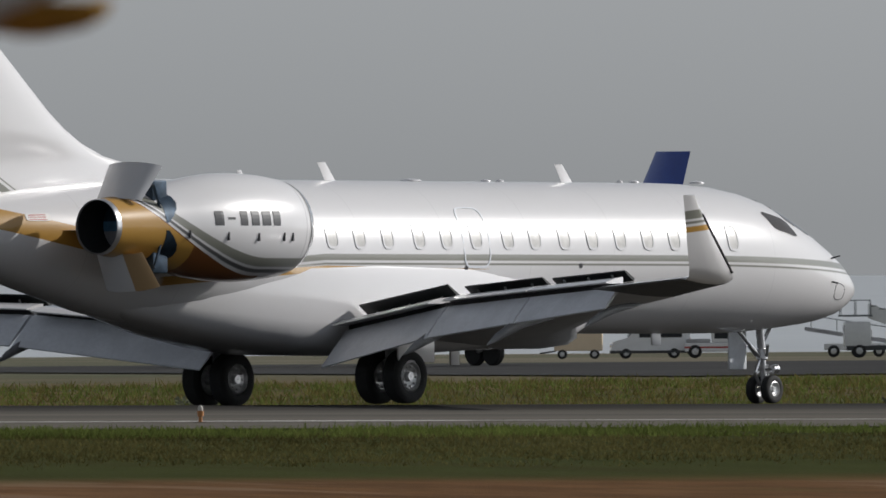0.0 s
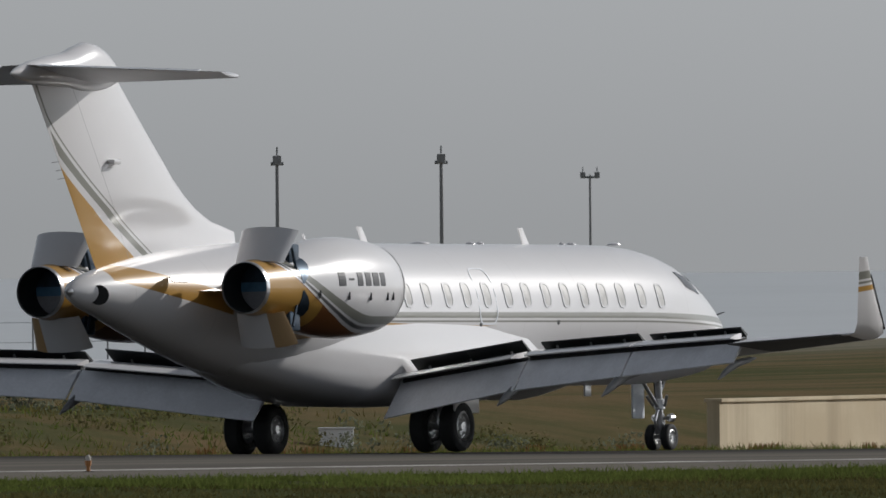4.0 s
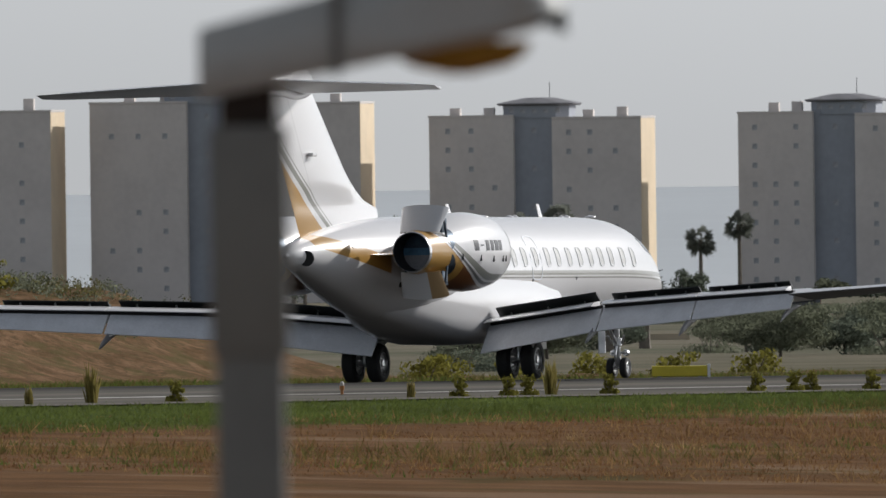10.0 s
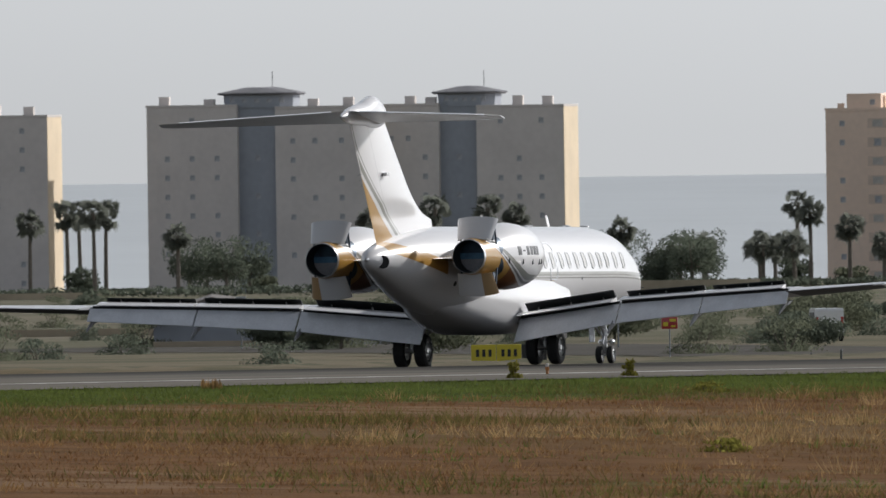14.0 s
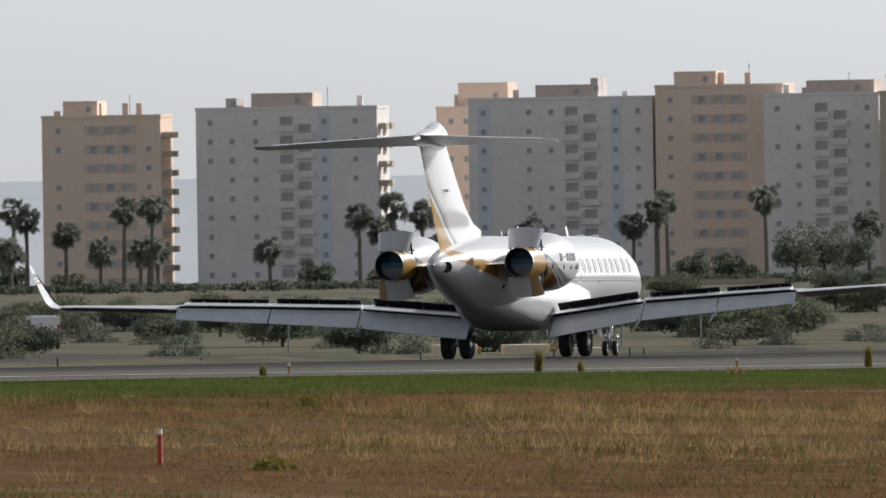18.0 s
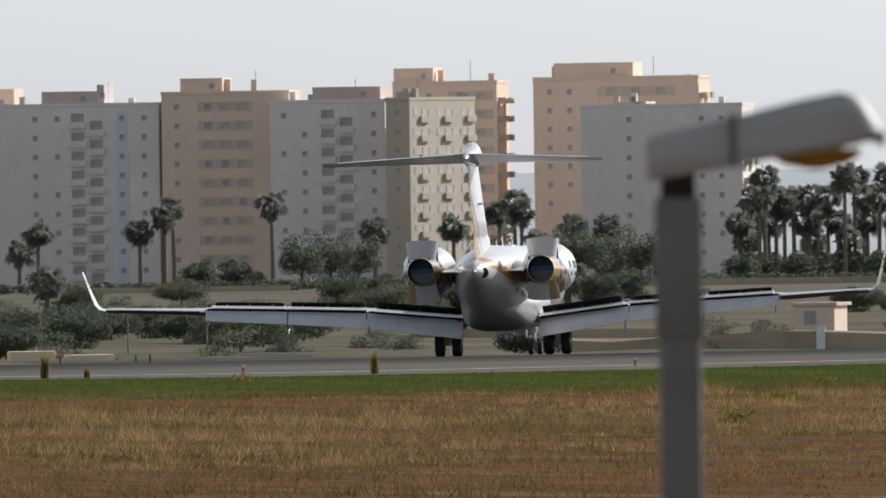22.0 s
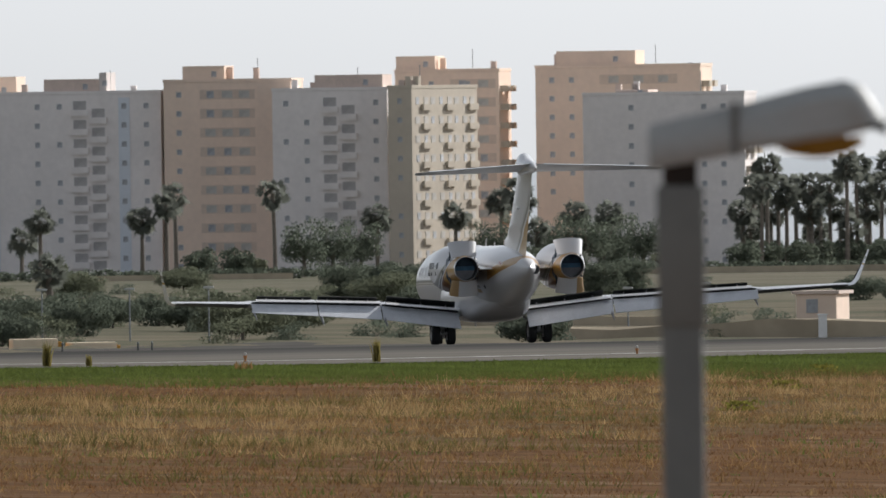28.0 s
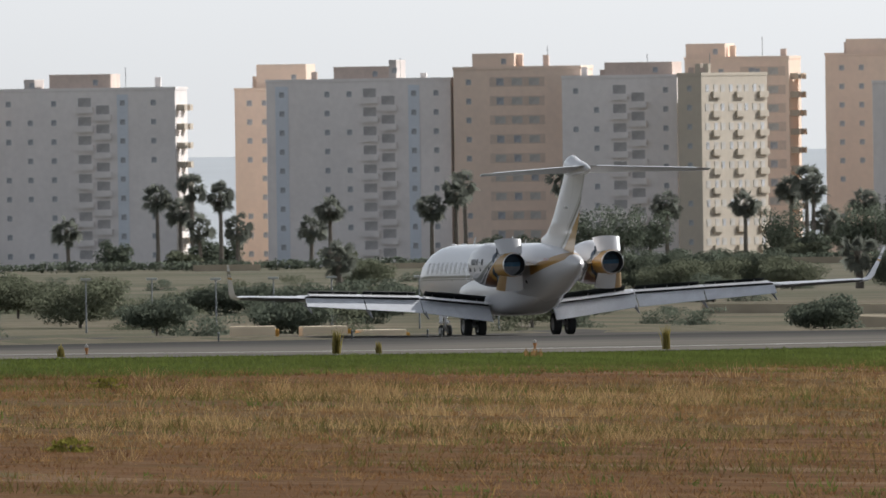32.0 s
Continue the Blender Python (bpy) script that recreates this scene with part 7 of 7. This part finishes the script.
rs = thing("road_sign", "red roadside sign with yellow bars on a post", "sign", spot(5738, 1000, 0))
part("post", rod((0, 0, -0.3), (0, 0, 1.25), 0.035, n=6), M_GALV, rs)
bd = part("board", box(-0.04, 0.04, -0.36, 0.36, 1.2, 1.72, bevel=0.03), M_CARR, rs, "red sign board")
for y0, y1, z0, z1 in ((-0.28, 0.0, 1.52, 1.64), (0.06, 0.28, 1.32, 1.5), (-0.26, -0.06, 1.28, 1.36)):
    part("text_bar", box(-0.055, -0.04, y0, y1, z0, z1), M_SIGNY, bd, smooth=False)
sv = van(M_CARW, "small white van on the low road", 3.6, 1.75, 1.6, 0.9)
sv.matrix_basis = spot(6013, 1200, 8)


def low_lamp(label):
    T = thing("path_lamp", label, "street lamp", group="far path lamps")
    part("post", rod((0, 0, -0.3), (0, 0, 2.7), 0.05, 0.035, n=6), M_GALV, T)
    part("head", box(-0.12, 0.12, -0.27, 0.27, 2.68, 2.80, bevel=0.04), M_LAMPT, T, "flat pale lamp head")
    return T


place_copies(low_lamp("thin lamp post with a pale head in the low field"), [spot(w, R) for w, R in ((6567, 1150), (6680, 1150), (6782, 1150), (6885, 1150), (6450, 1150), (5388, 1150), (5525, 1150), (5647, 1150), (5285, 1150), (7040, 1180), (7180, 1160), (7922, 1200), (3500, 1300), (3620, 1300), (4980, 1200), (8060, 1180))])

for wa, wb, R, h in ((7540, 7990, 1330, 0.55), (7800, 8650, 1120, 0.7), (3240, 3700, 1480, 0.4), (4560, 4980, 1500, 0.5)):
    rows = []
    for w in np.linspace(wa, wb, 10):
        b = radians(bearing(w))
        r_ = []
        for dr, dz in ((0, -0.6), (0, h), (0.4, h), (0.4, -0.6)):
            x, y = (R + dr) * math.cos(b), (R + dr) * math.sin(b)
            r_.append(Vector((x, y, gz(x, y) + dz)))
        rows.append(r_)
    tagged(part("sand_wall", loft(rows), M_PALE, None, smooth=False), "low pale sandy wall beyond the runway", "wall", "low walls")


# ---- tall clumps along the runway edge ----
def straw_clump(h, r, seed, mat, label):
    rnd = np.random.default_rng(seed)
    T = thing("grass_clump", label, "grass clump", group="tall grass clumps")
    v, f = [], []
    for k in range(70):
        a, q = rnd.uniform(0, 6.28), r * rnd.random() ** 0.6
        p = np.array((q * math.cos(a), q * math.sin(a), -0.05))
        lean = rnd.normal(size=2) * 0.07 * h
        hh = h * rnd.uniform(0.45, 1.05)
        s = np.array((math.sin(a * 3), math.cos(a * 3), 0)) * 0.016
        m = p + np.array((lean[0] * 0.4, lean[1] * 0.4, hh * 0.6))
        t = p + np.array((lean[0], lean[1], hh))
        i = len(v)
        v += [p - s, p + s, m + s * 1.3, m - s * 1.3, t]
        f += [(i, i + 1, i + 2, i + 3), (i + 3, i + 2, i + 4, i + 4)]
    f = [q if q[2] != q[3] else q[:3] for q in f]
    me = bpy.data.meshes.new("tuft")
    me.from_pydata([tuple(p) for p in v], [], f)
    me.materials.append(mat)
    shared("tuft", me, T)
    return T


rw = random.Random(8)
place_copies(straw_clump(0.36, 0.26, 56, M_RUST, "dry tuft of grass at the wall foot"), [on(x, rw.uniform(230.6, 232.2), x * 23) for x in [436 + 3.4 * i + rw.uniform(-1.6, 1.6) for i in range(38)]])
SC = [straw_clump(0.85, 0.10, 51, M_STRAW, "tall golden clump of dry grass"), straw_clump(0.42, 0.08, 52, M_STRAW, "small golden clump of dry grass"), straw_clump(0.32, 0.25, 53, M_DRY, "wide tan clump of dry grass")]
place_copies(SC[0], [on(x * 0.97, 151.0, x * 31) for x in (353.6, 370.8, 393.8, 449.5, 474.9, 480.2, 481.3, 616.3, 421.6, 332.0, 656.6)])
place_copies(SC[1], [on(x * 0.97, 150.8, x * 17) for x in (351.3, 372.9, 382.0, 417.5, 440.1, 620.4, 585.4, 359, 410)])
place_copies(SC[2], [on(x, y, x * 13) for x, y in ((470, 150), (486, 148.5), (600, 146))])
YS = shrub(0.42, 0.24, 54, M_LEAFY, "low yellow-green shrub at the runway edge", 170, 0.06, "runway edge shrubs")
place_copies(YS, [on(x * 0.97, 150.9, x * 41) for x in (443.4, 446.5, 447.8, 462.8, 465.4, 466.6, 470.7, 534.6, 545.0, 453, 426.2, 477.5, 478.1)])
place_copies(shrub(0.7, 0.9, 57, M_LEAF2, "rounded green bush on the far verge", 260, 0.07, "far verge bushes"), [on(x, y, x * 7) for x, y in ((345.2, 239.6), (378, 266), (350, 262), (392, 281), (372, 264), (300, 250), (310, 238), (456, 247), (457.5, 245.2), (441, 256))])
GS = shrub(0.32, 0.6, 55, M_LEAFY, "small dark green weed in the dry field", 150, 0.06, "field weeds")
rr_ = np.random.default_rng(9)
place_copies(GS, [on(x, y, x * 19) for x, y in zip(rr_.uniform(380, 780, 22), rr_.uniform(92, 140, 22))])


# ---- grass ----
def grass(name, n, xr, yr, h, width, mat, label, seed, blades=4, dens=None, spread=0.12):
    rnd = np.random.default_rng(seed)
    x, y = rnd.uniform(*xr, n), rnd.uniform(*yr, n)
    if dens is not None:
        keep = rnd.random(n) < dens(x, y)
        x, y = x[keep], y[keep]
    m = len(x)
    x, y = np.repeat(x, blades), np.repeat(y, blades)
    tall = np.repeat(rnd.uniform(0.6, 1.25, m), blades)
    k = len(x)
    x = x + rnd.normal(0, spread, k)
    y = y + rnd.normal(0, spread, k)
    z = ground_z(x, y) - 0.02
    a = rnd.uniform(0, 2 * np.pi, k)
    hh = h * tall * rnd.uniform(0.5, 1.1, k)
    lx, ly = rnd.normal(0, 0.6, k) * hh, rnd.normal(0, 0.6, k) * hh
    w = width * rnd.uniform(0.6, 1.3, k)
    p = np.stack([x, y, z], 1)
    s = np.stack([np.cos(a) * w, np.sin(a) * w, 0 * a], 1)
    t = p + np.stack([lx, ly, hh], 1)
    v = np.stack([p - s, p + s, t], 1).reshape(-1, 3)
    f = np.arange(3 * k).reshape(-1, 3)
    return array_mesh(name, v, f, mat, "stuff", label, "grass", smooth_=False)


def paved_off(x, y):
    """Nothing grows on the link taxiway."""
    left = np.interp(y, (203, 232, 242, 261, 300, 346), (318, 340, 352, 377, 430, 490))
    right = np.interp(y, (203, 232, 242, 268, 326, 356), (398, 404, 409, 444, 530, 575))
    return ((x < left) | (x > right)) * ((x < 462) | (y < 232)) * 1.0


def wave(x, y, a, b, s):
    return 0.5 + 0.5 * np.sin(x * a + 2.1 * np.sin(y * b + s) + s) * np.sin(y * b * 2.3 + 1.7 * np.sin(x * a * 0.6) + 2 * s)


def hump(x, y, a=3.2, b=7.0):
    """Where the mounds of long grass stand."""
    rm = random.Random(31)
    k = 0 * x
    for mx, my in [(425.8, 134.3), (432, 131), (416, 128), (352, 121), (470, 118)] + [(rm.uniform(330, 760), rm.uniform(88, 136)) for i in range(26)]:
        q = rm.uniform(0.6, 1.25)
        k = np.maximum(k, np.clip(1.4 - ((x - mx) / (a * q)) ** 2 - ((y - my) / (b * q)) ** 2, 0, 1))
    return k


def tallness(x, y):
    w = y + 3 * np.sin(x * 0.05) + 2 * np.sin(x * 0.17 + 1)
    return smooth(97, 103, w) * (1 - smooth(121, 129, w)) * smooth(375, 430, x)


def value_noise(x, y, size, seed):
    """Smooth noise between 0 and 1 over the field, with patches of about that size."""
    lat = np.random.default_rng(seed).random((128, 128))
    u, w = x / size + 1000.0, y / size + 1000.0
    i, j = np.floor(u).astype(int), np.floor(w).astype(int)
    fu, fw = u - i, w - j
    fu, fw = fu * fu * (3 - 2 * fu), fw * fw * (3 - 2 * fw)
    g = lambda a, b: lat[a % 128, b % 128]
    return (g(i, j) * (1 - fu) + g(i + 1, j) * fu) * (1 - fw) + (g(i, j + 1) * (1 - fu) + g(i + 1, j + 1) * fu) * fw


def field(x, y, size, seed):
    return 0.6 * value_noise(x, y, size, seed) + 0.4 * value_noise(x, y, size * 0.37, seed + 50)


M_MOUND = foliage("olive_yellow_long_grass", (0.150, 0.128, 0.045, 1), 0.35, 0.4)
grass("verge_grass", 130000, (330, 900), (123, 149.6), 0.12, 0.015, M_TURF, "short green grass along the runway verge", 61, 4, lambda x, y: np.clip((y - 136.0 + 7 * smooth(500, 560, x) + 6 * (wave(x, y, 0.11, 0.3, 1) - 0.5) + 14 * smooth(330, 200, x)) / 4, 0, 1))
grass("dull_verge_grass", 60000, (150, 332), (130, 147.2), 0.10, 0.016, M_TURFD, "short dull olive grass along the runway verge", 69, 4, lambda x, y: np.clip(0.25 + 0.9 * smooth(0.35, 0.6, field(x, y, 4, 71)), 0, 1) * smooth(129, 138, y))
grass("green_fringe", 26000, (150, 336), (145.4, 149.6), 0.15, 0.018, M_TURF, "green fringe of grass along the runway edge", 70, 5, lambda x, y: np.clip(smooth(0.30, 0.55, field(x, y, 3, 72)), 0, 1))
def tufts(name, n, h, r, width, mat, label, seed, blades, dens, far=760.0):
    """Round tufts, blades leaning outwards, over the part of the field that lies before the runway."""
    rnd = np.random.default_rng(seed)
    R = np.sqrt(rnd.uniform(345.0 ** 2, far ** 2, n))
    b = np.radians(rnd.uniform(11.4, 25.5, n))
    x, y = R * np.cos(b), R * np.sin(b)
    keep = (y < 149.5) & (rnd.random(n) < dens(x, y))
    x, y = x[keep], y[keep]
    m = len(x)
    big = np.repeat(rnd.uniform(0.45, 1.45, m) ** 1.5, blades)
    k = m * blades
    a = rnd.uniform(0, 2 * np.pi, k)
    q = np.sqrt(rnd.random(k))
    ox, oy = r * big * q * np.cos(a), r * big * q * np.sin(a)
    x, y = np.repeat(x, blades) + ox, np.repeat(y, blades) + oy
    hh = h * big * (1.05 - 0.55 * q) * rnd.uniform(0.7, 1.15, k)
    lean = 0.8 * hh / (r * big)
    p = np.stack([x, y, ground_z(x, y) - 0.02], 1)
    c = rnd.uniform(0, 2 * np.pi, k)
    wd = width * rnd.uniform(0.6, 1.3, k)
    s = np.stack([np.cos(c) * wd, np.sin(c) * wd, 0 * c], 1)
    t = p + np.stack([ox * lean + rnd.normal(0, 0.4, k) * hh, oy * lean + rnd.normal(0, 0.4, k) * hh, hh], 1)
    v = np.stack([p - s, p + s, t], 1).reshape(-1, 3)
    return array_mesh(name, v, np.arange(3 * k).reshape(-1, 3), mat, "stuff", label, "grass", smooth_=False)


def brown(x, y):
    return 1 - smooth(138, 143, y + 7 * smooth(500, 560, x) + 3 * (field(x, y, 14, 3) - 0.5) * 4)


def band_of_weeds(x, y):
    return tallness(x, y) * smooth(0.36, 0.52, field(x, y, 11, 11)) * smooth(0.42, 0.60, field(x, y, 2.6, 12))


tufts("brown_grass", 230000, 0.10, 0.17, 0.014, M_RUST, "short reddish brown dead grass", 63, 5, lambda x, y: brown(x, y) * np.clip(0.95 * smooth(0.34, 0.58, field(x, y, 6, 21)) * smooth(0.3, 0.5, field(x, y, 1.3, 22)) + 0.10, 0, 1))
tufts("dry_grass", 130000, 0.18, 0.18, 0.012, M_DRY, "clumps of dry tan grass on the field", 62, 8, lambda x, y: brown(x, y) * np.clip(0.55 * smooth(0.50, 0.66, field(x, y, 5, 31)) + 0.75 * tallness(x, y) * smooth(0.36, 0.58, field(x, y, 7, 33)), 0, 0.9))
tufts("dead_weeds", 60000, 0.30, 0.30, 0.0115, M_WEED, "pale fluffy dead weeds in the field", 68, 30, lambda x, y: 0.75 * band_of_weeds(x, y) + 0.03 * brown(x, y) * smooth(0.62, 0.72, field(x, y, 4, 41)))
tufts("green_weeds", 60000, 0.15, 0.22, 0.018, M_TURF, "green weeds among the dry grass", 64, 8, lambda x, y: 0.85 * smooth(0.57, 0.66, field(x, y, 11, 51)) * smooth(0.4, 0.6, field(x, y, 1.6, 53)) + 0.7 * tallness(x, y) * smooth(0.58, 0.66, field(x, y, 2.5, 52)))
grass("olive_grass", 220000, (320, 770), (80, 142), 0.34, 0.012, M_MOUND, "mounds of olive-yellow long grass", 67, 3, lambda x, y: np.clip(hump(x, y) * 0.55, 0, 1))
grass("far_verge_grass", 90000, (180, 640), (203.8, 330), 0.26, 0.022, M_MOUND, "dry grass beyond the runway", 65, 4, lambda x, y: 0.7 * wave(x, y, 0.05, 0.3, 6) * paved_off(x, y))
grass("far_verge_turf", 90000, (180, 640), (203.8, 330), 0.22, 0.025, M_TURF, "green grass beyond the runway", 66, 4, lambda x, y: (1 - wave(x, y, 0.05, 0.3, 6)) * paved_off(x, y))


# ---- what moves ----
ROLL_OUT = (
    (0, 218.02, 179.62, 0.00), (0.5, 234.71, 179.62, 0.00), (1, 251.14, 179.62, 0.00),
    (1.5, 267.31, 179.62, 0.00), (2, 283.23, 179.62, 0.00), (2.5, 298.91, 179.62, 0.00),
    (3, 314.36, 179.62, 0.00), (3.5, 329.59, 179.62, 0.00), (4, 344.05, 179.62, 0.00),
    (4.5, 358.20, 179.62, 0.00), (5, 372.05, 179.62, 0.00), (5.5, 385.75, 179.62, 0.00),
    (6, 400.04, 179.62, 0.00), (6.5, 413.75, 179.62, 0.00), (7, 427.88, 179.62, 0.00),
    (7.5, 442.04, 179.62, 0.00), (8, 456.10, 179.62, 0.00), (8.5, 470.02, 179.62, 0.00),
    (9, 483.77, 179.62, 0.00), (9.5, 497.15, 179.62, 0.00), (10, 510.80, 179.62, 0.00),
    (10.5, 524.15, 179.62, 0.00), (11, 537.19, 179.62, 0.00), (11.5, 550.34, 179.62, 0.00),
    (12, 563.31, 179.62, 0.00), (12.5, 576.11, 179.62, 0.00), (13, 588.85, 179.62, 0.00),
    (13.5, 601.45, 179.62, 0.00), (14, 613.81, 179.62, 0.00), (14.5, 625.94, 179.62, 0.00),
    (15, 637.96, 179.62, 0.00), (15.5, 649.90, 179.62, 0.00), (16, 661.85, 179.62, 0.00),
    (16.5, 673.77, 179.62, 0.00), (17, 685.54, 179.62, 0.00), (17.5, 697.09, 179.62, 0.00),
    (18, 707.65, 179.45, 0.46), (18.5, 717.73, 179.16, 0.91), (19, 727.98, 178.97, 1.51),
    (19.5, 738.48, 179.06, 2.35), (20, 749.26, 179.41, 3.40), (20.5, 759.89, 179.98, 4.54),
    (21, 769.95, 180.62, 5.66), (21.5, 779.19, 181.28, 6.74), (22, 787.86, 182.05, 7.85),
    (22.5, 796.21, 183.04, 8.97), (23, 804.54, 184.18, 10.09), (23.5, 812.97, 185.55, 11.23),
    (24, 821.39, 187.11, 12.40), (24.5, 829.74, 188.88, 13.60), (25, 838.00, 190.80, 14.80),
    (25.5, 846.10, 192.85, 16.00), (26, 853.99, 195.00, 17.18), (26.5, 862.42, 197.42, 18.33),
    (27, 870.54, 199.90, 19.45), (27.5, 878.29, 202.52, 20.52), (28, 885.60, 205.23, 21.54),
    (28.5, 892.49, 207.91, 22.51), (29, 899.00, 210.62, 23.47), (29.5, 905.21, 213.42, 24.38),
    (30, 911.15, 216.34, 25.23), (30.5, 916.98, 219.13, 25.99), (31, 922.55, 221.98, 26.63),
    (31.5, 927.90, 224.82, 27.20), (32, 933.27, 227.72, 27.77),
)
def runway_z(x, y):
    return 12 - (4.72 + 0.0088 * (x - 404)) + (0.0072 if y < 179.6 else -0.0062) * (y - 179.6)


def motions():
    rows = []
    for t, x, y, h in ROLL_OUT:
        rows.append((t, Matrix.Translation((x, y, runway_z(x, y) + 0.02)) @ pose(0, 0, 0, 0, 0, h) @ pose(0, 0, 0, -0.72, 0.45, 0)))
    walk(JET, rows)
    # the wheels turn as they roll
    path = [(t, x, y) for t, x, y, _ in ROLL_OUT]
    for w in WHEELS:
        r = w.location.z
        turn, last, spin = 0.0, None, []
        for k in range(0, 32 * FPS + 1):
            t = k / FPS
            i = max(j for j in range(len(path)) if path[j][0] <= t + 1e-9)
            i = min(i, len(path) - 2)
            (t0, x0, y0), (t1, x1, y1) = path[i], path[i + 1]
            s = math.hypot(x1 - x0, y1 - y0) / (t1 - t0)
            turn += min(85.0, math.degrees(s / FPS / r))
            spin.append((t, Matrix.Translation(w.location) @ Euler((0, radians(turn % 360), 0)).to_matrix().to_4x4()))
        walk(w, spin)


motions()
